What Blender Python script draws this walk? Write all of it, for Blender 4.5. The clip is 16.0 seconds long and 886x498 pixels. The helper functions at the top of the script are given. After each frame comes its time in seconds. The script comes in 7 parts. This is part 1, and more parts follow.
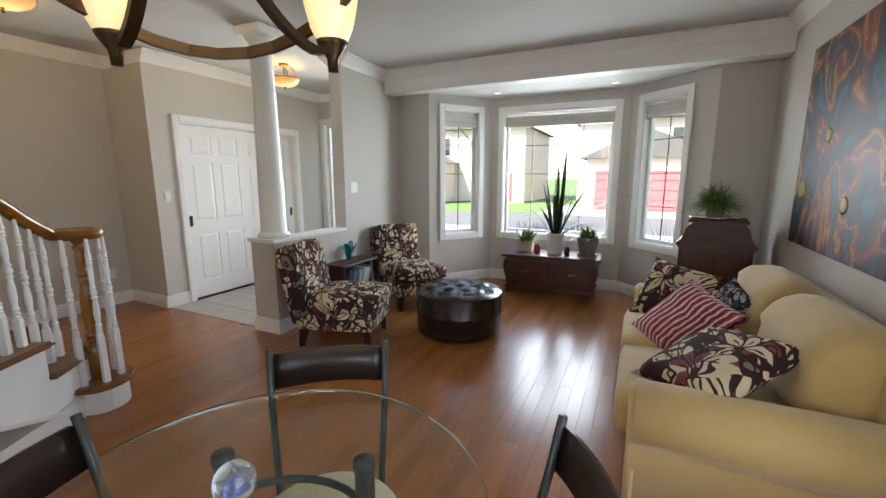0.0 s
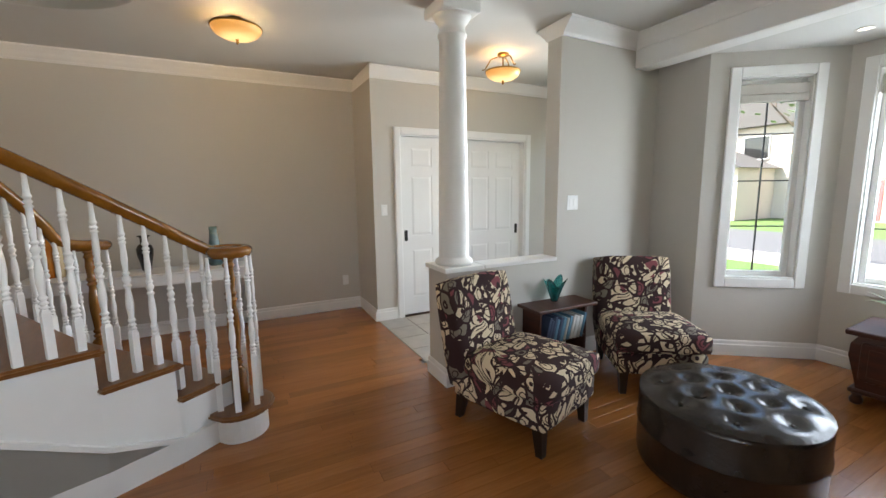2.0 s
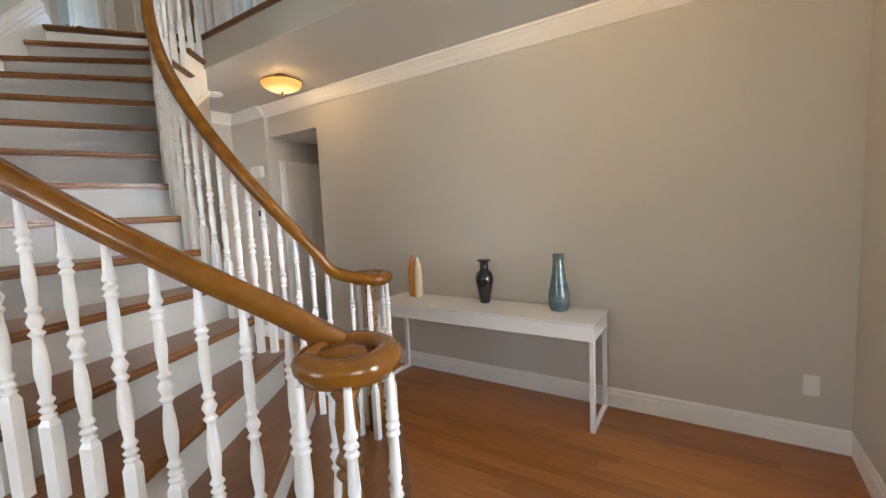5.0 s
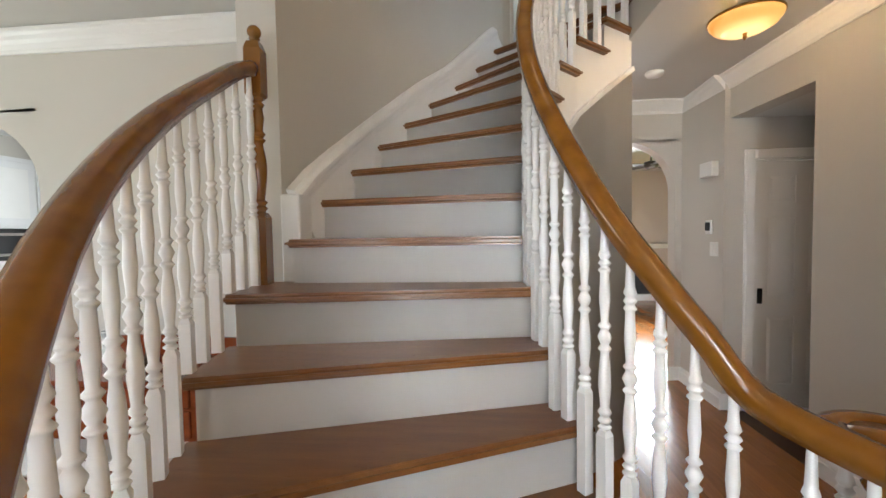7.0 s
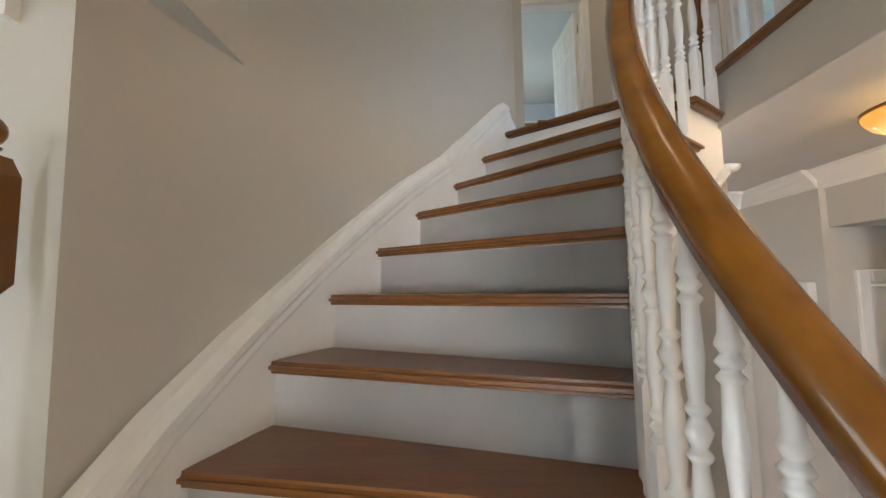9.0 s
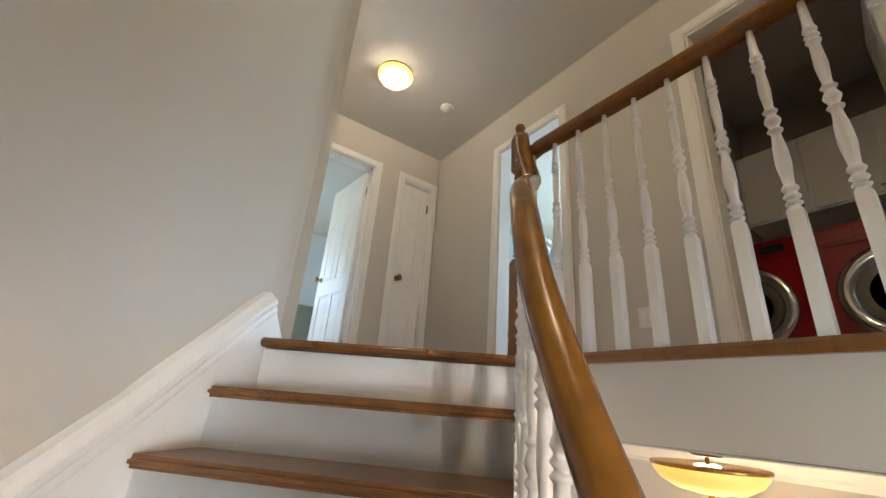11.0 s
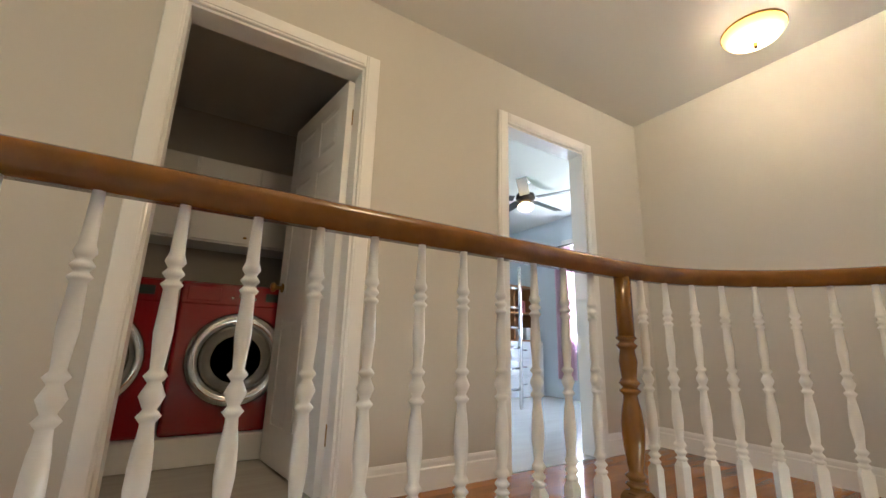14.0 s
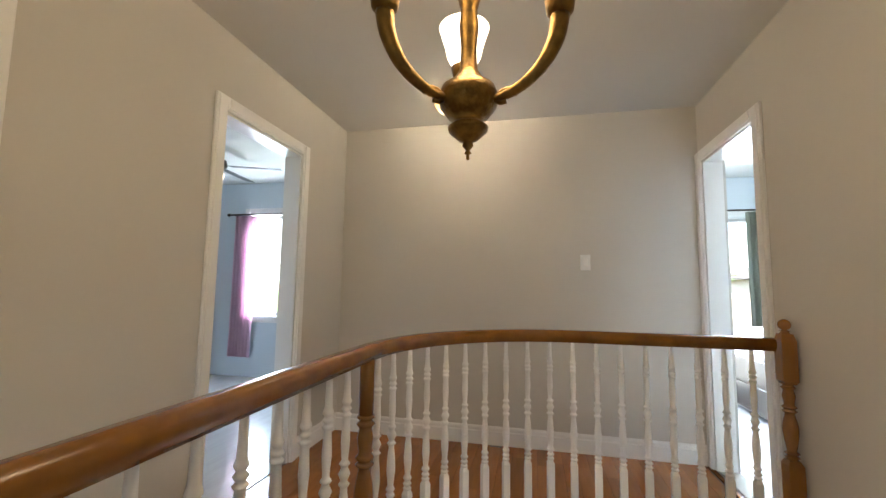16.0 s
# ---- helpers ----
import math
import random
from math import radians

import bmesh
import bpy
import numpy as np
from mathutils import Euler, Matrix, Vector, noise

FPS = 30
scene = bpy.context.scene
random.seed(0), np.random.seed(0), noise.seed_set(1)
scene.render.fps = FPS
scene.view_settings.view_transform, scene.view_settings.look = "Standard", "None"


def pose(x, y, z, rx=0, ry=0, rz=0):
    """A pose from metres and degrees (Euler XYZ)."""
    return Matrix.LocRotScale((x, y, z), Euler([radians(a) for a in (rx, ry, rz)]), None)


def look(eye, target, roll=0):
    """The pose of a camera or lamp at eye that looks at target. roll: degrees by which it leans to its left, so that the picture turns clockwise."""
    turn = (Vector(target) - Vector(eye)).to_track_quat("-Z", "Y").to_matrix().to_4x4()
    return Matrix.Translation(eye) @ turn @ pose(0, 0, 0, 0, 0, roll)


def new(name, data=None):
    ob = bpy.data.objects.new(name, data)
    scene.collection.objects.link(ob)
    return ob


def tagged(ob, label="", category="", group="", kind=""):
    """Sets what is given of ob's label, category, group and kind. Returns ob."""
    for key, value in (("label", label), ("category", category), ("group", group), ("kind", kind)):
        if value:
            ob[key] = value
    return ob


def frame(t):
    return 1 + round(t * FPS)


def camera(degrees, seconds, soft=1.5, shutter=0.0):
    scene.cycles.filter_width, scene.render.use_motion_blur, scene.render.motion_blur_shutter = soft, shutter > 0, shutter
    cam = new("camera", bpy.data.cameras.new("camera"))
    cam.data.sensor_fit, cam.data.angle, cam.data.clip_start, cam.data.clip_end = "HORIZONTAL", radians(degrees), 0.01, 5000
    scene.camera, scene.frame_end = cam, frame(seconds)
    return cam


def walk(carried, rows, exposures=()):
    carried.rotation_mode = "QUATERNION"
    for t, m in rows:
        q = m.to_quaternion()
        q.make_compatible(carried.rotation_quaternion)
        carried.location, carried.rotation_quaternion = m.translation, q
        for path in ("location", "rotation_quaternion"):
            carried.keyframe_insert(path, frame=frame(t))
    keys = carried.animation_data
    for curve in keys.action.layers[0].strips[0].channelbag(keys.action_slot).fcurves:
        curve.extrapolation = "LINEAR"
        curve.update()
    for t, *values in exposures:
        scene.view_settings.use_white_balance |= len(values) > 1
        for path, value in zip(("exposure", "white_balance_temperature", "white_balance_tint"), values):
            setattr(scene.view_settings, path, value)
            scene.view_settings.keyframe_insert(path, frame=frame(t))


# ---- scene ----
cam = camera(94.8, 16.0)

PATH = [
    (0, (0.904, 1.229, 1.402), (0.055, 3.007, 1.055), 0.0),
    (0.5, (0.805, 1.607, 1.401), (-0.253, 3.268, 1.049), -0.2),
    (1, (0.764, 1.943, 1.388), (-0.568, 3.399, 1.064), -0.4),
    (1.5, (0.732, 2.249, 1.363), (-0.86, 3.425, 1.076), -0.3),
    (2, (0.512, 2.485, 1.398), (-1.252, 3.385, 1.114), -0.7),
    (2.5, (0.292, 2.717, 1.394), (-1.585, 3.347, 1.114), -0.9),
    (3, (0.008, 2.962, 1.376), (-1.943, 3.28, 1.074), -0.8),
    (3.2, (-0.122, 3.063, 1.387), (-2.09, 3.239, 1.081), -0.8),
    (5.3, (-1.62, 3.127, 1.401), (-3.1, 1.79, 1.243), -2.4),
    (5.5, (-1.743, 3.067, 1.4), (-3.054, 1.564, 1.258), -2.0),
    (6, (-2.006, 2.895, 1.412), (-2.8, 1.064, 1.279), -1.9),
    (6.5, (-2.239, 2.7, 1.429), (-2.446, 0.715, 1.298), -2.0),
    (7, (-2.309, 2.359, 1.461), (-2.155, 0.367, 1.376), -1.0),
    (7.5, (-2.304, 1.998, 1.544), (-1.975, 0.025, 1.552), -1.0),
    (8, (-2.249, 1.74, 1.666), (-1.931, -0.234, 1.718), -1.1),
    (8.5, (-2.201, 1.558, 1.818), (-2.01, -0.431, 1.896), -1.2),
    (8.7, (-2.197, 1.483, 1.888), (-2.053, -0.508, 2.0), -1.3),
    (10.8, (-2.18, 0.777, 2.658), (-3.044, -0.887, 3.353), 5.0),
    (11, (-2.153, 0.737, 2.688), (-3.188, -0.812, 3.414), 4.7),
    (11.5, (-2.255, 0.599, 2.895), (-3.676, -0.61, 3.616), 4.3),
    (12, (-2.255, 0.473, 2.985), (-3.987, -0.27, 3.653), 3.5),
    (12.5, (-2.321, 0.385, 3.141), (-4.216, 0.126, 3.726), 3.2),
    (13, (-2.374, 0.294, 3.253), (-4.282, 0.481, 3.821), 2.0),
    (13.5, (-2.39, 0.194, 3.4), (-4.223, 0.83, 3.885), 1.6),
    (14, (-2.496, 0.171, 3.538), (-4.156, 1.191, 3.993), 1.5),
    (14.5, (-2.554, 0.088, 3.653), (-3.991, 1.433, 4.01), 1.1),
    (15, (-2.618, 0.097, 3.731), (-3.741, 1.723, 4.04), 1.9),
    (15.5, (-2.708, 0.075, 3.867), (-3.481, 1.898, 4.143), 1.5),
    (16, (-2.739, -0.012, 4.019), (-3.173, 1.931, 4.21), 0.9),
]
walk(cam, [(t, look(eye, target, roll)) for t, eye, target, roll in PATH], exposures=[(0, 2.1), (1.5, 2.15), (2.5, 2.3), (3.2, 2.4), (5.5, 2.75), (7, 2.6), (8.5, 2.65), (11, 3.2), (12.5, 3.45), (14.5, 3.6), (16, 3.2)])

# ---- world and light ----
world = bpy.data.worlds.new("sky")
scene.world = world
world.use_nodes = True
wn = world.node_tree
sky = wn.nodes.new("ShaderNodeTexSky")
sky.sky_type = "NISHITA"
sky.sun_disc = False
sky.sun_elevation, sky.sun_rotation = radians(48), radians(209)
wn.links.new(sky.outputs[0], wn.nodes["Background"].inputs[0])
wn.nodes["Background"].inputs[1].default_value = 0.15
sun = new("sun", bpy.data.lights.new("sun", "SUN"))
sun.data.energy, sun.data.angle, sun.data.color = 5.0, radians(0.5), (1, 0.95, 0.87)
sun.matrix_basis = look((0, 0, 30), (10, 18, 7))


def daylight_lamp(name, x, y, z, rz, w, h, power, colour=(0.86, 0.93, 1.0), tilt=0):
    """An area lamp in place of daylight, at a window or set apart from one; it shines along +Y turned by rz."""
    lamp = new(name, bpy.data.lights.new(name, "AREA"))
    lamp.data.shape, lamp.data.size, lamp.data.size_y = "RECTANGLE", w, h
    lamp.data.energy, lamp.data.color = power, colour
    lamp.matrix_basis = pose(x, y, z, 90 + tilt, 0, rz)
    return lamp


def lamp_light(name, x, y, z, power, size=0.08, colour=(1, 0.84, 0.62)):
    lamp = new(name, bpy.data.lights.new(name, "POINT"))
    lamp.data.energy, lamp.data.color, lamp.data.shadow_soft_size = power, colour, size
    lamp.location = (x, y, z)
    return lamp


# Two fill lamps added inside the back rooms, in place of daylight there
daylight_lamp("family_room_daylight_fill", -5.2, -3.9, 1.3, -60, 1.4, 1.6, 24)
daylight_lamp("kitchen_daylight_fill", 0.9, -2.4, 1.5, 0, 1.6, 1.4, 14)
# Fill lamp added in the foyer to brighten the risers; its door is out of view
daylight_lamp("foyer_daylight_fill", -2.62, 6.25, 1.35, 188, 0.7, 1.7, 7.5).data.spread = radians(105)
# Unseen lamp panel outside, above the bay, added to strengthen the skylight
daylight_lamp("bay_sky_fill", -0.1, 7.6, 3.3, 180, 3.4, 1.3, 10, (0.72, 0.87, 1.0), -42)
daylight_lamp("bay_window_daylight", 0.25, 6.95, 1.45, 172, 1.7, 1.3, 24, (0.84, 0.92, 1.0), -6)
# Daylight assumed from the dining side, through an added window out of view
daylight_lamp("assumed_window_daylight", 2.0, 1.3, 1.45, 90, 1.3, 1.3, 6)
daylight_lamp("bedroom_daylight", -6.6, 4.62, 4.2, 180, 1.2, 1.4, 24, (0.72, 0.86, 1.0))
daylight_lamp("bedroom_daylight", -6.9, -1.3, 4.1, -90, 1.4, 1.4, 6, (0.62, 0.82, 1.0))
daylight_lamp("bedroom_daylight", -3.05, -5.3, 4.1, 0, 1.3, 1.4, 1.0, (0.52, 0.76, 1.0))
daylight_lamp("bedroom_daylight", -0.9, 4.7, 4.1, 180, 1.0, 1.4, 22, (0.72, 0.86, 1.0))

# ---- materials ----
def material(name, colour, rough=0.5, metal=0.0, second=None, scale=8.0, detail=4.0, mix=1.0, bump=0.0, bump_scale=60.0, stretch=(1, 1, 1), coat=0.0, island=0.0, sheen=0.0):
    """A surface of two colours in a soft noise, with a finer grain in its relief and gloss."""
    m = bpy.data.materials.new(name)
    m.use_nodes = True
    nt = m.node_tree
    b = nt.nodes["Principled BSDF"]
    b.inputs["Roughness"].default_value, b.inputs["Metallic"].default_value = rough, metal
    b.inputs["Coat Weight"].default_value = coat
    b.inputs["Coat Roughness"].default_value = 0.12
    b.inputs["Sheen Weight"].default_value = sheen
    second = second or tuple(c * 0.9 for c in colour)
    tc = nt.nodes.new("ShaderNodeTexCoord")
    mp = nt.nodes.new("ShaderNodeMapping")
    mp.inputs["Scale"].default_value = stretch
    nt.links.new(tc.outputs["Object"], mp.inputs[0])
    n1 = nt.nodes.new("ShaderNodeTexNoise")
    n1.inputs["Scale"].default_value, n1.inputs["Detail"].default_value = scale, detail
    nt.links.new(mp.outputs[0], n1.inputs["Vector"])
    ramp = nt.nodes.new("ShaderNodeValToRGB")
    ramp.color_ramp.elements[0].position, ramp.color_ramp.elements[1].position = 0.5 - 0.28 * mix, 0.5 + 0.28 * mix
    ramp.color_ramp.elements[0].color, ramp.color_ramp.elements[1].color = (*second, 1), (*colour, 1)
    nt.links.new(n1.outputs[0], ramp.inputs[0])
    out = ramp.outputs[0]
    if island:
        info = nt.nodes.new("ShaderNodeObjectInfo")
        hsv = nt.nodes.new("ShaderNodeHueSaturation")
        rng = nt.nodes.new("ShaderNodeMapRange")
        rng.inputs[3].default_value, rng.inputs[4].default_value = 1 - island, 1 + island
        nt.links.new(info.outputs["Random"], rng.inputs[0])
        nt.links.new(rng.outputs[0], hsv.inputs["Value"])
        nt.links.new(out, hsv.inputs["Color"])
        out = hsv.outputs[0]
    nt.links.new(out, b.inputs["Base Color"])
    n2 = nt.nodes.new("ShaderNodeTexNoise")
    n2.inputs["Scale"].default_value, n2.inputs["Detail"].default_value = bump_scale, 3
    nt.links.new(mp.outputs[0], n2.inputs["Vector"])
    if bump:
        bp = nt.nodes.new("ShaderNodeBump")
        bp.inputs["Strength"].default_value, bp.inputs["Distance"].default_value = bump, 0.004
        nt.links.new(n2.outputs[0], bp.inputs["Height"])
        nt.links.new(bp.outputs[0], b.inputs["Normal"])
    rr = nt.nodes.new("ShaderNodeMapRange")
    rr.inputs[3].default_value, rr.inputs[4].default_value = max(0.02, rough - 0.06), min(1, rough + 0.06)
    nt.links.new(n2.outputs[0], rr.inputs[0])
    nt.links.new(rr.outputs[0], b.inputs["Roughness"])
    return m


def glowing(name, colour, strength, base=(0.8, 0.7, 0.5)):
    m = material(name, base, 0.3)
    b = m.node_tree.nodes["Principled BSDF"]
    b.inputs["Emission Color"].default_value = (*colour, 1)
    b.inputs["Emission Strength"].default_value = strength
    return m


def clear_glass(name, tint=(1, 1, 1), rough=0.0, gloss=0.5):
    """Thin glazing: mostly clear, with a reflecting skin."""
    m = bpy.data.materials.new(name)
    m.use_nodes = True
    nt = m.node_tree
    nt.nodes.remove(nt.nodes["Principled BSDF"])
    t = nt.nodes.new("ShaderNodeBsdfTransparent")
    t.inputs[0].default_value = (*tint, 1)
    g = nt.nodes.new("ShaderNodeBsdfGlossy")
    g.inputs["Roughness"].default_value = rough
    lw = nt.nodes.new("ShaderNodeLayerWeight")
    pw = nt.nodes.new("ShaderNodeMath")
    pw.operation = "POWER"
    pw.inputs[1].default_value = 4.0
    nt.links.new(lw.outputs["Facing"], pw.inputs[0])
    f = nt.nodes.new("ShaderNodeMath")
    f.operation = "MULTIPLY_ADD"
    f.inputs[1].default_value, f.inputs[2].default_value = gloss, 0.03
    nt.links.new(pw.outputs[0], f.inputs[0])
    mx = nt.nodes.new("ShaderNodeMixShader")
    nt.links.new(f.outputs[0], mx.inputs[0])
    nt.links.new(t.outputs[0], mx.inputs[1])
    nt.links.new(g.outputs[0], mx.inputs[2])
    nt.links.new(mx.outputs[0], nt.nodes["Material Output"].inputs[0])
    return m


def solid_glass(name, colour, rough=0.02):
    m = material(name, colour, rough, mix=0.5)
    b = m.node_tree.nodes["Principled BSDF"]
    b.inputs["Transmission Weight"].default_value = 0.9
    b.inputs["IOR"].default_value = 1.45
    return m


M_WALL = material("greige_paint", (0.56, 0.53, 0.48), 0.62, second=(0.535, 0.505, 0.455), scale=1.5, bump=0.05, bump_scale=140)
M_CEIL = material("ceiling_paint", (0.66, 0.65, 0.62), 0.8, second=(0.63, 0.62, 0.59), scale=2, bump=0.08, bump_scale=180)
M_TRIM = material("white_trim", (0.82, 0.81, 0.79), 0.35, second=(0.78, 0.77, 0.745), scale=5)
M_BAL = material("white_baluster_paint", (0.84, 0.835, 0.82), 0.3, second=(0.79, 0.785, 0.77), scale=9)
M_OAK = material("stained_oak", (0.27, 0.112, 0.016), 0.2, second=(0.17, 0.067, 0.009), scale=10, detail=8, stretch=(1, 1, 0.25), bump=0.12, bump_scale=90, coat=0.35)
M_RAIL = material("oak_handrail", (0.255, 0.10, 0.011), 0.22, second=(0.14, 0.052, 0.006), scale=14, detail=8, stretch=(1, 1, 1), bump=0.04, bump_scale=50, coat=0.15)
M_TREAD = material("oak_tread", (0.21, 0.088, 0.022), 0.3, second=(0.135, 0.05, 0.014), scale=7, detail=8, stretch=(0.5, 6, 1), bump=0.08, bump_scale=70, coat=0.12, island=0.08)
M_FLOOR = material("oak_floorboard", (0.36, 0.14, 0.036), 0.24, second=(0.26, 0.092, 0.022), scale=5, detail=8, stretch=(9, 0.7, 1), bump=0.05, bump_scale=60, coat=0.12, island=0.16)
M_SUB = material("dark_joint", (0.07, 0.03, 0.012), 0.6)
M_TILE = material("grey_foyer_tile", (0.46, 0.42, 0.36), 0.35, second=(0.33, 0.30, 0.26), scale=6, bump=0.05, island=0.08)
M_GROUT = material("tile_grout", (0.25, 0.23, 0.2), 0.8)
M_DARKMETAL = material("dark_bronze_metal", (0.045, 0.032, 0.022), 0.4, 0.7, second=(0.03, 0.02, 0.015))
M_BLACK = material("black_pull", (0.01, 0.01, 0.01), 0.4, 0.3)
M_BRASS = material("aged_brass", (0.42, 0.25, 0.07), 0.3, 1.0, second=(0.22, 0.12, 0.035), scale=30)
M_CHROME = material("chrome", (0.75, 0.75, 0.76), 0.12, 1.0)
M_GLASS = clear_glass("window_glass")
M_PLATE = material("white_switch_plate", (0.8, 0.8, 0.78), 0.35)


def lit_bowl(name, rim, middle, reach):
    """Lamp glass, brightest round the bulb in its middle and amber towards its rim."""
    m = glowing(name, rim, 1.0, (0.8, 0.55, 0.25))
    nt = m.node_tree
    tc = nt.nodes.new("ShaderNodeTexCoord")
    flat = nt.nodes.new("ShaderNodeVectorMath")
    flat.operation = "MULTIPLY"
    flat.inputs[1].default_value = (1, 1, 0)
    nt.links.new(tc.outputs["Object"], flat.inputs[0])
    far = nt.nodes.new("ShaderNodeVectorMath")
    far.operation = "LENGTH"
    nt.links.new(flat.outputs[0], far.inputs[0])
    rng = nt.nodes.new("ShaderNodeMapRange")
    rng.interpolation_type = "SMOOTHSTEP"
    rng.inputs[1].default_value, rng.inputs[2].default_value = reach * 0.35, reach
    nt.links.new(far.outputs["Value"], rng.inputs[0])
    mx = nt.nodes.new("ShaderNodeMixRGB")
    mx.inputs[1].default_value, mx.inputs[2].default_value = (*middle, 1), (*rim, 1)
    nt.links.new(rng.outputs[0], mx.inputs[0])
    nt.links.new(mx.outputs[0], nt.nodes["Principled BSDF"].inputs["Emission Color"])
    return m


M_AMBER = lit_bowl("amber_lamp_glass", (0.13, 0.05, 0.006), (0.30, 0.18, 0.07), 0.16)
M_AMBERUP = lit_bowl("lit_amber_glass", (0.30, 0.15, 0.03), (1.0, 0.78, 0.46), 0.15)
M_AMBERHOT = glowing("bright_lamp_glass", (1.0, 0.78, 0.42), 0.7)
M_SHADE = glowing("frosted_lamp_shade", (1.0, 0.86, 0.62), 0.5)
M_POT = glowing("downlight_bulb", (1.0, 0.9, 0.7), 1.0)


# ---- mesh building ----
def V(*p):
    return Vector(p)


def part(name, bm, mat, parent=None, label="", smooth=False):
    """Links a bmesh as one mesh object under a thing or a part."""
    bmesh.ops.recalc_face_normals(bm, faces=bm.faces)
    me = bpy.data.meshes.new(name)
    bm.to_mesh(me)
    bm.free()
    if smooth:
        for p in me.polygons:
            p.use_smooth = True
    me.materials.append(mat)
    ob = new(name, me)
    if parent:
        ob.parent = parent
    if label:
        tagged(ob, label)
    return ob


def thing(name, label, category, m=None, group="", kind=""):
    ob = new(name)
    ob.empty_display_size = 0.05
    if m is not None:
        ob.matrix_basis = m
    return tagged(ob, label, category, group, kind)


def bm_box(x0, x1, y0, y1, z0, z1, bevel=0.0, seg=1, bm=None, m=None):
    own = bm is None
    bm = bm or bmesh.new()
    vs = [bm.verts.new(p) for p in ((x0, y0, z0), (x1, y0, z0), (x1, y1, z0), (x0, y1, z0), (x0, y0, z1), (x1, y0, z1), (x1, y1, z1), (x0, y1, z1))]
    fs = [bm.faces.new([vs[i] for i in q]) for q in ((3, 2, 1, 0), (4, 5, 6, 7), (0, 1, 5, 4), (1, 2, 6, 5), (2, 3, 7, 6), (3, 0, 4, 7))]
    if bevel:
        es = list({e for f in fs for e in f.edges})
        r = bmesh.ops.bevel(bm, geom=es, offset=bevel, segments=seg, affect="EDGES", profile=0.5)
        vs = list({v for f in r["faces"] for v in f.verts} | {v for v in vs if v.is_valid})
    if m is not None:
        for v in vs:
            v.co = m @ v.co
    return bm


def lathe(profile, seg=20, bm=None, at=(0, 0, 0), cap=True, soft=False):
    """Turns (radius, z) pairs about the z axis."""
    bm = bm or bmesh.new()
    if soft:
        fine = []
        for i in range(len(profile) - 1):
            p0, p1, p2, p3 = profile[max(0, i - 1)], profile[i], profile[i + 1], profile[min(len(profile) - 1, i + 2)]
            fine.append(p1)
            fine.append((0.5625 * (p1[0] + p2[0]) - 0.0625 * (p0[0] + p3[0]), 0.5 * (p1[1] + p2[1])))
        profile = fine + [profile[-1]]
    rings = []
    for r, z in profile:
        rings.append([bm.verts.new((at[0] + r * math.cos(2 * math.pi * i / seg), at[1] + r * math.sin(2 * math.pi * i / seg), at[2] + z)) for i in range(seg)])
    for a, b in zip(rings, rings[1:]):
        for i in range(seg):
            bm.faces.new((a[i], a[(i + 1) % seg], b[(i + 1) % seg], b[i])).smooth = soft
    if cap:
        if profile[0][0] > 1e-4:
            bm.faces.new(rings[0][::-1])
        if profile[-1][0] > 1e-4:
            bm.faces.new(rings[-1])
    return bm


def square_ring(bm, prev, s, z, at=(0, 0), turn=0.0):
    c, n = math.cos(turn), math.sin(turn)
    ring = [bm.verts.new((at[0] + c * a - n * b, at[1] + n * a + c * b, z)) for a, b in ((-s, -s), (s, -s), (s, s), (-s, s))]
    if prev:
        for i in range(4):
            bm.faces.new((prev[i], prev[(i + 1) % 4], ring[(i + 1) % 4], ring[i]))
    else:
        bm.faces.new(ring[::-1])
    return ring


def sweep(path, section, bm=None, closed=False, scale=None):
    """Carries a section of (side, up) pairs along a path; up stays upright."""
    bm = bm or bmesh.new()
    rings = []
    n = len(path)
    for i, p in enumerate(path):
        a = path[(i - 1) % n] if (i or closed) else path[0]
        b = path[(i + 1) % n] if (i < n - 1 or closed) else path[-1]
        d = (Vector(b) - Vector(a)).normalized()
        side = d.cross(V(0, 0, 1))
        side = side.normalized() if side.length > 1e-4 else V(1, 0, 0)
        up = side.cross(d).normalized()
        k = scale[i] if scale else 1.0
        d1, d2 = Vector(p) - Vector(a), Vector(b) - Vector(p)
        w = 1.0
        if d1.length > 1e-6 and d2.length > 1e-6:
            w = 1 / max(0.55, math.sqrt(max(0, (1 + d1.normalized().dot(d2.normalized())) / 2)))
        rings.append([bm.verts.new(Vector(p) + side * s * k * w + up * u * k) for s, u in section])
    m = len(section)
    for i in range(n if closed else n - 1):
        a, b = rings[i], rings[(i + 1) % n]
        for j in range(m):
            bm.faces.new((a[j], a[(j + 1) % m], b[(j + 1) % m], b[j]))
    if not closed:
        bm.faces.new(rings[0][::-1])
        bm.faces.new(rings[-1])
    return bm


def smooth_line(pts, n=6):
    """Catmull-Rom points through pts."""
    res = []
    for i in range(len(pts) - 1):
        p0, p1, p2, p3 = pts[max(i - 1, 0)], pts[i], pts[i + 1], pts[min(i + 2, len(pts) - 1)]
        for j in range(n):
            t = j / n
            res.append(0.5 * ((2 * p1) + (p2 - p0) * t + (2 * p0 - 5 * p1 + 4 * p2 - p3) * t * t + (3 * p1 - p0 - 3 * p2 + p3) * t ** 3))
    res.append(pts[-1])
    return res


def round_section(r, seg=10):
    return [(r * math.cos(2 * math.pi * i / seg), r * math.sin(2 * math.pi * i / seg)) for i in range(seg)]


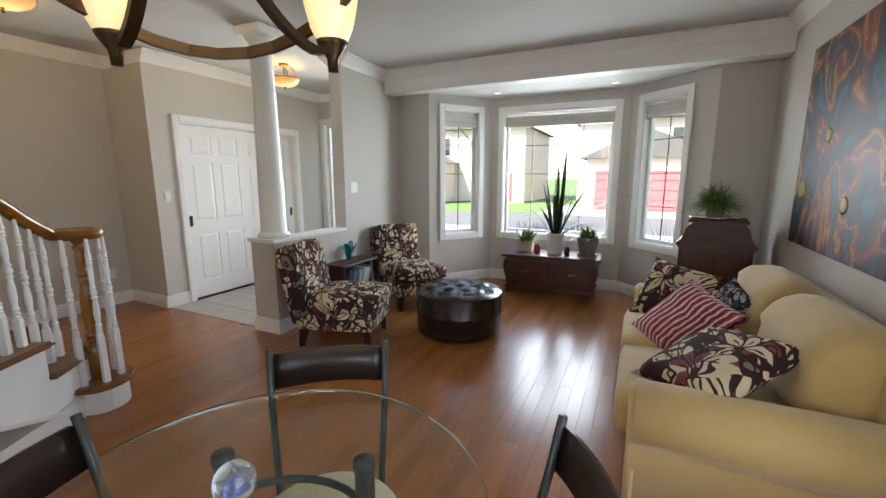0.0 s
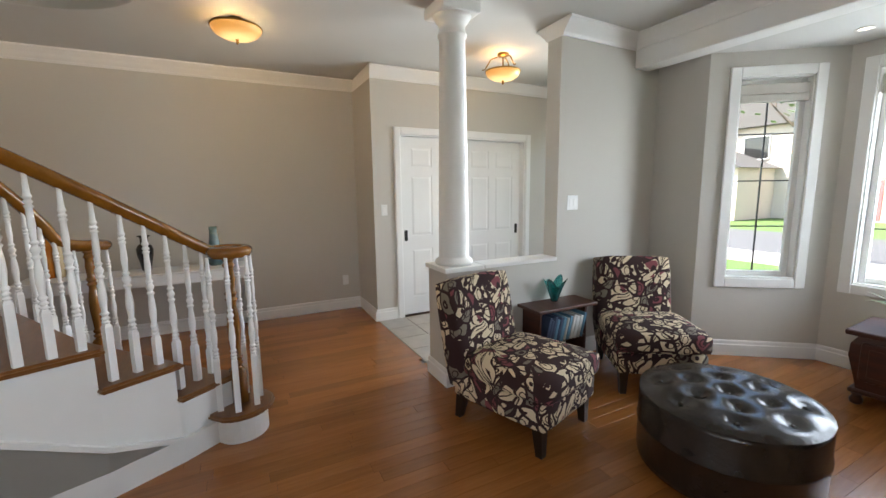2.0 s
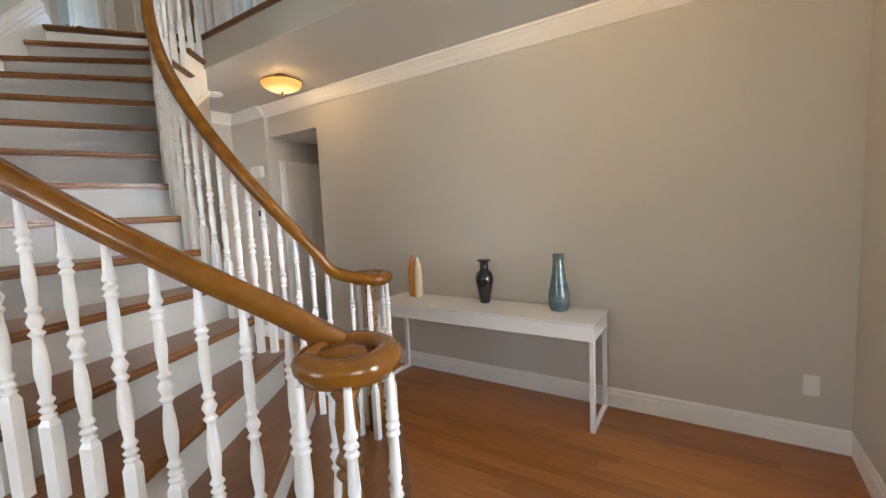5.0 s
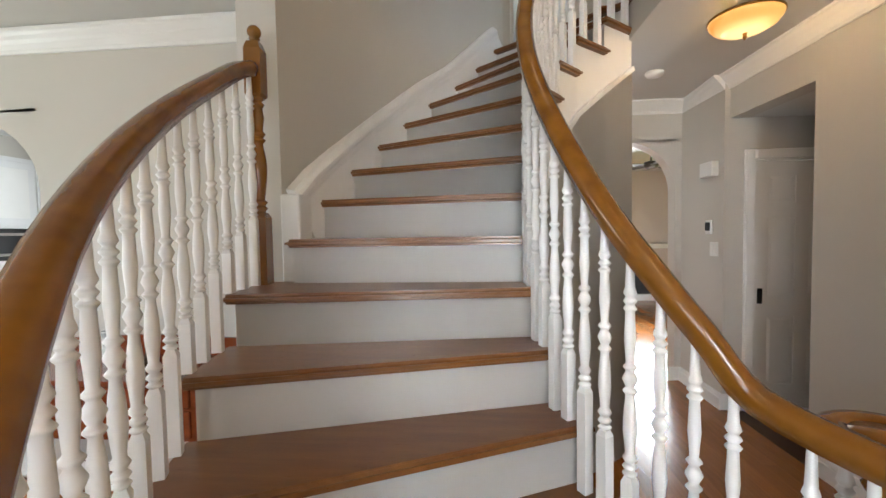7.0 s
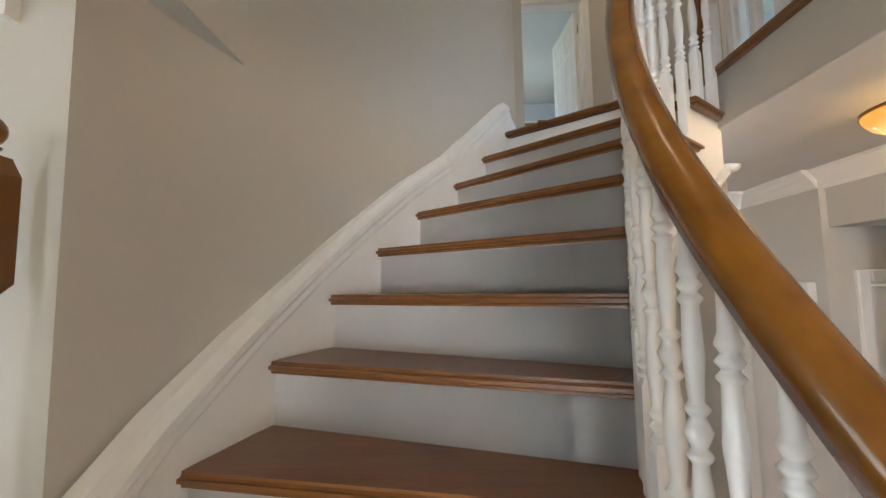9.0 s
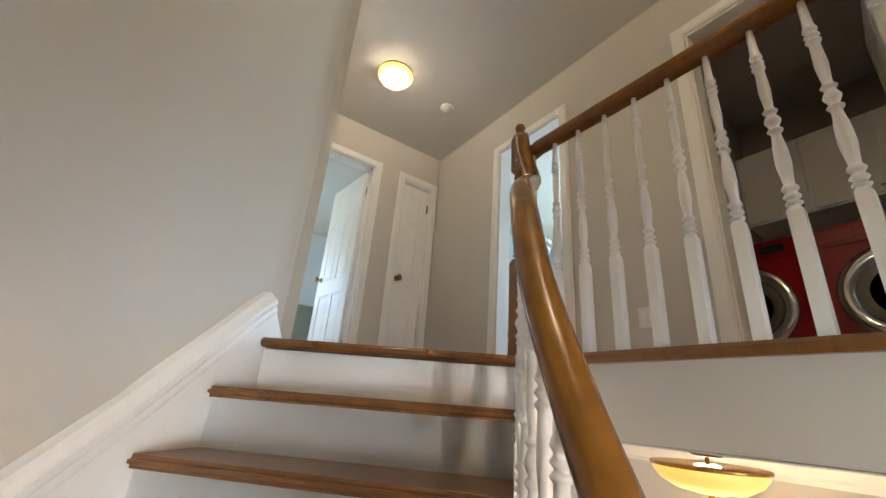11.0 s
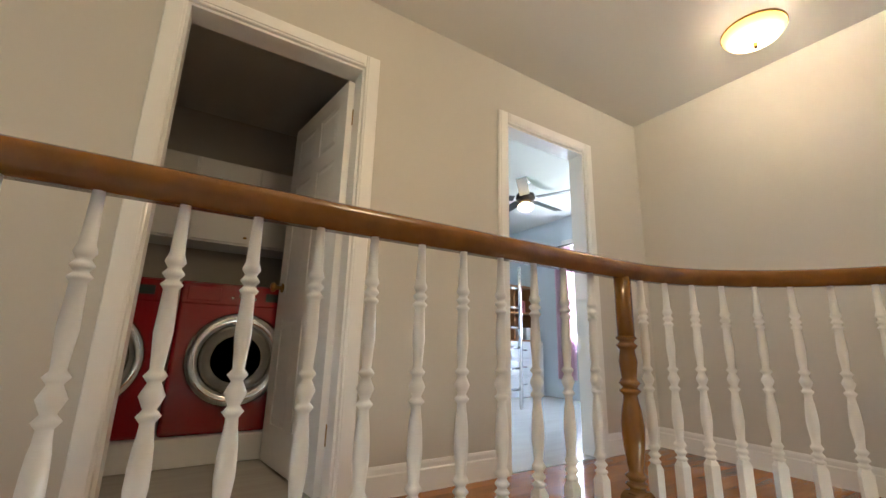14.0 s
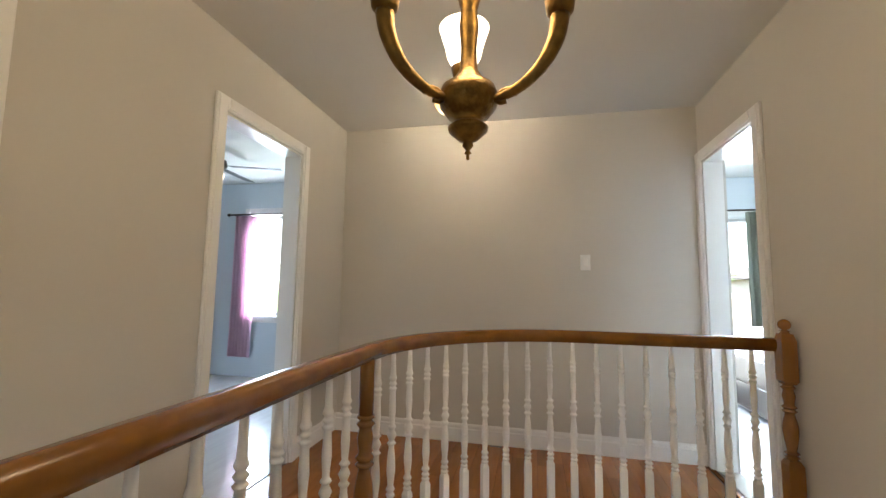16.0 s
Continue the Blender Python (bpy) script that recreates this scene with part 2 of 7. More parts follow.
def prism(points, z0, z1, bm=None):
    """A flat outline raised from z0 to z1."""
    bm = bm or bmesh.new()
    a = [bm.verts.new((x, y, z0)) for x, y in points]
    b = [bm.verts.new((x, y, z1)) for x, y in points]
    n = len(points)
    bm.faces.new(a[::-1])
    bm.faces.new(b)
    for i in range(n):
        bm.faces.new((a[i], a[(i + 1) % n], b[(i + 1) % n], b[i]))
    return bm


def extruded(points, depth, m, bm=None):
    """An outline in (u, v), standing upright, given thickness along its normal and placed by m."""
    bm = bm or bmesh.new()
    a = [bm.verts.new(m @ V(u, 0, v)) for u, v in points]
    b = [bm.verts.new(m @ V(u, depth, v)) for u, v in points]
    n = len(points)
    bm.faces.new(a)
    bm.faces.new(b[::-1])
    for i in range(n):
        bm.faces.new((a[i], b[i], b[(i + 1) % n], a[(i + 1) % n]))
    return bm


def structure(name, bm, mat, label, category="wall"):
    return tagged(part(name, bm, mat), label, category, kind="structure")


def wall_run(name, a, b, z0, z1, thick, openings=(), label="greige painted plaster wall", mat=None):
    """A straight wall from a to b; its thickness lies to the right of a->b. Openings are (from, to, bottom, top) along it."""
    a, b = Vector((*a, 0)), Vector((*b, 0))
    d = (b - a)
    L = d.length
    m = Matrix.Translation(a) @ Matrix.Rotation(math.atan2(d.y, d.x), 4, "Z")
    bm = bmesh.new()
    cur = 0.0
    for u0, u1, w0, w1 in sorted(openings):
        if u0 > cur:
            bm_box(cur, u0, -thick, 0, z0, z1, bm=bm, m=m)
        if w0 > z0:
            bm_box(u0, u1, -thick, 0, z0, w0, bm=bm, m=m)
        if w1 < z1:
            bm_box(u0, u1, -thick, 0, w1, z1, bm=bm, m=m)
        cur = u1
    if cur < L:
        bm_box(cur, L, -thick, 0, z0, z1, bm=bm, m=m)
    return structure(name, bm, mat or M_WALL, label)


CROWN = [(0, 0), (0.0, -0.11), (0.012, -0.11), (0.018, -0.09), (0.05, -0.05), (0.075, -0.022), (0.085, -0.016), (0.085, 0)]
BASE = [(0, 0), (0, 0.13), (0.006, 0.13), (0.010, 0.118), (0.010, 0.098), (0.015, 0.092), (0.016, 0)]


def trim_run(name, pts, section, z, label, category="trim"):
    """A moulding along a line of points; the room lies to the right of the line."""
    return tagged(part(name, sweep([V(x, y, z) for x, y in pts], section), M_TRIM), label, category, kind="structure")

# ---- the plan ----
CEIL, UP, CEIL2 = 2.64, 2.88, 5.345
XW = -4.3                     # hall wall, both storeys
RISE = 0.18
CX, CY = -3.5, 0.77           # centre of the stair's curve
EDGE = -3.29                  # edge of the upper landing

ANG = {k: 65.4 - 8.3 * k for k in range(0, 10)}
ANG.update({10: -17.7, 11: -25.5, 12: -33.0, 13: -40.2})


def r_out(a):
    return 2.03 + 0.15 * max(0.0, (a - 12) / 36) ** 1.6 if a > 2 else 1.935


def polar(r, a):
    return V(CX + r * math.cos(radians(a)), CY + r * math.sin(radians(a)), 0)


def r_in(a):
    return 0.975 - 0.09 * max(0.0, (a - 30) / 30) ** 1.5


NOSE_L = {k: polar(r_out(a), a) for k, a in ANG.items()}
NOSE_R = {k: polar(r_in(a), a) for k, a in ANG.items()}
NOSE_L.update({14: V(-2.196, -0.687, 0), 15: V(-2.353, -0.824, 0), 16: V(-2.498, -0.953, 0)})
NOSE_R.update({14: V(-2.885, 0.005, 0), 15: V(-3.09, -0.165, 0), 16: V(-3.31, -0.335, 0)})
ARC = [(-2.54 - 0.75 * math.cos(radians(a)), 1.36 + 0.75 * math.sin(radians(a))) for a in range(0, 91, 9)]

# ---- shell: ground floor ----
wall_run("wall_hall", (XW, 3.79), (XW, -0.206), 0, CEIL, 0.14)
wall_run("wall_hall_upper_lintel", (XW, -0.206), (XW, -1.0), 2.3, CEIL, 0.14, label="painted plaster lintel over the hall alcove")
wall_run("wall_alcove_back", (-5.4, -0.206), (-5.4, -1.0), 0, 2.5, 0.1)
wall_run("wall_alcove_side", (XW - 0.14, -0.206), (-5.4, -0.206), 0, 2.5, 0.1)
wall_run("wall_alcove_door", (-5.4, -1.0), (-4.26, -1.0), 0, CEIL, 0.12, [(0.18, 0.92, 0, 1.98)])
wall_run("wall_thermostat", (-4.26, -1.12), (-4.26, -1.65), 0, CEIL, 0.12)
wall_run("wall_jog", (-3.62, 3.79), (XW - 0.14, 3.79), 0, CEIL, 0.12)
wall_run("wall_closet", (-3.62, 6.3), (-3.62, 3.91), 0, CEIL, 0.12, [(0.55, 2.205, 0, 1.99)])
wall_run("wall_closet_back", (-4.35, 6.3), (-4.35, 3.91), 0, CEIL, 0.1)
wall_run("wall_front", (-2.0, 6.3), (-4.4, 6.3), 0, CEIL, 0.16, [(0.2, 1.04, 0.0, 2.2), (1.2, 1.56, 0.12, 2.2)])
wall_run("wall_living_stub", (-1.937, 5.86), (-1.937, 4.746), 0, CEIL, 0.15)
wall_run("wall_half", (-1.937, 4.746), (-1.937, 4.03), 0, 0.835, 0.15, label="low painted half wall between living room and foyer")
wall_run("wall_bay_left", (-1.5, 5.86), (-2.09, 5.86), 0, CEIL, 0.16)
LA, LB, RA, RB = (-1.5, 5.86), (-0.93, 6.62), (0.74, 6.62), (1.5, 5.86)
wall_run("wall_bay_angled_left", LB, LA, 0, CEIL, 0.16, [(0.22, 0.73, 0.66, 2.23)])
wall_run("wall_bay_centre", RA, LB, 0, CEIL, 0.16, [(0.15, 1.51, 0.66, 2.23)])
wall_run("wall_bay_angled_right", RB, RA, 0, CEIL, 0.16, [(0.32, 0.86, 0.66, 2.23)])
wall_run("wall_bay_right", (2.02, 5.86), (1.5, 5.86), 0, CEIL, 0.16)
wall_run("wall_right", (1.94, 0.15), (1.94, 5.86), 0, CEIL, 0.14, [(0.45, 1.85, 0.75, 2.15)])
wall_run("wall_dining_back", (-1.36, 0.15), (1.94, 0.15), 0, CEIL, 0.14, [(1.58, 2.7, 0, 2.2)])


def arch_fill(name, cx, y0, y1, half, spring, top, label):
    """The two curved shoulders that round off the top of an opening."""
    bm = bmesh.new()
    arc = [(half * math.cos(radians(a)), spring + (top - spring) * math.sin(radians(a))) for a in range(0, 181, 10)]
    pts = [(half, top + 0.02)] + arc[:10]
    for side in (1, -1):
        extruded([(side * u, v) for u, v in pts], y1 - y0, pose(cx, y0, 0), bm)
    return structure(name, bm, M_WALL, label)


arch_fill("wall_dining_arch", 0.78, 0.01, 0.15, 0.56, 1.75, 2.2, "rounded shoulders of the kitchen archway")
wall_run("wall_hall_end", (-4.26, -1.65), (-2.2, -1.65), 0, CEIL, 0.14, [(0.06, 0.96, 0, 2.27)])
arch_fill("wall_hall_arch", -3.75, -1.79, -1.65, 0.45, 1.80, 2.27, "rounded shoulders of the hall archway")

# curved wall beside the stair, floor to the upper ceiling
pts = [V(-1.497, 0.68, 0)] + [NOSE_L[k] + (NOSE_L[k] - NOSE_R[k]).normalized() * (0.045 if k == 9 else 0.025) for k in range(9, 17)] + [V(-2.56, -1.01, 0)]
pts = smooth_line(pts, 5)
outer = []
for i, p in enumerate(pts):
    d = (pts[min(i + 1, len(pts) - 1)] - pts[max(i - 1, 0)]).normalized()
    outer.append(p + V(-d.y, d.x, 0) * 0.2)
bm = prism([(p.x, p.y) for p in pts] + [(p.x, p.y) for p in outer[::-1]], 0, CEIL2)
structure("wall_stair_curved", bm, M_WALL, "tall curved greige wall beside the staircase")
wall_run("wall_upper_east", (-1.60, 0.6), (-1.60, 3.12), CEIL, CEIL2, 0.14, [(1.76, 2.45, UP, 4.92)])
wall_run("wall_upper_far", (-1.46, 3.12), (XW - 0.12, 3.12), UP - 0.2, CEIL2, 0.14)
wall_run("wall_upper_west", (XW, 3.12), (XW, -2.68), UP, CEIL2, 0.12, [(0.665, 1.388, UP, 4.92), (2.345, 3.13, UP, 4.92), (4.09, 4.772, UP, 4.92)])
wall_run("wall_upper_end", (XW, -2.68), (-2.2, -2.68), UP, CEIL2, 0.12, [(0.085, 0.425, UP, 4.92), (0.776, 1.5, UP, 4.92)])
wall_run("wall_upper_nib", (-2.62, -2.68), (-2.62, -1.05), UP, CEIL2, 0.1)

# slabs and ceilings
landing = [(XW - 0.1, -2.75), (-2.3, -2.75), (-2.3, -0.9), (NOSE_L[16].x - 0.03, NOSE_L[16].y - 0.03), (NOSE_R[16].x - 0.03, NOSE_R[16].y - 0.03), (EDGE, -0.37)] + ARC + [(-1.6, 2.11), (-1.6, 3.2), (XW - 0.1, 3.2)]
structure("landing_slab", prism(landing, CEIL, UP - 0.022), M_WALL, "upper landing slab with painted fascia", "floor")
structure("ceiling_hall", prism([(x, y) for x, y in landing], CEIL - 0.006, CEIL - 0.002), M_CEIL, "white hall ceiling under the landing", "ceiling")
structure("ceiling_living", bm_box(-1.6, 2.1, -0.1, 5.72, CEIL, CEIL + 0.2), M_CEIL, "white painted living room ceiling", "ceiling")
structure("ceiling_foyer", bm_box(-4.5, -1.6, 3.2, 6.5, CEIL, CEIL + 0.2), M_CEIL, "white painted foyer ceiling", "ceiling")
structure("ceiling_bay", bm_box(-2.0, 2.0, 5.72, 6.9, 2.42, 2.6), M_CEIL, "lowered white ceiling of the bay", "ceiling")
structure("ceiling_upper", bm_box(-4.5, -1.4, -2.8, 3.26, CEIL2, CEIL2 + 0.15), M_CEIL, "white upper hall ceiling", "ceiling")
structure("ceiling_alcove", bm_box(-5.5, -4.44, -1.0, -0.1, 2.3, 2.4), M_CEIL, "alcove ceiling", "ceiling")
structure("beam_bay", bm_box(-1.937, 1.94, 5.55, 5.72, 2.38, CEIL, 0.006), M_TRIM, "white painted beam before the bay", "beam")
structure("subfloor", bm_box(-5.6, 2.1, -6.5, 7.0, -0.2, -0.014), M_SUB, "dark floor bed under the boards", "floor")

# mouldings
CL = "white crown moulding"
trim_run("trim_crown_hall", [(XW, -1.0), (XW, 3.79), (-3.62, 3.79), (-3.62, 6.3), (-2.09, 6.3), (-2.09, 4.746), (-1.937, 4.746), (-1.937, 5.55)], CROWN, CEIL - 0.006, CL)
trim_run("trim_crown_beam", [(-1.937, 5.55), (1.94, 5.55), (1.94, 0.15), (-1.36, 0.15), (-1.36, 0.68)], CROWN, CEIL - 0.006, CL)
trim_run("trim_crown_hall_end", [(-2.6, -1.65), (-4.26, -1.65), (-4.26, -1.0)], CROWN, CEIL - 0.006, CL)
BL = "white stepped baseboard"
trim_run("baseboard_hall", [(XW, -0.206), (XW, 3.79), (-3.62, 3.79), (-3.62, 4.02)], BASE, 0, BL, "baseboard")
trim_run("baseboard_living", [(-1.937, 4.03), (-1.937, 5.86), (-1.5, 5.86), LB, RA, RB, (1.94, 5.86), (1.94, 0.15), (1.36, 0.15)], BASE, 0, BL, "baseboard")
trim_run("baseboard_dining", [(0.2, 0.15), (-1.36, 0.15)], BASE, 0, BL, "baseboard")
trim_run("baseboard_thermostat", [(-4.14, -1.65), (-4.26, -1.65), (-4.26, -1.0), (-4.42, -1.0)], BASE, 0, BL, "baseboard")
for y0, y1 in ((2.53, 3.12), (0.85, 1.657), (-0.895, -0.085), (-2.68, -1.727)):
    pts2 = [(XW, y0), (XW, y1)]
    if y1 > 3:
        pts2 += [(-1.62, 3.12)]
    if y0 < -2:
        pts2 = [(XW + 0.02, -2.68)] + pts2[1:]
    trim_run("baseboard_upper", pts2, BASE, UP, BL, "baseboard")
trim_run("baseboard_upper_end", [(-3.6, -2.68), (-3.8, -2.68)], BASE, UP, BL, "baseboard")


# ---- doors and casings ----
def casing(name, m, w, h, label, cw=0.075):
    """A moulded white frame round an opening w wide and h high; local x runs along the wall, local -y into the room."""
    t = thing(name, label, "door frame", m, kind="structure")
    for a, b, c, d in ((-cw, 0, 0, h + cw), (w, w + cw, 0, h + cw), (0, w, h, h + cw)):
        bm = bm_box(a, b, -0.018, 0, c, d, 0.004)
        bm_box(a + 0.012, b - 0.012, -0.024, -0.018, c + (0.012 if c else 0), d - 0.012, bm=bm)
        part("casing", bm, M_TRIM, t)
    for a, b, c, d in ((0, 0.012, 0, h), (w - 0.012, w, 0, h), (0.012, w - 0.012, h - 0.012, h)):
        part("jamb", bm_box(a, b, 0, 0.12, c, d), M_TRIM, t)
    return t


def panel_door(name, m, w, h, label, swing=0.0, knob="", group="", parent=None, thin=0.035, hinge=False, category="door"):
    """A white six-panel door; local x from the hinge side, front towards -y."""
    t = thing(name, label, category, m @ pose(0, 0, 0, 0, 0, swing), group, kind="structure")
    bm = bm_box(0, w, 0.006, thin - 0.006, 0, h)
    cols = [(0.11 * w / 0.76, w / 2 - 0.045), (w / 2 + 0.045, w - 0.11 * w / 0.76)] if w > 0.45 else [(0.08, w - 0.08)]
    rows = [(0.10 * h, 0.38 * h), (0.455 * h, 0.79 * h), (0.835 * h, 0.945 * h)]
    xs = [0] + [v for c in cols for v in c] + [w]
    zs = [0] + [v for r in rows for v in r] + [h]
    for y0, y1 in ((0, 0.006), (thin - 0.006, thin)):
        for i in range(0, len(xs), 2):
            bm_box(xs[i], xs[i + 1], y0, y1, 0, h, bm=bm)
        for c in cols:
            for i in range(0, len(zs), 2):
                bm_box(c[0], c[1], y0, y1, zs[i], zs[i + 1], bm=bm)
    part("door_leaf", bm, M_TRIM, t)
    for c in cols:
        for r in rows:
            p = bmesh.new()
            for y0, s in ((0.006, -1), (thin - 0.006, 1)):
                q = [(c[0] + 0.012, r[0] + 0.012), (c[1] - 0.012, r[0] + 0.012), (c[1] - 0.012, r[1] - 0.012), (c[0] + 0.012, r[1] - 0.012)]
                i = 0.022
                q2 = [(q[0][0] + i, q[0][1] + i), (q[1][0] - i, q[1][1] + i), (q[2][0] - i, q[2][1] - i), (q[3][0] + i, q[3][1] - i)]
                a = [p.verts.new((x, y0, z)) for x, z in q]
                b = [p.verts.new((x, y0 + s * 0.005, z)) for x, z in q2]
                p.faces.new(b)
                for k in range(4):
                    p.faces.new((a[k], a[(k + 1) % 4], b[(k + 1) % 4], b[k]))
            part("panel", p, M_TRIM, t)
    if knob == "pull":
        part("pull", bm_box(w - 0.075, w - 0.035, -0.004, 0.001, 0.84, 0.96, 0.002), M_BLACK, t, "black recessed finger pull")
    elif knob == "pull_left":
        part("pull", bm_box(0.035, 0.075, -0.004, 0.001, 0.84, 0.96, 0.002), M_BLACK, t, "black recessed finger pull")
    elif knob:
        for s in (-1, 1):
            bm = lathe([(0.028, 0), (0.028, 0.006), (0.011, 0.01), (0.011, 0.035), (0.026, 0.045), (0.03, 0.058), (0.02, 0.068), (0, 0.07)], 14)
            bm.transform(pose(w - (0.06 if w > 0.45 else 0.045), 0 if s < 0 else thin, 0.95, 90 * (1 if s < 0 else -1)))
            part("knob", bm, M_BRASS, t, "round brass door knob", True)
    if hinge:
        for z in (0.2, h - 0.25):
            part("hinge", bm_box(-0.006, 0.012, *((thin - 0.004, thin + 0.008) if hinge == "back" else (-0.008, 0.004)), z, z + 0.09), M_BRASS if hinge == "brass" else M_DARKMETAL, t, "small door hinge")
    return t


WX = lambda y, z: pose(XW, y, z, 0, 0, 90)      # local x runs along +Y on the hall wall, local -y faces the hall
casing("door_frame_closet", pose(-3.62, 4.095, 0, 0, 0, 90), 1.655, 1.99, "wide white casing round the sliding closet doors")
panel_door("door_closet_a", pose(-3.665, 4.105, 0.01, 0, 0, 90), 0.85, 1.965, "white six-panel sliding closet door", knob="pull_left", group="sliding closet doors")
panel_door("door_closet_b", pose(-3.705, 4.89, 0.01, 0, 0, 90), 0.85, 1.965, "white six-panel sliding closet door", knob="pull", group="sliding closet doors")
casing("door_frame_alcove", pose(-4.48, -1.0, 0, 0, 0, 180), 0.74, 1.98, "white casing of the hall alcove door")
panel_door("door_alcove", pose(-4.492, -1.02, 0.01, 0, 0, 180), 0.716, 1.955, "white six-panel door in the hall alcove", knob="pull_left")
casing("door_frame_bedroom_west", WX(-1.652, UP), 0.682, 2.04, "white casing of a bedroom doorway")
casing("door_frame_laundry", WX(-0.01, UP), 0.785, 2.04, "white casing of the laundry doorway")
casing("door_frame_bedroom_pink", WX(1.732, UP), 0.723, 2.04, "white casing of a bedroom doorway")
casing("door_frame_linen", pose(-3.875, -2.68, UP, 0, 0, 180), 0.34, 2.04, "white casing of the linen closet")
casing("door_frame_bedroom_end", pose(-2.8, -2.68, UP, 0, 0, 180), 0.724, 2.04, "white casing of the end bedroom doorway")
casing("door_frame_bedroom_east", pose(-1.60, 3.05, UP, 0, 0, -90), 0.69, 2.04, "white casing of the east bedroom doorway")
panel_door("door_linen", pose(-4.203, -2.738, UP + 0.01, 0, 0, 0), 0.316, 2.0, "narrow white panelled linen closet door with brass knob", knob="brass", hinge="back")
panel_door("door_laundry", pose(XW - 0.1, 0.762, UP + 0.01, 0, 0, 90), 0.74, 2.0, "white six-panel laundry door standing open", swing=98, knob="brass", hinge="brass")
panel_door("door_bedroom_end", pose(-3.51, -2.78, UP + 0.01, 0, 0, 0), 0.7, 2.0, "white panelled bedroom door standing open", swing=-85, knob="brass", hinge="dark")

# ---- staircase ----
stair = thing("staircase", "curved staircase with oak treads and white risers", "staircase", kind="structure")
for k in range(1, 16):
    L, R, L2, R2 = NOSE_L[k], NOSE_R[k], NOSE_L[k + 1], NOSE_R[k + 1]
    n = (R - L).normalized()
    back = V(n.y, -n.x, 0)                 # up the stair
    if back.dot((L2 + R2) - (L + R)) < 0:
        back = -back
    l = L - back * 0.03 - n * (0.035 if k < 8 else 0.022)
    r = R - back * 0.03 + n * (0.03 if k < 9 else 0.036)
    l2, r2 = L2 + back * 0.01 - n * (0.035 if k < 8 else 0.022), R2 + back * 0.01 + n * (0.03 if k < 9 else 0.036)
    if k == 7:
        l2 = V(-1.4, 0.68, 0)
    if k == 1:
        continue
    bm = prism([(p.x, p.y) for p in (l, r, r2, l2)], RISE * k - 0.034, RISE * k)
    es = [e for e in bm.edges if abs(e.verts[0].co.z - e.verts[1].co.z) < 1e-5]
    bmesh.ops.bevel(bm, geom=es, offset=0.012, segments=3, affect="EDGES")
    part("tread", bm, M_TREAD, stair)
for k in range(2, 17):
    L, R = NOSE_L[k], NOSE_R[k]
    n = (R - L).normalized()
    back = V(n.y, -n.x, 0)
    if back.dot(NOSE_L[k] + NOSE_R[k] - NOSE_L[k - 1] - NOSE_R[k - 1]) < 0:
        back = -back
    a, b = L + n * 0.004, R
    part("riser", prism([(p.x, p.y) for p in (a, b, b + back * 0.018, a + back * 0.018)], RISE * (k - 1), RISE * k - 0.034), M_TRIM, stair)
# starting step with rounded ends
L, R = NOSE_L[1], NOSE_R[1]
n = (R - L).normalized()
back = V(n.y, -n.x, 0)
if back.dot(NOSE_L[2] - L) < 0:
    back = -back


def start_outline(grow):
    c1, c2 = V(-2.045, 2.435, 0), V(-3.03, 1.56, 0)
    r1, r2 = 0.165 + grow, 0.15 + grow
    a0 = math.atan2(-n.y, -n.x)
    pts3 = []
    for i in range(13):
        a = a0 - math.pi / 2 + (math.pi * i / 12) * 1.0
        pts3.append((c1.x + r1 * math.cos(a), c1.y + r1 * math.sin(a)))
    for i in range(13):
        a = a0 + math.pi / 2 + math.pi * i / 12
        pts3.append((c2.x + r2 * math.cos(a), c2.y + r2 * math.sin(a)))
    return pts3


part("starting_step_body", prism(start_outline(-0.02), 0, RISE - 0.034), M_TRIM, stair, "white rounded base of the starting step")
bm = prism(start_outline(0.02), RISE - 0.034, RISE)
bmesh.ops.bevel(bm, geom=[e for e in bm.edges if abs(e.verts[0].co.z - e.verts[1].co.z) < 1e-5], offset=0.012, segments=3, affect="EDGES")
part("starting_tread", bm, M_TREAD, stair)
# closed body under the steps
for k in range(2, 16):
    q = [NOSE_L[k], NOSE_R[k], NOSE_R[k + 1], NOSE_L[k + 1]]
    part("step_body", prism([(p.x, p.y) for p in q], 0, RISE * k - 0.036), M_TRIM, stair, "white closed side and riser of a step")
# lower wall with base under the open stringer
pts4 = [NOSE_L[k] for k in range(2, 8)] + [V(-1.4, 0.7, 0)]
line = [V(CX, CY, 0) + (p - V(CX, CY, 0)) * 1.006 for p in pts4]
bm = bmesh.new()
tops = [max(0.12, RISE * (k - 1) - 0.30) for k in range(2, 9)]
for i in range(len(line) - 1):
    a, b = line[i], line[i + 1]
    vs = [bm.verts.new((a.x, a.y, 0)), bm.verts.new((b.x, b.y, 0)), bm.verts.new((b.x, b.y, tops[i + 1])), bm.verts.new((a.x, a.y, tops[i]))]
    bm.faces.new(vs)
bmesh.ops.solidify(bm, geom=bm.faces[:], thickness=0.01)
part("stair_side_wall", bm, M_WALL, stair, "greige lower wall under the stair stringer")
part("stringer_bead", sweep([V(p.x, p.y, t) for p, t in zip(line, tops)], [(-0.012, -0.012), (0.02, -0.012), (0.02, 0.012), (-0.012, 0.012)]), M_TRIM, stair)
part("stair_base", sweep([V(p.x, p.y, 0) for p in line], [(-0.005, 0), (0.028, 0), (0.028, 0.09), (0.018, 0.12), (-0.005, 0.13)]), M_TRIM, stair, "white baseboard round the stair")
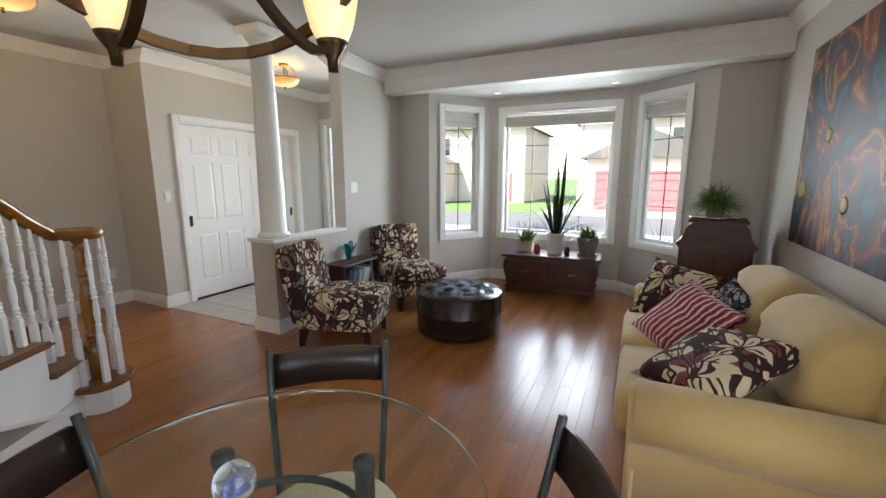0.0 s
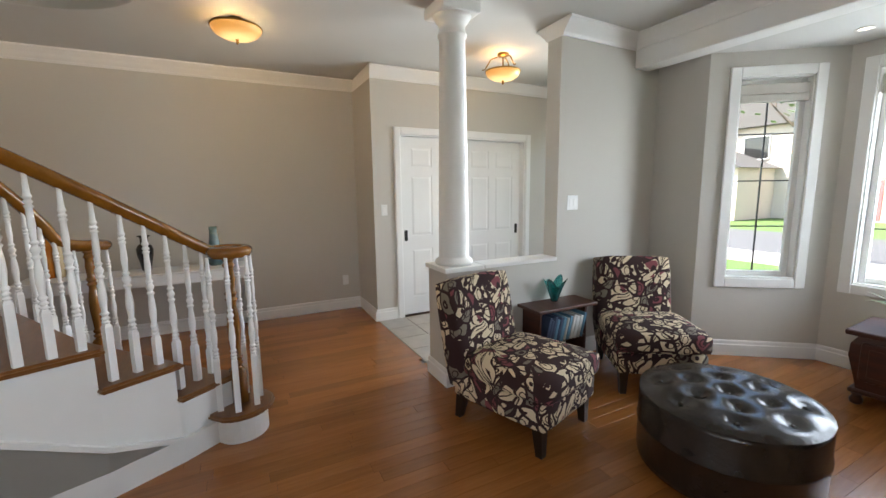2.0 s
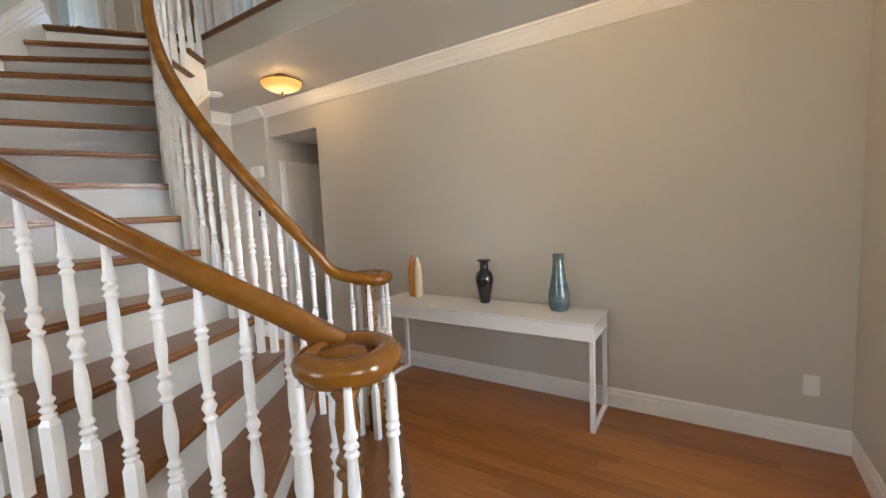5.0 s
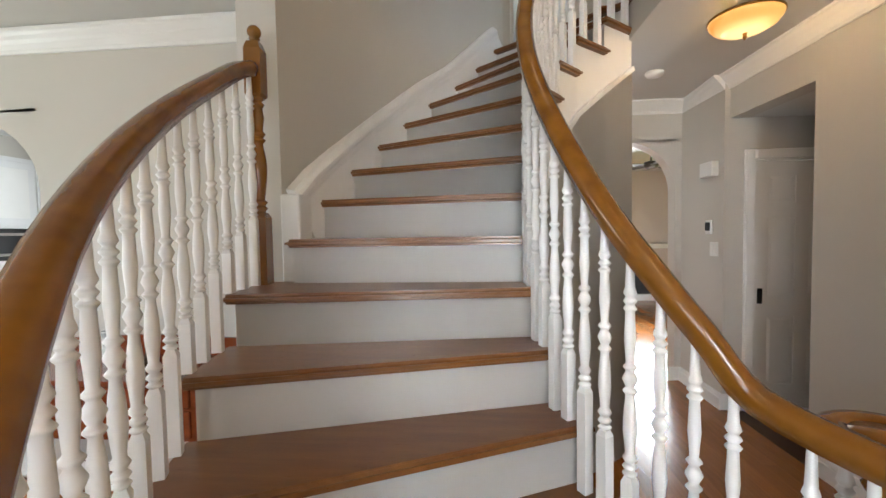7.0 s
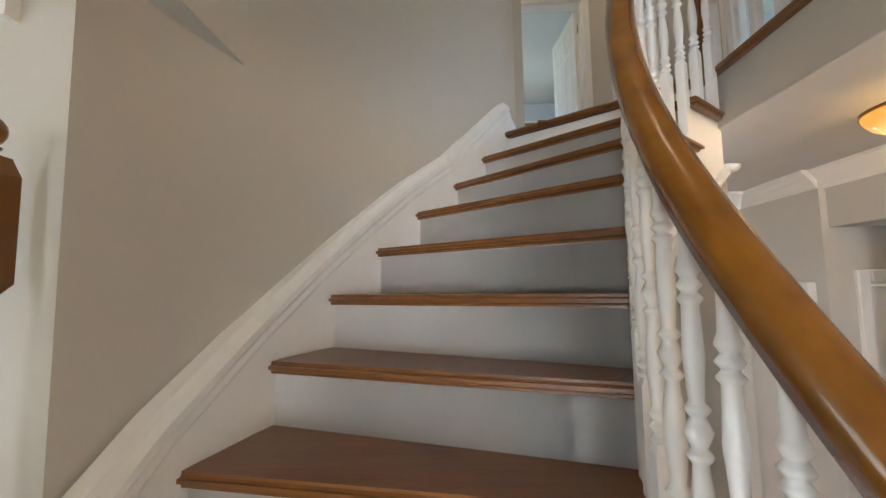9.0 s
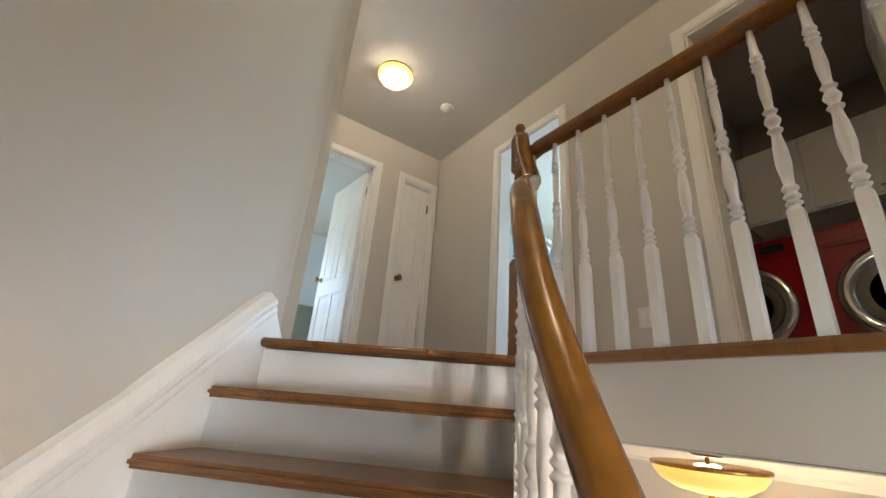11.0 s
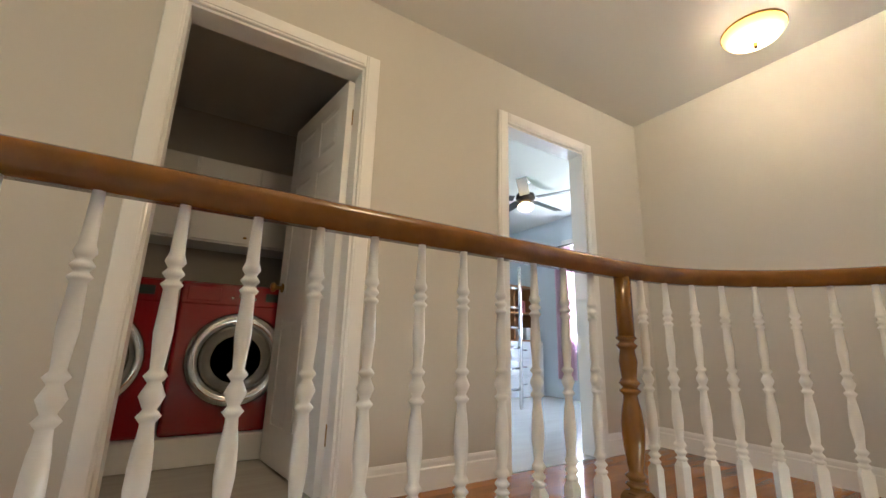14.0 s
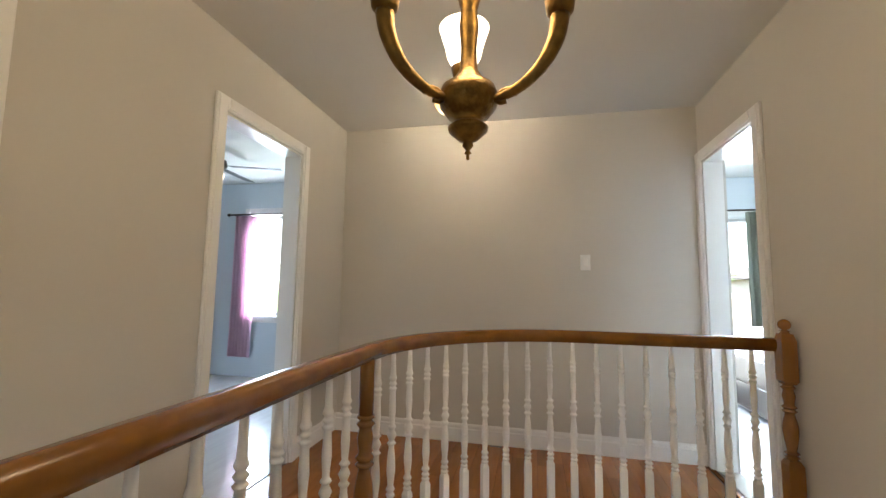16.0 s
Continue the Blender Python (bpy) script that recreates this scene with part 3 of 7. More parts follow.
# inner side of the stair: painted wall under a white bead
line = [V(CX, CY, 0) + (NOSE_R[k] - V(CX, CY, 0)) * 0.992 for k in range(3, 17)]
tops = [max(0.12, RISE * (k - 1) - 0.24) for k in range(3, 17)]
bm = bmesh.new()
for i in range(len(line) - 1):
    a, b = line[i], line[i + 1]
    bm.faces.new([bm.verts.new(p) for p in ((a.x, a.y, 0), (b.x, b.y, 0), (b.x, b.y, tops[i + 1]), (a.x, a.y, tops[i]))])
bmesh.ops.solidify(bm, geom=bm.faces[:], thickness=0.006)
part("stair_inner_wall", bm, M_WALL, stair, "greige wall under the inner stringer")
part("inner_bead", sweep([V(p.x, p.y, t) for p, t in zip(line, tops)], [(-0.014, -0.014), (0.014, -0.014), (0.014, 0.014), (-0.014, 0.014)]), M_TRIM, stair)
# skirting that climbs along the curved wall
sk = []
for k in range(9, 17):
    p = NOSE_L[k]
    sk.append(V(p.x, p.y, RISE * k))
sk = [V(-1.555, 0.685, RISE * 8.07).lerp(sk[0], 0.38)] + sk + [V(-2.55, -1.0, RISE * 16.3)]
part("wall_skirt", sweep(sk, [(-0.034, -0.30), (0.008, -0.30), (0.008, 0.07), (0.014, 0.08), (0.014, 0.10), (0.024, 0.112), (0.024, 0.13), (0.010, 0.145), (0.004, 0.16), (-0.034, 0.165)]), M_TRIM, stair, "white moulded skirting climbing the curved wall")
part("skirt_post", bm_box(-1.585, -1.50, 0.575, 0.705, RISE * 7, RISE * 7 + 0.37, 0.008, 2), M_TRIM, stair)
# landing edge nosing
edge = [(NOSE_L[16].x, NOSE_L[16].y), (NOSE_R[16].x, NOSE_R[16].y), (EDGE, -0.30)] + ARC + [(-1.6, 2.11)]
part("landing_nosing", sweep([V(x, y, UP + 0.006) for x, y in edge], [(-0.07, -0.034), (0.02, -0.034), (0.03, -0.024), (0.03, -0.01), (0.02, 0), (-0.07, 0)]), M_TREAD, stair, "oak nosing along the landing edge")


# ---- balustrade ----
def bm_baluster(h):
    """A turned white spindle: square foot, ringed vase, tapering top."""
    bm = bmesh.new()
    s, block = 0.0155, h - 0.58
    r = square_ring(bm, None, s, 0)
    r = square_ring(bm, r, s, block)
    r = square_ring(bm, r, 0.008, block + 0.02)
    bm.faces.new(r)
    b = block
    prof = [(0.010, b), (0.0115, b + 0.014), (0.0205, b + 0.022), (0.0115, b + 0.030), (0.0205, b + 0.040), (0.0115, b + 0.050), (0.0205, b + 0.062), (0.0125, b + 0.074), (0.019, b + 0.13),
            (0.0155, b + 0.19), (0.0115, b + 0.222), (0.0200, b + 0.232), (0.011, b + 0.242), (0.021, b + 0.262), (0.011, b + 0.282), (0.0195, b + 0.292), (0.011, b + 0.302),
            (0.016, b + 0.36), (0.0125, b + 0.43), (0.019, b + 0.438), (0.011, b + 0.447), (0.019, b + 0.456), (0.011, b + 0.466), (0.018, b + 0.476), (0.013, b + 0.49), (0.0095, h)]
    lathe([(r * 0.88, z) for r, z in prof], 12, bm, soft=True)
    return bm


def newel_turning(bm, z0, z1, s):
    h = z1 - z0
    lathe([(s * a, z0 + h * t) for a, t in ((0.95, 0), (0.6, 0.02), (0.95, 0.05), (0.6, 0.07), (0.95, 0.10), (0.62, 0.12), (0.68, 0.16), (0.92, 0.30), (0.98, 0.42), (0.8, 0.52), (0.6, 0.60),
                                            (0.95, 0.63), (0.62, 0.65), (0.95, 0.68), (0.64, 0.71), (0.82, 0.82), (0.66, 0.9), (0.95, 0.93), (0.62, 0.955), (0.95, 0.98), (0.7, 1.0))], 18, bm, soft=True)
    return bm


def ball_newel(parent, x, y, z, h, block_low=0.42, turn=0.0, s=0.043):
    bm = bmesh.new()
    r = square_ring(bm, None, s, 0)
    r = square_ring(bm, r, s, block_low)
    bm.faces.new(square_ring(bm, r, s * 0.7, block_low + 0.02))
    top = h - 0.10
    newel_turning(bm, block_low + 0.015, top - 0.21, s)
    r = square_ring(bm, None, s * 0.7, top - 0.22)
    r = square_ring(bm, r, s, top - 0.205)
    r = square_ring(bm, r, s, top - 0.03)
    r = square_ring(bm, r, s * 0.72, top)
    bm.faces.new(r)
    lathe([(0.7 * s, top), (0.5 * s, top + 0.008), (0.7 * s, top + 0.014)] + [(0.84 * s * math.cos(radians(a)) + 0.0, top + 0.014 + 0.84 * s + 0.84 * s * math.sin(radians(a))) for a in range(-70, 91, 16)], 18, bm, soft=True)
    bm.transform(pose(x, y, z, 0, 0, turn))
    return part("newel_post", bm, M_OAK, parent, "turned oak newel post with ball finial")


RAIL = [(-0.020, -0.028), (0.020, -0.028), (0.024, -0.016), (0.031, -0.008), (0.033, 0.008), (0.026, 0.022), (0.012, 0.030), (-0.012, 0.030), (-0.026, 0.022), (-0.033, 0.008), (-0.031, -0.008), (-0.024, -0.016)]


def volute(cx, cy, z, r0, r1, a0, turns, ccw, drop=0.0):
    """A flat spiral that ends a handrail; starts at the outside."""
    res = []
    n = int(26 * turns)
    for i in range(n + 1):
        t = i / n
        a = a0 + (1 if ccw else -1) * 2 * math.pi * turns * t
        r = r0 + (r1 - r0) * t
        res.append(V(cx + r * math.cos(a), cy + r * math.sin(a), z + drop * (1 - t) ** 3))
    return res


RH_IN, RH_OUT = 0.76, 0.72     # rail centre above the nosing line


def at_step(s, inner):
    """The rail's line over the steps, s in steps."""
    k = max(0, min(15, math.floor(s)))
    src = NOSE_R if inner else NOSE_L
    a, b = src[k], src[k + 1]
    p = a + (b - a) * (s - k)
    c = V(CX, CY, 0)
    d = (p - c).normalized()
    tight = max(0.0, min(1.0, (s - 7.5) / 3))
    p = p + d * (0.02 - 0.03 * tight) if inner else c + d * 2.06
    return V(p.x, p.y, RISE * s + (RH_IN if inner else RH_OUT))


def balustrade(name, label):
    return thing(name, label, "balustrade", kind="structure")


# outer balustrade, from the volute to the newel at the wall
ob_out = balustrade("balustrade_outer", "white turned balusters under a curved oak handrail")
VO = V(-2.045, 2.435, 1.075)
line = [at_step(s, False) for s in (2.5, 3, 4, 5, 6, 7, 7.5)] + [V(-1.447, 0.80, 2.11)]
head = line[0]
spiral = volute(VO.x, VO.y, VO.z, 0.115, 0.07, radians(228), 0.9, False)
rail = smooth_line(spiral[::-1] + line, 4)
part("handrail", sweep(rail, RAIL), M_RAIL, ob_out, "", True)
part("volute_cap", lathe([(0.0, -0.028), (0.06, -0.026), (0.066, 0.0), (0.05, 0.026), (0, 0.030)], 20, at=VO), M_RAIL, ob_out, "", True)
bm = bmesh.new()
r = square_ring(bm, None, 0.036, 0)
r = square_ring(bm, r, 0.036, 0.20)
bm.faces.new(square_ring(bm, r, 0.026, 0.215))
newel_turning(bm, 0.21, VO.z - RISE - 0.03, 0.036)
bm.transform(pose(VO.x, VO.y, RISE, 0, 0, 20))
part("volute_newel", bm, M_OAK, ob_out, "turned oak newel under the volute", True)
ball_newel(ob_out, -1.447, 0.765, RISE * 7, 1.065, 0.27, 5, 0.032)
for k in range(2, 8):
    for f in (0.10, 0.43, 0.77):
        s = k + f
        p = at_step(s, False)
        z0 = RISE * k
        h = p.z - 0.02 - z0
        ob = part("baluster", bm_baluster(h), M_BAL, ob_out)
        ob.location = (p.x, p.y, z0)
        ob.rotation_euler = (0, 0, radians(ANG[k]))
for a in (-60, -5, 50, 105, 160):
    ob = part("baluster", bm_baluster(VO.z - RISE - 0.02), M_BAL, ob_out)
    ob.location = (VO.x + 0.115 * math.cos(radians(a)), VO.y + 0.115 * math.sin(radians(a)), RISE)

# inner balustrade, from the volute to the landing newel
ob_in = balustrade("balustrade_inner", "white turned balusters under a climbing oak handrail")
NT = V(-3.325, -0.43, UP)
VI = V(-3.05, 1.575, 1.055)
line = [at_step(s, True) for s in [1.9, 2.6, 3.2, 4, 5, 6, 7, 8, 9, 10, 11, 12, 13, 14, 15, 15.6]] + [V(NT.x + 0.06, NT.y + 0.09, UP + 0.86), V(NT.x + 0.02, NT.y + 0.03, UP + 1.02)]
spiral = volute(VI.x, VI.y, VI.z, 0.105, 0.065, radians(60), 0.9, True)
rail = smooth_line(spiral[::-1] + line, 4)
part("handrail", sweep(rail, RAIL), M_RAIL, ob_in, "", True)
part("volute_cap", lathe([(0.0, -0.028), (0.055, -0.026), (0.06, 0.0), (0.05, 0.026), (0, 0.030)], 20, at=VI), M_RAIL, ob_in, "", True)
bm = bmesh.new()
r = square_ring(bm, None, 0.034, 0)
r = square_ring(bm, r, 0.034, 0.20)
bm.faces.new(square_ring(bm, r, 0.026, 0.215))
newel_turning(bm, 0.21, VI.z - RISE - 0.03, 0.034)
bm.transform(pose(VI.x, VI.y, RISE))
part("volute_newel", bm, M_OAK, ob_in, "turned oak newel under the volute", True)
for a in (-100, -30, 40, 110, 180):
    ob = part("baluster", bm_baluster(VI.z - RISE - 0.02), M_BAL, ob_in)
    ob.location = (VI.x + 0.10 * math.cos(radians(a)), VI.y + 0.10 * math.sin(radians(a)), RISE)
for k in range(2, 16):
    for f in (0.2, 0.7):
        p = at_step(k + f, True)
        z0 = RISE * k
        ob = part("baluster", bm_baluster(p.z - 0.02 - z0), M_BAL, ob_in)
        ob.location = (p.x, p.y, z0)
        ob.rotation_euler = (0, 0, radians(65 - 8.3 * k))

# landing balustrade
ob_up = balustrade("balustrade_landing", "white turned balusters with oak rail round the stairwell")
ball_newel(ob_up, NT.x, NT.y, UP, 1.16, 0.40, 0, 0.029)
XB = EDGE - 0.02
RZ = UP + 0.91
path = [V(NT.x, NT.y, RZ), V(NT.x, NT.y + 0.06, RZ), V(XB, NT.y + 0.14, RZ), V(XB, 0.2, RZ), V(XB, 0.8, RZ)] + [V(-2.54 + (x + 2.54) * 1.027, 1.36 + (y - 1.36) * 1.027, RZ) for x, y in ARC] + [V(-2.2, 2.13, RZ), V(-1.69, 2.13, RZ)]
part("handrail", sweep(path, RAIL), M_RAIL, ob_up, "", True)
n_st = 14
for i in range(n_st):
    y = -0.33 + 0.118 * i
    ob = part("baluster", bm_baluster(0.885), M_BAL, ob_up)
    ob.location = (XB, y, UP)
arcl = [Vector(p) for p in path[5:]]
cum = [0]
for a, b in zip(arcl, arcl[1:]):
    cum.append(cum[-1] + (b - a).length)
n_ar = 18
for i in range(n_ar):
    u = cum[-1] * (i + 0.8) / (n_ar + 0.6)
    j = max(q for q in range(len(cum) - 1) if cum[q] <= u)
    p = arcl[j] + (arcl[j + 1] - arcl[j]) * ((u - cum[j]) / (cum[j + 1] - cum[j]))
    d = arcl[j + 1] - arcl[j]
    ob = part("baluster", bm_baluster(0.885), M_BAL, ob_up)
    ob.location = (p.x, p.y, UP)
    ob.rotation_euler = (0, 0, math.atan2(d.y, d.x))
bm = bmesh.new()
r = square_ring(bm, None, 0.034, 0)
r = square_ring(bm, r, 0.034, 0.24)
bm.faces.new(square_ring(bm, r, 0.026, 0.255))
newel_turning(bm, 0.25, 0.70, 0.034)
lathe([(0.026, 0.69), (0.026, 0.885)], 12, bm)
bm.transform(pose(XB, 1.36, UP))
part("newel_post", bm, M_OAK, ob_up, "slender turned oak newel under the rail", True)
ball_newel(ob_up, -1.645, 2.125, UP, 1.06, 0.40, 0, 0.03)

# ---- rooms seen through the openings ----
M_BLUEWALL = material("pale_blue_paint", (0.60, 0.66, 0.70), 0.6, second=(0.57, 0.63, 0.67), scale=2)
M_DARKWALL = material("taupe_laundry_paint", (0.50, 0.46, 0.40), 0.65, second=(0.47, 0.43, 0.375), scale=2)
M_PINKWALL = material("warm_family_room_paint", (0.62, 0.54, 0.49), 0.6, second=(0.59, 0.51, 0.46), scale=2)
M_PALEFLOOR = material("pale_laminate_floor", (0.55, 0.53, 0.50), 0.2, second=(0.45, 0.43, 0.40), scale=4, stretch=(6, 0.6, 1), coat=0.2)


def shell(name, x0, x1, y0, y1, z0, z1, mat, sides, floor_mat, windows=()):
    """Plain walls, floor and ceiling of a side room. sides: which walls to build. windows: (side, from, to, bottom, top)."""
    runs = {"w": ((x0, y1), (x0, y0)), "e": ((x1, y0), (x1, y1)), "n": ((x1, y1), (x0, y1)), "s": ((x0, y0), (x1, y0))}
    for c in sides:
        ops = [w[1:] for w in windows if w[0] == c]
        wall_run("wall_" + name, *runs[c], z0, z1, 0.1, ops, "painted wall of the " + name.replace("_", " "), mat)
    structure("floor_" + name, bm_box(x0 - 0.1, x1 + 0.1, y0 - 0.1, y1 + 0.1, z0 - 0.05, z0 - 0.003), floor_mat, "floor of the " + name.replace("_", " "), "floor")
    structure("ceiling_" + name, bm_box(x0 - 0.1, x1 + 0.1, y0 - 0.1, y1 + 0.1, z1, z1 + 0.06), M_CEIL, "white ceiling of the " + name.replace("_", " "), "ceiling")


shell("laundry", -6.1, -4.42, -0.35, 1.25, UP, CEIL2 - 0.005, M_DARKWALL, "wns", M_PALEFLOOR)
shell("pink_bedroom", -7.6, -4.42, 1.4, 4.55, UP, CEIL2 - 0.005, M_BLUEWALL, "wns", M_PALEFLOOR, [("n", 0.9, 1.9, UP + 0.75, UP + 2.05)])
shell("west_bedroom", -7.4, -4.42, -3.6, -0.5, UP, CEIL2 - 0.005, M_BLUEWALL, "wns", M_PALEFLOOR, [("w", 0.8, 2.2, UP + 0.6, UP + 2.0)])
shell("end_bedroom", -4.4, -1.2, -6.0, -2.8, UP, CEIL2 - 0.005, M_BLUEWALL, "wes", M_PALEFLOOR, [("s", 1.7, 2.7, UP + 0.75, UP + 2.05)])
shell("east_bedroom", -1.46, 2.0, 1.2, 5.2, UP, CEIL2 - 0.005, M_BLUEWALL, "ens", M_PALEFLOOR, [("n", 2.1, 3.1, UP + 0.6, UP + 2.0)])
shell("family_room", -6.5, -1.5, -6.4, -1.79, 0, CEIL, M_PINKWALL, "wes", M_SUB, [("w", 1.2, 2.8, 0.1, 2.1)])
shell("kitchen", -0.8, 3.0, -3.2, 0.0, 0, CEIL, M_WALL, "wes", M_PALEFLOOR)

WARM, AMBERLIGHT = (1, 0.66, 0.32), (1, 0.84, 0.62)
for x, y, z, w, c in ((-2.94, 2.6, 2.575, 10.0, WARM), (-3.77, 0.01, 2.575, 3.2, WARM), (-2.76, 4.8, 2.50, 1.7, WARM), (-3.22, -1.8, 5.285, 3.6, AMBERLIGHT), (-3.25, 2.63, 5.285, 3.6, AMBERLIGHT)):
    lamp_light("ceiling_lamp_light", x, y, z, w, 0.05, c)

# ---- materials of the things ----
def fabric(name, scale=9.0, cream=(0.68, 0.56, 0.38), line=(0.032, 0.010, 0.010), mauve=(0.20, 0.05, 0.06), grey=(0.20, 0.17, 0.13)):
    """Cloth printed with large daisies and curling leaves, outlined in dark brown."""
    m = material(name, cream, 0.88, bump=0.25, bump_scale=400)
    nt = m.node_tree
    tc = nt.nodes.new("ShaderNodeTexCoord")

    def calc(op, a, b=0.0, c=0.0):
        n = nt.nodes.new("ShaderNodeMath")
        n.operation = op
        for k, v in enumerate((a, b, c)):
            if not isinstance(v, (int, float)):
                nt.links.new(v, n.inputs[k])
            else:
                n.inputs[k].default_value = v
        return n.outputs[0]

    warp = nt.nodes.new("ShaderNodeTexNoise")
    warp.inputs["Scale"].default_value, warp.inputs["Detail"].default_value = 5.0, 1.0
    nt.links.new(tc.outputs["Object"], warp.inputs["Vector"])
    add = nt.nodes.new("ShaderNodeMixRGB")
    add.blend_type, add.inputs[0].default_value = "LINEAR_LIGHT", 0.07
    nt.links.new(tc.outputs["Object"], add.inputs[1])
    nt.links.new(warp.outputs["Color"], add.inputs[2])

    def cells(feature, s):
        v = nt.nodes.new("ShaderNodeTexVoronoi")
        v.feature = feature
        v.inputs["Scale"].default_value = s
        nt.links.new(add.outputs[0], v.inputs["Vector"])
        return v

    flower, small, edge = cells("F1", scale * 0.42), cells("F1", scale * 1.55), cells("DISTANCE_TO_EDGE", scale * 1.55)
    off = nt.nodes.new("ShaderNodeVectorMath")
    off.operation = "SUBTRACT"
    nt.links.new(add.outputs[0], off.inputs[0])
    nt.links.new(flower.outputs["Position"], off.inputs[1])
    sep = nt.nodes.new("ShaderNodeSeparateXYZ")
    nt.links.new(off.outputs[0], sep.inputs[0])
    u = calc("MULTIPLY_ADD", calc("SUBTRACT", sep.outputs[0], sep.outputs[2]), 0.5, sep.outputs[1])
    v = calc("ADD", sep.outputs[0], sep.outputs[2])
    r = calc("SQRT", calc("ADD", calc("MULTIPLY", u, u), calc("MULTIPLY", v, v)))
    fan = calc("ABSOLUTE", calc("SINE", calc("MULTIPLY", calc("ARCTAN2", v, u), 3.5)))
    reach = calc("MULTIPLY_ADD", calc("POWER", fan, 0.6), 1.15 / scale, 0.12 / scale)
    gap = calc("SUBTRACT", reach, r)
    inside = calc("GREATER_THAN", gap, 0.0)
    vein = calc("MAXIMUM", calc("LESS_THAN", fan, 0.975), calc("GREATER_THAN", r, 0.75 / scale))
    clear = calc("MULTIPLY", calc("MULTIPLY", calc("GREATER_THAN", calc("ABSOLUTE", gap), 0.085 / scale), calc("GREATER_THAN", calc("MULTIPLY", fan, r), 0.14 / scale)), vein)
    loop = calc("GREATER_THAN", calc("ABSOLUTE", calc("SUBTRACT", small.outputs["Distance"], 0.33)), 0.042)
    outer = calc("MULTIPLY", calc("GREATER_THAN", edge.outputs["Distance"], 0.10), loop)
    keep = calc("ADD", calc("MULTIPLY", inside, clear), calc("MULTIPLY", calc("SUBTRACT", 1.0, inside), calc("MULTIPLY", outer, clear)))
    ramp = nt.nodes.new("ShaderNodeValToRGB")
    ramp.color_ramp.interpolation = "CONSTANT"
    els = ramp.color_ramp.elements
    els[0].color = (*cream, 1)
    els[1].position, els[1].color = 0.87, (*line, 1)
    for pos, c in ((0.44, mauve), (0.60, cream), (0.74, grey)):
        els.new(pos).color = (*c, 1)
    pick = nt.nodes.new("ShaderNodeSeparateColor")
    nt.links.new(small.outputs["Color"], pick.inputs[0])
    nt.links.new(calc("MULTIPLY_ADD", inside, -0.25, pick.outputs[0]), ramp.inputs[0])
    mix = nt.nodes.new("ShaderNodeMixRGB")
    mix.inputs[1].default_value = (*line, 1)
    nt.links.new(keep, mix.inputs[0])
    nt.links.new(ramp.outputs[0], mix.inputs[2])
    nt.links.new(mix.outputs[0], nt.nodes["Principled BSDF"].inputs["Base Color"])
    return m


M_FLORAL = fabric("floral_upholstery", 8.0)
M_LEG = material("dark_wood_leg", (0.02, 0.011, 0.007), 0.35)
M_LEATHER = material("dark_brown_leather", (0.028, 0.019, 0.015), 0.21, second=(0.016, 0.011, 0.009), scale=12, bump=0.35, bump_scale=70)
M_MAHOG = material("dark_mahogany", (0.085, 0.022, 0.010), 0.42, second=(0.035, 0.011, 0.006), scale=6, detail=8, stretch=(1, 5, 5))
M_SOFA = material("pale_yellow_microfibre", (0.62, 0.44, 0.18), 0.85, second=(0.54, 0.37, 0.14), scale=6, bump=0.55, bump_scale=11, sheen=0.5)
M_CHERRY = material("reddish_cherry_wood", (0.27, 0.065, 0.02), 0.2, second=(0.16, 0.034, 0.011), scale=5, detail=7, stretch=(0.8, 6, 6), coat=0.3)
M_WHITE = material("white_lacquer", (0.80, 0.80, 0.80), 0.22, second=(0.77, 0.77, 0.77))
M_RED = material("red_enamel", (0.26, 0.006, 0.012), 0.18, second=(0.23, 0.005, 0.01), coat=0.6)
M_LEAF = material("green_leaf", (0.065, 0.13, 0.03), 0.4, second=(0.03, 0.075, 0.02), scale=14, stretch=(1, 1, 0.4))
M_SNAKE = material("snake_plant_leaf", (0.055, 0.10, 0.03), 0.35, second=(0.016, 0.04, 0.016), scale=9, stretch=(0.4, 0.4, 3))
M_LIGHTLEAF = material("light_green_leaf", (0.16, 0.26, 0.04), 0.45, second=(0.09, 0.17, 0.03), scale=20)
M_SOIL = material("potting_soil", (0.03, 0.02, 0.013), 0.95, bump=0.8, bump_scale=120)
M_TEAL = solid_glass("teal_glass", (0.02, 0.45, 0.45))
M_CLEAR = solid_glass("clear_glass_ball", (0.9, 0.95, 1.0))
M_BLUEGLASS = solid_glass("blue_glass", (0.03, 0.13, 0.7))
M_STEEL = material("grey_powder_metal", (0.06, 0.065, 0.065), 0.42, 0.5)
M_STONEPOT = material("grey_stoneware", (0.19, 0.17, 0.15), 0.6, second=(0.14, 0.125, 0.11), scale=12)
M_WPOT = material("white_glazed_pot", (0.72, 0.70, 0.66), 0.3)
M_CREAM = material("cream_planter", (0.58, 0.50, 0.38), 0.5)
M_REDGLASS = material("red_candle_glass", (0.30, 0.012, 0.02), 0.12, coat=0.5)
M_SLAT = material("blind_fabric", (0.55, 0.52, 0.47), 0.8, bump=0.2, bump_scale=250)


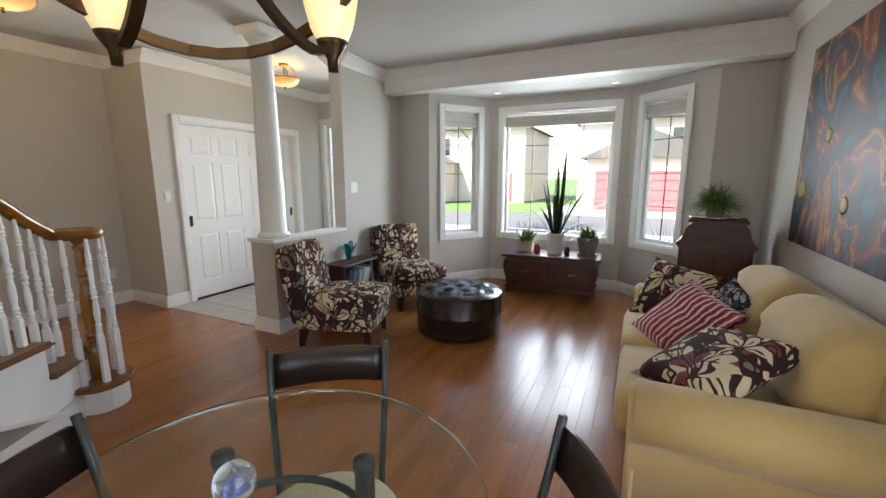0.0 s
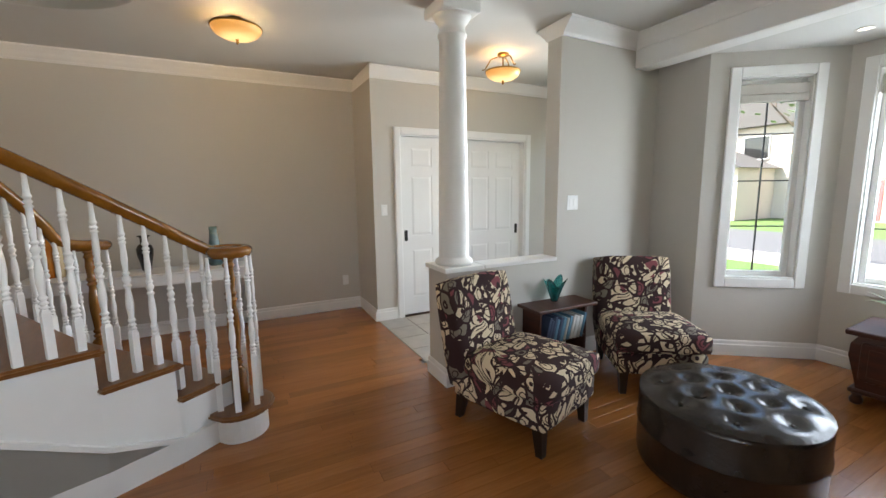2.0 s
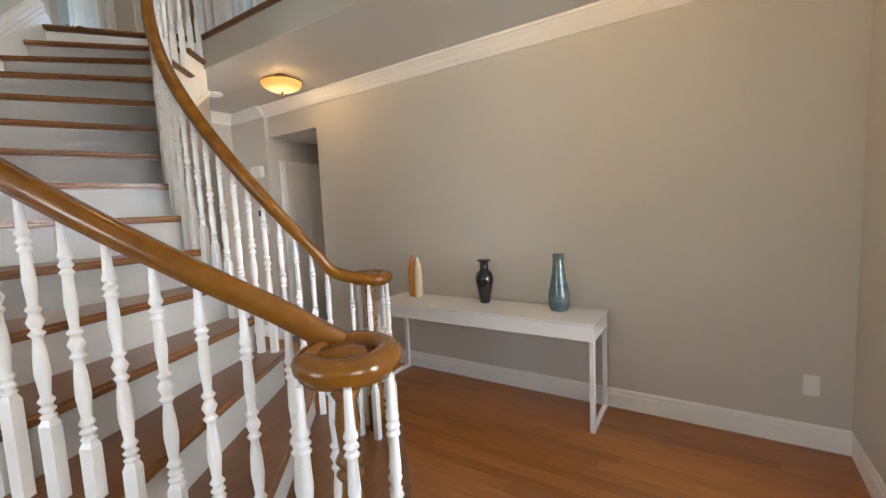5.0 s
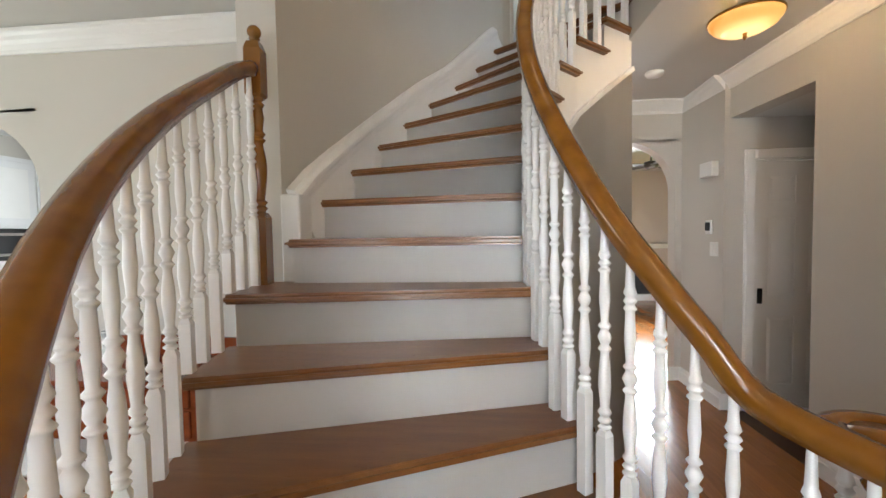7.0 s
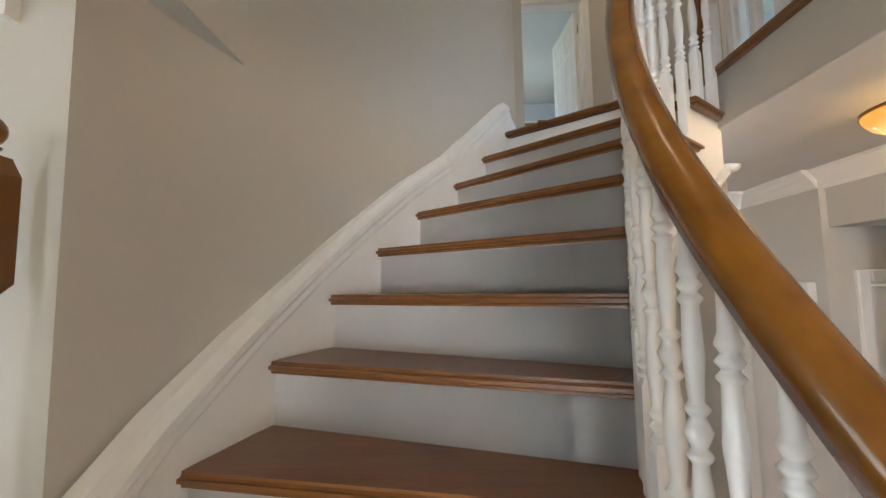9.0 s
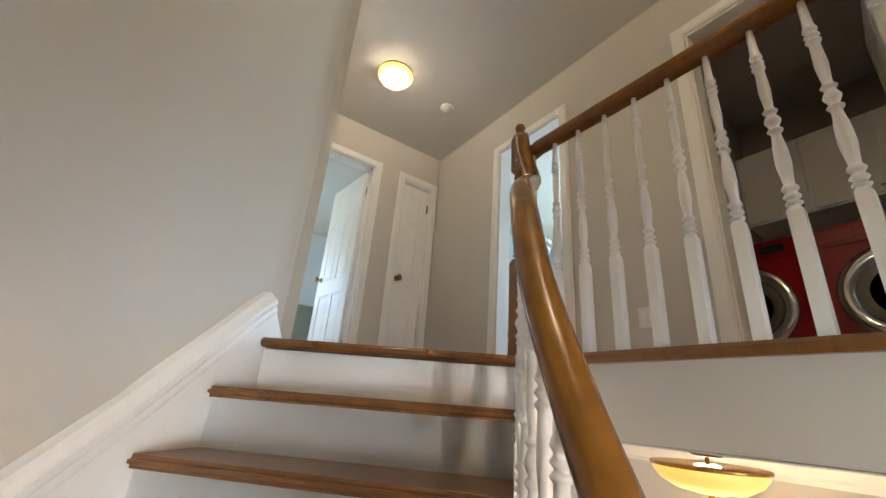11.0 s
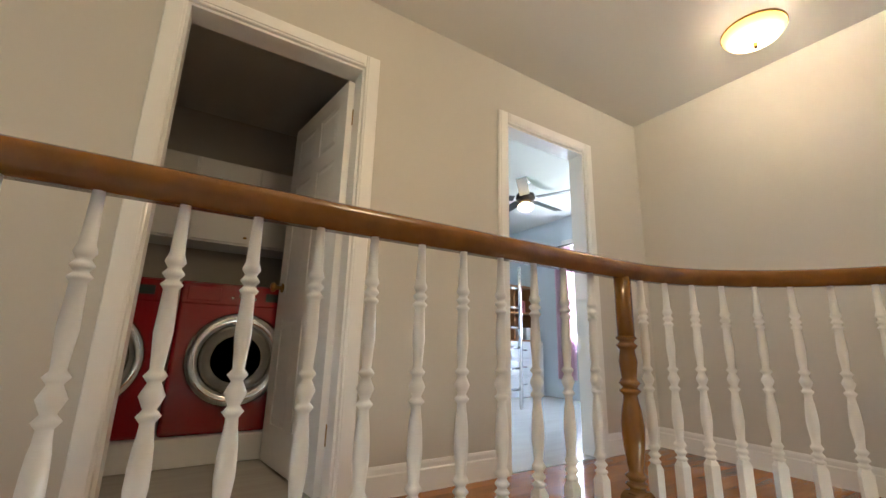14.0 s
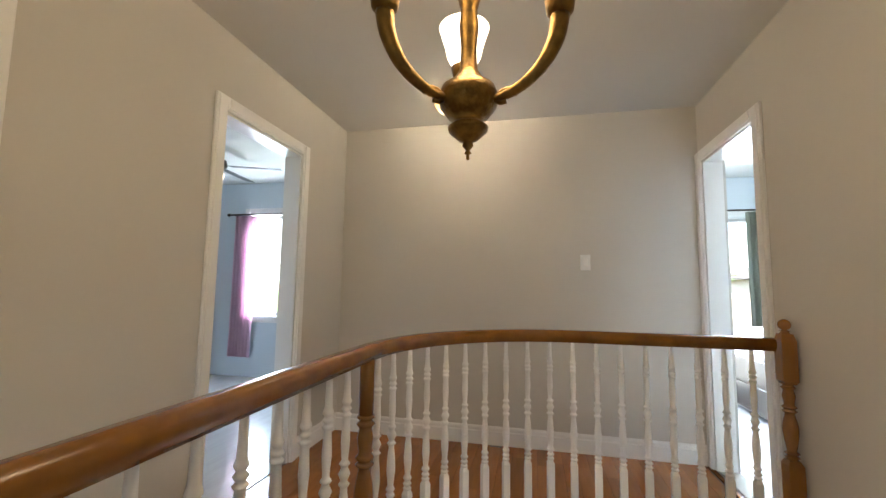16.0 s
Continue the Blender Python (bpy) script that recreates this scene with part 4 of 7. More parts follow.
def stripes(name, cols, scale, direction="X"):
    m = material(name, cols[0], 0.85, bump=0.4, bump_scale=200, sheen=0.2)
    nt = m.node_tree
    tc = nt.nodes.new("ShaderNodeTexCoord")
    w = nt.nodes.new("ShaderNodeTexWave")
    w.bands_direction = direction
    w.inputs["Scale"].default_value, w.inputs["Distortion"].default_value, w.inputs["Detail"].default_value = scale, 5.0, 4
    nt.links.new(tc.outputs["Object"], w.inputs["Vector"])
    r = nt.nodes.new("ShaderNodeValToRGB")
    for i, c in enumerate(cols):
        e = r.color_ramp.elements.new((i + 0.5) / len(cols))
        e.color = (*c, 1)
    nt.links.new(w.outputs["Color"], r.inputs[0])
    nt.links.new(r.outputs[0], nt.nodes["Principled BSDF"].inputs["Base Color"])
    return m


M_PINKSTRIPE = stripes("pink_striped_cloth", [(0.42, 0.02, 0.06), (0.60, 0.16, 0.18), (0.30, 0.012, 0.03), (0.62, 0.32, 0.30)], 9)
M_NAVY = fabric("navy_print_cloth", 16, (0.42, 0.40, 0.38), (0.012, 0.016, 0.03), (0.03, 0.04, 0.07), (0.02, 0.026, 0.045))


# ---- shapes ----
def cushion_block(x0, x1, y0, y1, z0, z1, r=0.04, puff=0.0, seg=3):
    """A soft block: bevelled and a little domed on top."""
    bm = bm_box(x0, x1, y0, y1, z0, z1)
    bmesh.ops.subdivide_edges(bm, edges=bm.edges[:], cuts=4, use_grid_fill=True)
    cx, cy, cz = (x0 + x1) / 2, (y0 + y1) / 2, (z0 + z1) / 2
    hx, hy, hz = (x1 - x0) / 2, (y1 - y0) / 2, (z1 - z0) / 2
    for v in bm.verts:
        p = v.co - V(cx, cy, cz)
        q = V(max(-hx + r, min(hx - r, p.x)), max(-hy + r, min(hy - r, p.y)), max(-hz + r, min(hz - r, p.z)))
        d = p - q
        if d.length > 1e-6:
            p = q + d.normalized() * min(d.length, r)
        u, w = p.x / hx, p.y / hy
        p.z += puff * (1 - u * u) * (1 - w * w) * (1 if p.z > 0 else 0.2)
        v.co = p + V(cx, cy, cz)
    return bm


def throw_pillow(name, label, m, size, mat, thick=0.13):
    t = thing(name, label, "cushion", m)
    n = 10
    bm = bmesh.new()
    grid = {}
    for s in (1, -1):
        for i in range(n + 1):
            for j in range(n + 1):
                u, w = 2 * i / n - 1, 2 * j / n - 1
                pinch = 1 - 0.07 * (1 - abs(u) ** 2 * 0.9) * abs(w) ** 4 - 0.0
                pinch2 = 1 - 0.07 * (1 - abs(w) ** 2 * 0.9) * abs(u) ** 4
                z = s * thick / 2 * ((1 - u ** 4) * (1 - w ** 4)) ** 0.5 * (1 + 0.06 * noise.noise(V(u * 2, w * 2, s)))
                edge = i in (0, n) or j in (0, n)
                key = (i, j, 0 if edge else s)
                if key not in grid:
                    grid[key] = bm.verts.new((u * size / 2 * pinch2, w * size / 2 * pinch, z))
    for s in (1, -1):
        for i in range(n):
            for j in range(n):
                vs = [grid.get((a, b, s)) or grid.get((a, b, 0)) for a, b in ((i, j), (i + 1, j), (i + 1, j + 1), (i, j + 1))]
                bm.faces.new(vs if s > 0 else vs[::-1])
    part("cover", bm, mat, t, "", True)
    return t


def tapered_leg(x, y, h, a, b, lean=(0, 0)):
    bm = bmesh.new()
    r = square_ring(bm, None, b, 0, (x + lean[0], y + lean[1]))
    r = square_ring(bm, r, a, h, (x, y))
    bm.faces.new(r)
    return bm


def slipper_chair(m, label):
    """An armless upholstered chair; it faces +x."""
    t = thing("armchair", label, "armchair", m, "floral slipper chairs")
    part("seat_frame", cushion_block(-0.30, 0.34, -0.29, 0.29, 0.15, 0.31, 0.03), M_FLORAL, t, "", True)
    part("seat_cushion", cushion_block(-0.22, 0.37, -0.30, 0.30, 0.30, 0.45, 0.045, 0.02), M_FLORAL, t, "", True)
    bm = cushion_block(-0.09, 0.09, -0.29, 0.29, 0.0, 0.66, 0.045)
    bm.transform(pose(-0.27, 0, 0.20, 0, -11, 0))
    part("backrest", bm, M_FLORAL, t, "", True)
    for x, y, lx in ((-0.26, -0.24, -0.03), (-0.26, 0.24, -0.03), (0.28, -0.24, 0.01), (0.28, 0.24, 0.01)):
        part("leg", tapered_leg(x, y, 0.16, 0.03, 0.02, (lx, 0)), M_LEG, t, "dark tapered wooden leg")
    return t


slipper_chair(pose(-1.37, 3.97, 0, 0, 0, 18), "armless floral slipper chair in brown, cream and mauve")
slipper_chair(pose(-1.40, 5.14, 0, 0, 0, -33), "armless floral slipper chair beside the bay wall")


def ottoman(m):
    t = thing("ottoman", "round dark brown leather ottoman with buttoned top", "ottoman", m)
    prof = [(0.36, 0.02), (0.385, 0.03), (0.39, 0.06), (0.39, 0.20), (0.396, 0.21), (0.396, 0.22), (0.39, 0.23), (0.39, 0.36), (0.382, 0.385)]
    part("drum", lathe(prof, 48), M_LEATHER, t, "", True)
    part("foot_ring", lathe([(0.34, 0), (0.34, 0.025)], 32), M_LEG, t)
    n, rings = 48, 14
    buttons = [(0.0, 0.0)] + [(0.17 * math.cos(a * math.pi / 3), 0.17 * math.sin(a * math.pi / 3)) for a in range(6)] + [(0.29 * math.cos((a + 0.5) * math.pi / 4), 0.29 * math.sin((a + 0.5) * math.pi / 4)) for a in range(8)]
    bm = bmesh.new()
    loops = []
    for i in range(rings + 1):
        r = 0.39 * i / rings
        loop = []
        for j in range(n if i else 1):
            a = 2 * math.pi * j / n
            x, y = r * math.cos(a), r * math.sin(a)
            z = 0.425 - 0.04 * (r / 0.39) ** 6
            d = min(math.hypot(x - bx, y - by) for bx, by in buttons)
            z -= 0.032 * math.exp(-(d / 0.035) ** 2) + 0.006 * math.exp(-(d / 0.09) ** 2)
            z += 0.004 * noise.noise(V(x * 18, y * 18, 0))
            loop.append(bm.verts.new((x, y, z)))
        loops.append(loop)
    for j in range(n):
        bm.faces.new((loops[0][0], loops[1][j], loops[1][(j + 1) % n]))
    for a, b in zip(loops[1:], loops[2:]):
        for j in range(n):
            bm.faces.new((a[j], b[j], b[(j + 1) % n], a[(j + 1) % n]))
    part("tufted_top", bm, M_LEATHER, t, "", True)
    for bx, by in buttons:
        part("button", lathe([(0.012, 0.0), (0.011, 0.006), (0, 0.009)], 10, at=(bx, by, 0.394)), M_LEATHER, t, "", True)
    return t


ottoman(pose(-0.525, 4.57, 0, 0, 0, 12))


def trunk_chest():
    """A low bombe chest with two drawers, feet and an overhanging top; its front faces -y."""
    t = thing("low_chest", "low dark mahogany chest with two drawers", "chest", pose(0.0, 6.2, 0, 0, 0, 3))
    w, d = 0.53, 0.22
    bm = bmesh.new()
    prev = None
    for z, k in ((0.10, 0.94), (0.14, 0.95), (0.22, 0.985), (0.32, 1.03), (0.40, 1.02), (0.455, 0.96)):
        ring = [bm.verts.new(p) for p in ((-w * k, -d * k, z), (w * k, -d * k, z), (w * k, d * k, z), (-w * k, d * k, z))]
        if prev:
            for i in range(4):
                bm.faces.new((prev[i], prev[(i + 1) % 4], ring[(i + 1) % 4], ring[i]))
        else:
            bm.faces.new(ring[::-1])
        prev = ring
    bm.faces.new(prev)
    part("body", bm, M_MAHOG, t)
    part("top", bm_box(-0.57, 0.57, -0.25, 0.25, 0.455, 0.49, 0.01, 2), M_MAHOG, t)
    part("plinth", bm_box(-0.53, 0.53, -0.225, 0.225, 0.075, 0.105, 0.008), M_MAHOG, t)
    for sx in (-1, 1):
        x0 = -0.49 if sx < 0 else 0.03
        dr = part("drawer", bm_box(x0, x0 + 0.46, -0.242, -0.205, 0.17, 0.42, 0.012, 2), M_MAHOG, t)
        part("drawer_frame", bm_box(x0 + 0.04, x0 + 0.42, -0.247, -0.24, 0.205, 0.385, 0.004), M_MAHOG, dr)
        part("handle", bm_box(x0 + 0.19, x0 + 0.27, -0.262, -0.246, 0.285, 0.30, 0.005), M_BRASS, dr, "small aged brass pull")
        for sy in (-1, 1):
            part("foot", lathe([(0.02, 0), (0.03, 0.008), (0.035, 0.03), (0.022, 0.055), (0.032, 0.075)], 14, at=(sx * 0.49, sy * 0.19, 0)), M_MAHOG, t, "", True)
    return t


trunk_chest()


def leaf_blade(bm, base, direction, length, width, bend, twist=0.0, n=7, fold=0.25, tip=0.55):
    """A long tapering leaf with a folded midrib."""
    d = Vector(direction).normalized()
    side = d.cross(V(0, 0, 1))
    side = side.normalized() if side.length > 0.05 else V(math.cos(twist), math.sin(twist), 0)
    out = V(d.x, d.y, 0)
    p = Vector(base)
    rows = []
    for i in range(n + 1):
        t = i / n
        w = width * (0.55 + 0.9 * t) * (1 - t ** 3) if tip > 0.5 else width * math.sin(math.pi * (0.08 + 0.92 * t)) ** 0.7
        w = max(w, 0.0008)
        nrm = side.cross(d).normalized()
        rows.append([bm.verts.new(p - side * w), bm.verts.new(p + nrm * w * fold), bm.verts.new(p + side * w)])
        p = p + d * (length / n)
        d = (d + (out * 0.6 - V(0, 0, 1)) * bend / n).normalized()
    for a, b in zip(rows, rows[1:]):
        for k in range(2):
            bm.faces.new((a[k], a[k + 1], b[k + 1], b[k]))


def solid_leaves(bm, th=0.0015):
    bmesh.ops.solidify(bm, geom=bm.faces[:], thickness=th)
    return bm


def pot(name, label, x, y, z, r0, r1, h, mat, saucer=False):
    t = thing(name, label, "pot plant", pose(x, y, z))
    part("pot", lathe([(r0, 0), (r0 + 0.3 * (r1 - r0), h * 0.3), (r1 * 0.98, h * 0.9), (r1, h * 0.92), (r1, h), (r1 * 0.9, h), (r1 * 0.88, h * 0.88)], 28, cap=False), mat, t, "", True)
    part("soil", lathe([(0.0, h * 0.86), (r1 * 0.9, h * 0.87)], 20), M_SOIL, t)
    part("pot_base", lathe([(0, 0.0), (r0, 0.0), (r0, 0.004), (0, 0.004)], 20), mat, t)
    if saucer:
        part("saucer", lathe([(0, -0.0), (r0 * 1.25, 0.0), (r0 * 1.35, 0.018), (r0 * 1.28, 0.018), (r0 * 1.2, 0.006), (0, 0.006)], 24), mat, t, "", True)
    return t


TOPZ = 0.491
rnd = random.Random(4)
t = pot("snake_plant", "tall snake plant in a white glazed pot", 0.03, 6.22, TOPZ, 0.085, 0.105, 0.25, M_WPOT)
for a, l, tilt in ((10, 1.05, 2), (70, 0.8, 8), (150, 0.72, 10), (200, 0.62, 22), (250, 0.5, 30), (300, 0.86, 12), (340, 0.75, 22), (15, 0.78, 40), (185, 0.6, 42), (120, 0.55, 6), (30, 0.6, 16), (330, 0.5, 50), (100, 0.9, 4), (220, 0.68, 12), (280, 0.6, 20), (50, 0.7, 26), (165, 0.55, 34), (0, 0.66, 8)):
    bm = bmesh.new()
    a2, t2 = radians(a), radians(tilt)
    leaf_blade(bm, (0.04 * math.cos(a2), 0.04 * math.sin(a2), 0.2), (math.sin(t2) * math.cos(a2), math.sin(t2) * math.sin(a2), math.cos(t2)), l, 0.026, 0.15 + 0.35 * (tilt > 20), a2, 8, 0.35)
    part("leaf", solid_leaves(bm), M_SNAKE, t, "", True)


def bushy(t, n, r, h, mat, seed, width=0.012, z=0.1, droop=0.8, spread=1.0):
    rn = random.Random(seed)
    bm = bmesh.new()
    for i in range(n):
        a = rn.uniform(0, 2 * math.pi)
        el = radians(rn.uniform(15, 80))
        d = (math.cos(a) * math.cos(el) * spread, math.sin(a) * math.cos(el) * spread, math.sin(el))
        leaf_blade(bm, (rn.uniform(-1, 1) * r * 0.4, rn.uniform(-1, 1) * r * 0.4, z), d, h * rn.uniform(0.6, 1.1), width * rn.uniform(0.7, 1.2), droop * rn.uniform(0.4, 1.3), a, 5, 0.2, 0.4)
    part("foliage", bm, mat, t, "", True)


t = thing("planter_box", "small green plants in a cream wooden planter box", "pot plant", pose(-0.34, 6.27, TOPZ, 0, 0, 4))
bm = bmesh.new()
r = square_ring(bm, None, 0.075, 0)
r = square_ring(bm, r, 0.095, 0.13)
r = square_ring(bm, r, 0.082, 0.13)
r = square_ring(bm, r, 0.075, 0.11)
bm.faces.new(r)
part("box", bm, M_CREAM, t)
bushy(t, 150, 0.12, 0.20, M_LIGHTLEAF, 3, 0.014, 0.1)
t = pot("green_plant", "bushy green plant in a grey stoneware pot", 0.40, 6.25, TOPZ, 0.085, 0.13, 0.22, M_STONEPOT, True)
bushy(t, 190, 0.15, 0.20, M_LIGHTLEAF, 5, 0.012, 0.18, 0.9)
t = thing("candle", "red glass jar candle on the low chest", "candle", pose(-0.16, 6.10, TOPZ))
part("jar", lathe([(0.03, 0), (0.036, 0.01), (0.04, 0.11), (0.037, 0.11), (0.034, 0.02), (0, 0.02)], 20), M_REDGLASS, t, "", True)
t = thing("candle", "dark smoked glass tumbler on the low chest", "glass", pose(0.185, 6.12, TOPZ))
part("jar", lathe([(0.027, 0), (0.03, 0.01), (0.032, 0.10), (0.029, 0.10), (0.026, 0.012), (0, 0.012)], 18), M_DARKMETAL, t, "", True)


def corner_cabinet():
    t = thing("corner_cabinet", "dark mahogany cabinet with shaped shoulders by the bay", "cabinet", pose(1.53, 5.38, 0, 0, 0, -8))
    out = [(-0.26, 0), (0.26, 0), (0.26, 0.80), (0.29, 0.84), (0.25, 0.88), (0.22, 0.98), (0.17, 1.03), (-0.17, 1.03), (-0.22, 0.98), (-0.25, 0.88), (-0.29, 0.84), (-0.26, 0.80)]
    part("body", extruded(out, 0.36, pose(0, -0.18, 0)), M_MAHOG, t)
    part("top", bm_box(-0.21, 0.21, -0.2, 0.2, 1.03, 1.055, 0.008, 2), M_MAHOG, t)
    for sx in (-1, 1):
        dd = part("door", bm_box(min(0, sx * 0.24) + 0.005 * (sx > 0), max(0, sx * 0.24) - 0.005 * (sx < 0), -0.196, -0.18, 0.08, 0.78, 0.006), M_MAHOG, t)
        part("knob", lathe([(0.008, 0), (0.012, 0.012), (0, 0.016)], 10, at=(sx * 0.03, -0.205, 0.45)), M_BRASS, dd, "small brass knob")
    return t


corner_cabinet()
t = thing("metal_tray", "oval silver tray under the fern", "tray", pose(1.50, 5.36, 1.057))
part("dish", lathe([(0, 0), (0.16, 0.0), (0.19, 0.018), (0.195, 0.018), (0.165, -0.0)], 28, cap=False), M_CHROME, t, "", True)
t = pot("fern", "feathery green fern on the mahogany cabinet", 1.50, 5.36, 1.063, 0.06, 0.08, 0.10, M_STONEPOT)
bushy(t, 420, 0.12, 0.27, M_LIGHTLEAF, 11, 0.006, 0.09, 1.9, 1.2)


def sofa():
    """A three-seat rolled-arm sofa along the right wall; it faces -x."""
    t = thing("sofa", "pale yellow microfibre sofa with soft back cushions", "sofa")
    y0, y1, xf, xb = 2.79, 4.74, 0.90, 1.90
    part("base", bm_box(xf + 0.06, xb, y0 + 0.05, y1 - 0.05, 0.06, 0.27, 0.015, 2), M_SOFA, t)
    part("skirt", bm_box(xf + 0.045, xf + 0.065, y0 + 0.04, y1 - 0.04, 0.015, 0.27, 0.006), M_SOFA, t)
    for y in (y0 + 0.13, y1 - 0.13):
        s = -1 if y < 3.5 else 1
        out = []
        for a in range(-48, 229, 12):
            out.append((0.135 * math.cos(radians(a)), 0.475 + 0.128 * math.sin(radians(a))))
        pts5 = [(0.085, 0.05), (0.082, 0.36)] + out + [(-0.082, 0.36), (-0.085, 0.05)]
        bm = extruded(pts5, xb - xf - 0.06, pose(xf + 0.03, y, 0, 0, 0, -90))
        es = [e for e in bm.edges if abs(e.verts[0].co.x - e.verts[1].co.x) < 1e-4]
        bmesh.ops.bevel(bm, geom=es, offset=0.02, segments=3, affect="EDGES")
        part("arm", bm, M_SOFA, t, "", True)
    n = 2
    span = (y1 - y0 - 0.50) / n
    for i in range(n):
        a = y0 + 0.25 + span * i
        part("seat_cushion", cushion_block(xf - 0.03, xb - 0.24, a + 0.004, a + span - 0.004, 0.26, 0.45, 0.05, 0.03), M_SOFA, t, "", True)
        bm = cushion_block(-0.13, 0.13, a + 0.004, a + span - 0.004, 0, 0.42, 0.10, 0.03)
        for v in bm.verts:
            v.co.x += 0.035 * noise.noise(V(v.co.y * 5, v.co.z * 9, i)) + 0.015 * noise.noise(V(v.co.y * 14, v.co.z * 12, i)) - 0.05 * math.sin(math.pi * max(0, min(1, v.co.z / 0.46))) * (1 if v.co.x < 0 else 0.2)
            v.co.z += 0.025 * noise.noise(V(v.co.y * 4, v.co.x * 6, i + 3))
        bm.transform(pose(xb - 0.28, 0, 0.43, 0, 12, 0))
        part("back_cushion", bm, M_SOFA, t, "", True)
    part("back_frame", cushion_block(xb - 0.2, xb, y0 + 0.06, y1 - 0.06, 0.2, 0.80, 0.06), M_SOFA, t, "", True)
    for y in (y0 + 0.1, y1 - 0.1):
        part("foot", tapered_leg(xf + 0.12, y, 0.06, 0.03, 0.025), M_LEG, t)
        part("foot", tapered_leg(xb - 0.1, y, 0.06, 0.03, 0.025), M_LEG, t)
    return t


sofa()
throw_pillow("throw_pillow", "floral brown and cream cushion at the sofa's far arm", look((1.16, 4.35, 0.60), (0.72, 3.6, 1.05)) @ pose(0, 0, 0, 0, 0, 8), 0.46, M_FLORAL)
throw_pillow("throw_pillow", "pink and red striped cushion with a fringed edge", look((1.20, 3.86, 0.58), (0.75, 3.35, 1.25)) @ pose(0, 0, 0, 0, 0, 20), 0.46, M_PINKSTRIPE)
throw_pillow("throw_pillow", "small navy and cream printed cushion", look((1.43, 4.02, 0.66), (0.7, 3.6, 1.0)) @ pose(0, 0, 0, 0, 0, 25), 0.26, M_NAVY, 0.09)
throw_pillow("throw_pillow", "floral brown and cream cushion at the sofa's near arm", look((1.25, 3.22, 0.61), (0.95, 3.15, 1.3)) @ pose(0, 0, 0, 0, 0, 65), 0.50, M_FLORAL)


def paint_canvas():
    m = material("abstract_painting", (0.05, 0.06, 0.09), 0.45, bump=0.4, bump_scale=60)
    nt = m.node_tree
    tc = nt.nodes.new("ShaderNodeTexCoord")
    nz = nt.nodes.new("ShaderNodeTexNoise")
    nz.inputs["Scale"].default_value, nz.inputs["Detail"].default_value, nz.inputs["Distortion"].default_value = 1.5, 5, 2.2
    nt.links.new(tc.outputs["Object"], nz.inputs["Vector"])
    r = nt.nodes.new("ShaderNodeValToRGB")
    for pos, c in ((0.28, (0.015, 0.03, 0.09)), (0.36, (0.03, 0.09, 0.13)), (0.42, (0.012, 0.012, 0.02)), (0.48, (0.035, 0.035, 0.04)), (0.52, (0.24, 0.045, 0.02)), (0.55, (0.45, 0.22, 0.05)), (0.575, (0.20, 0.05, 0.03)), (0.62, (0.03, 0.028, 0.03)), (0.69, (0.10, 0.15, 0.20)), (0.76, (0.34, 0.34, 0.36))):
        e = r.color_ramp.elements.new(pos)
        e.color = (*c, 1)
    nt.links.new(nz.outputs[0], r.inputs[0])
    nt.links.new(r.outputs[0], nt.nodes["Principled BSDF"].inputs["Base Color"])
    return m


t = thing("painting", "large abstract canvas in dark blue, red and yellow", "painting", pose(1.94, 4.2, 1.6))
part("canvas", bm_box(-0.035, -0.002, -0.85, 0.76, -0.65, 0.65, 0.004), paint_canvas(), t)
M_YELLOW = material("yellow_paint_dab", (0.55, 0.40, 0.05), 0.5, second=(0.35, 0.25, 0.04), scale=20)
for y, z, r in ((0.62, -0.28, 0.065), (0.30, 0.05, 0.045), (-0.05, -0.35, 0.05)):
    bm = lathe([(r, 0), (r * 0.7, 0.003), (0, 0.004)], 18)
    bm.transform(pose(-0.035, y, z, 0, -90))
    part("paint_dab", bm, M_YELLOW, t, "round dab of yellow paint", True)


# ---- end table between the chairs ----
t = thing("end_table", "dark wood end table with a slanted book shelf", "table", pose(-1.82, 4.66, 0, 0, 0, 0))
part("top", bm_box(-0.12, 0.14, -0.29, 0.29, 0.505, 0.53, 0.006, 2), M_MAHOG, t)
part("side_panel", bm_box(-0.10, 0.10, -0.25, -0.235, 0.02, 0.505), M_MAHOG, t)
part("side_panel", bm_box(-0.10, 0.10, 0.20, 0.215, 0.02, 0.505), M_MAHOG, t)
part("shelf", bm_box(-0.10, 0.11, -0.235, 0.20, 0.26, 0.275), M_MAHOG, t)
part("base", bm_box(-0.10, 0.11, -0.25, 0.215, 0.0, 0.02), M_MAHOG, t)
rnd = random.Random(8)
y = -0.22
cols = [(0.6, 0.58, 0.54), (0.05, 0.07, 0.12), (0.55, 0.5, 0.42), (0.12, 0.25, 0.35), (0.65, 0.63, 0.6), (0.04, 0.04, 0.05), (0.30, 0.08, 0.07)]
bmats = [material("book_cover", c, 0.5) for c in cols]
while y < 0.13:
    w = rnd.uniform(0.016, 0.032)
    b = thing("book", "thin book leaning in the end table shelf", "book", pose(-1.79, 4.66 + y, 0.276, -14, 0, 0), "books in the end table")
    part("cover", bm_box(-0.08, 0.10, 0, w, 0, rnd.uniform(0.17, 0.195), 0.002), bmats[rnd.randrange(7)], b)
    y += w + 0.007
t = thing("glass_vase", "wavy teal glass bowl on the end table", "vase", pose(-1.86, 4.67, 0.531))
bm = bmesh.new()
rings = []
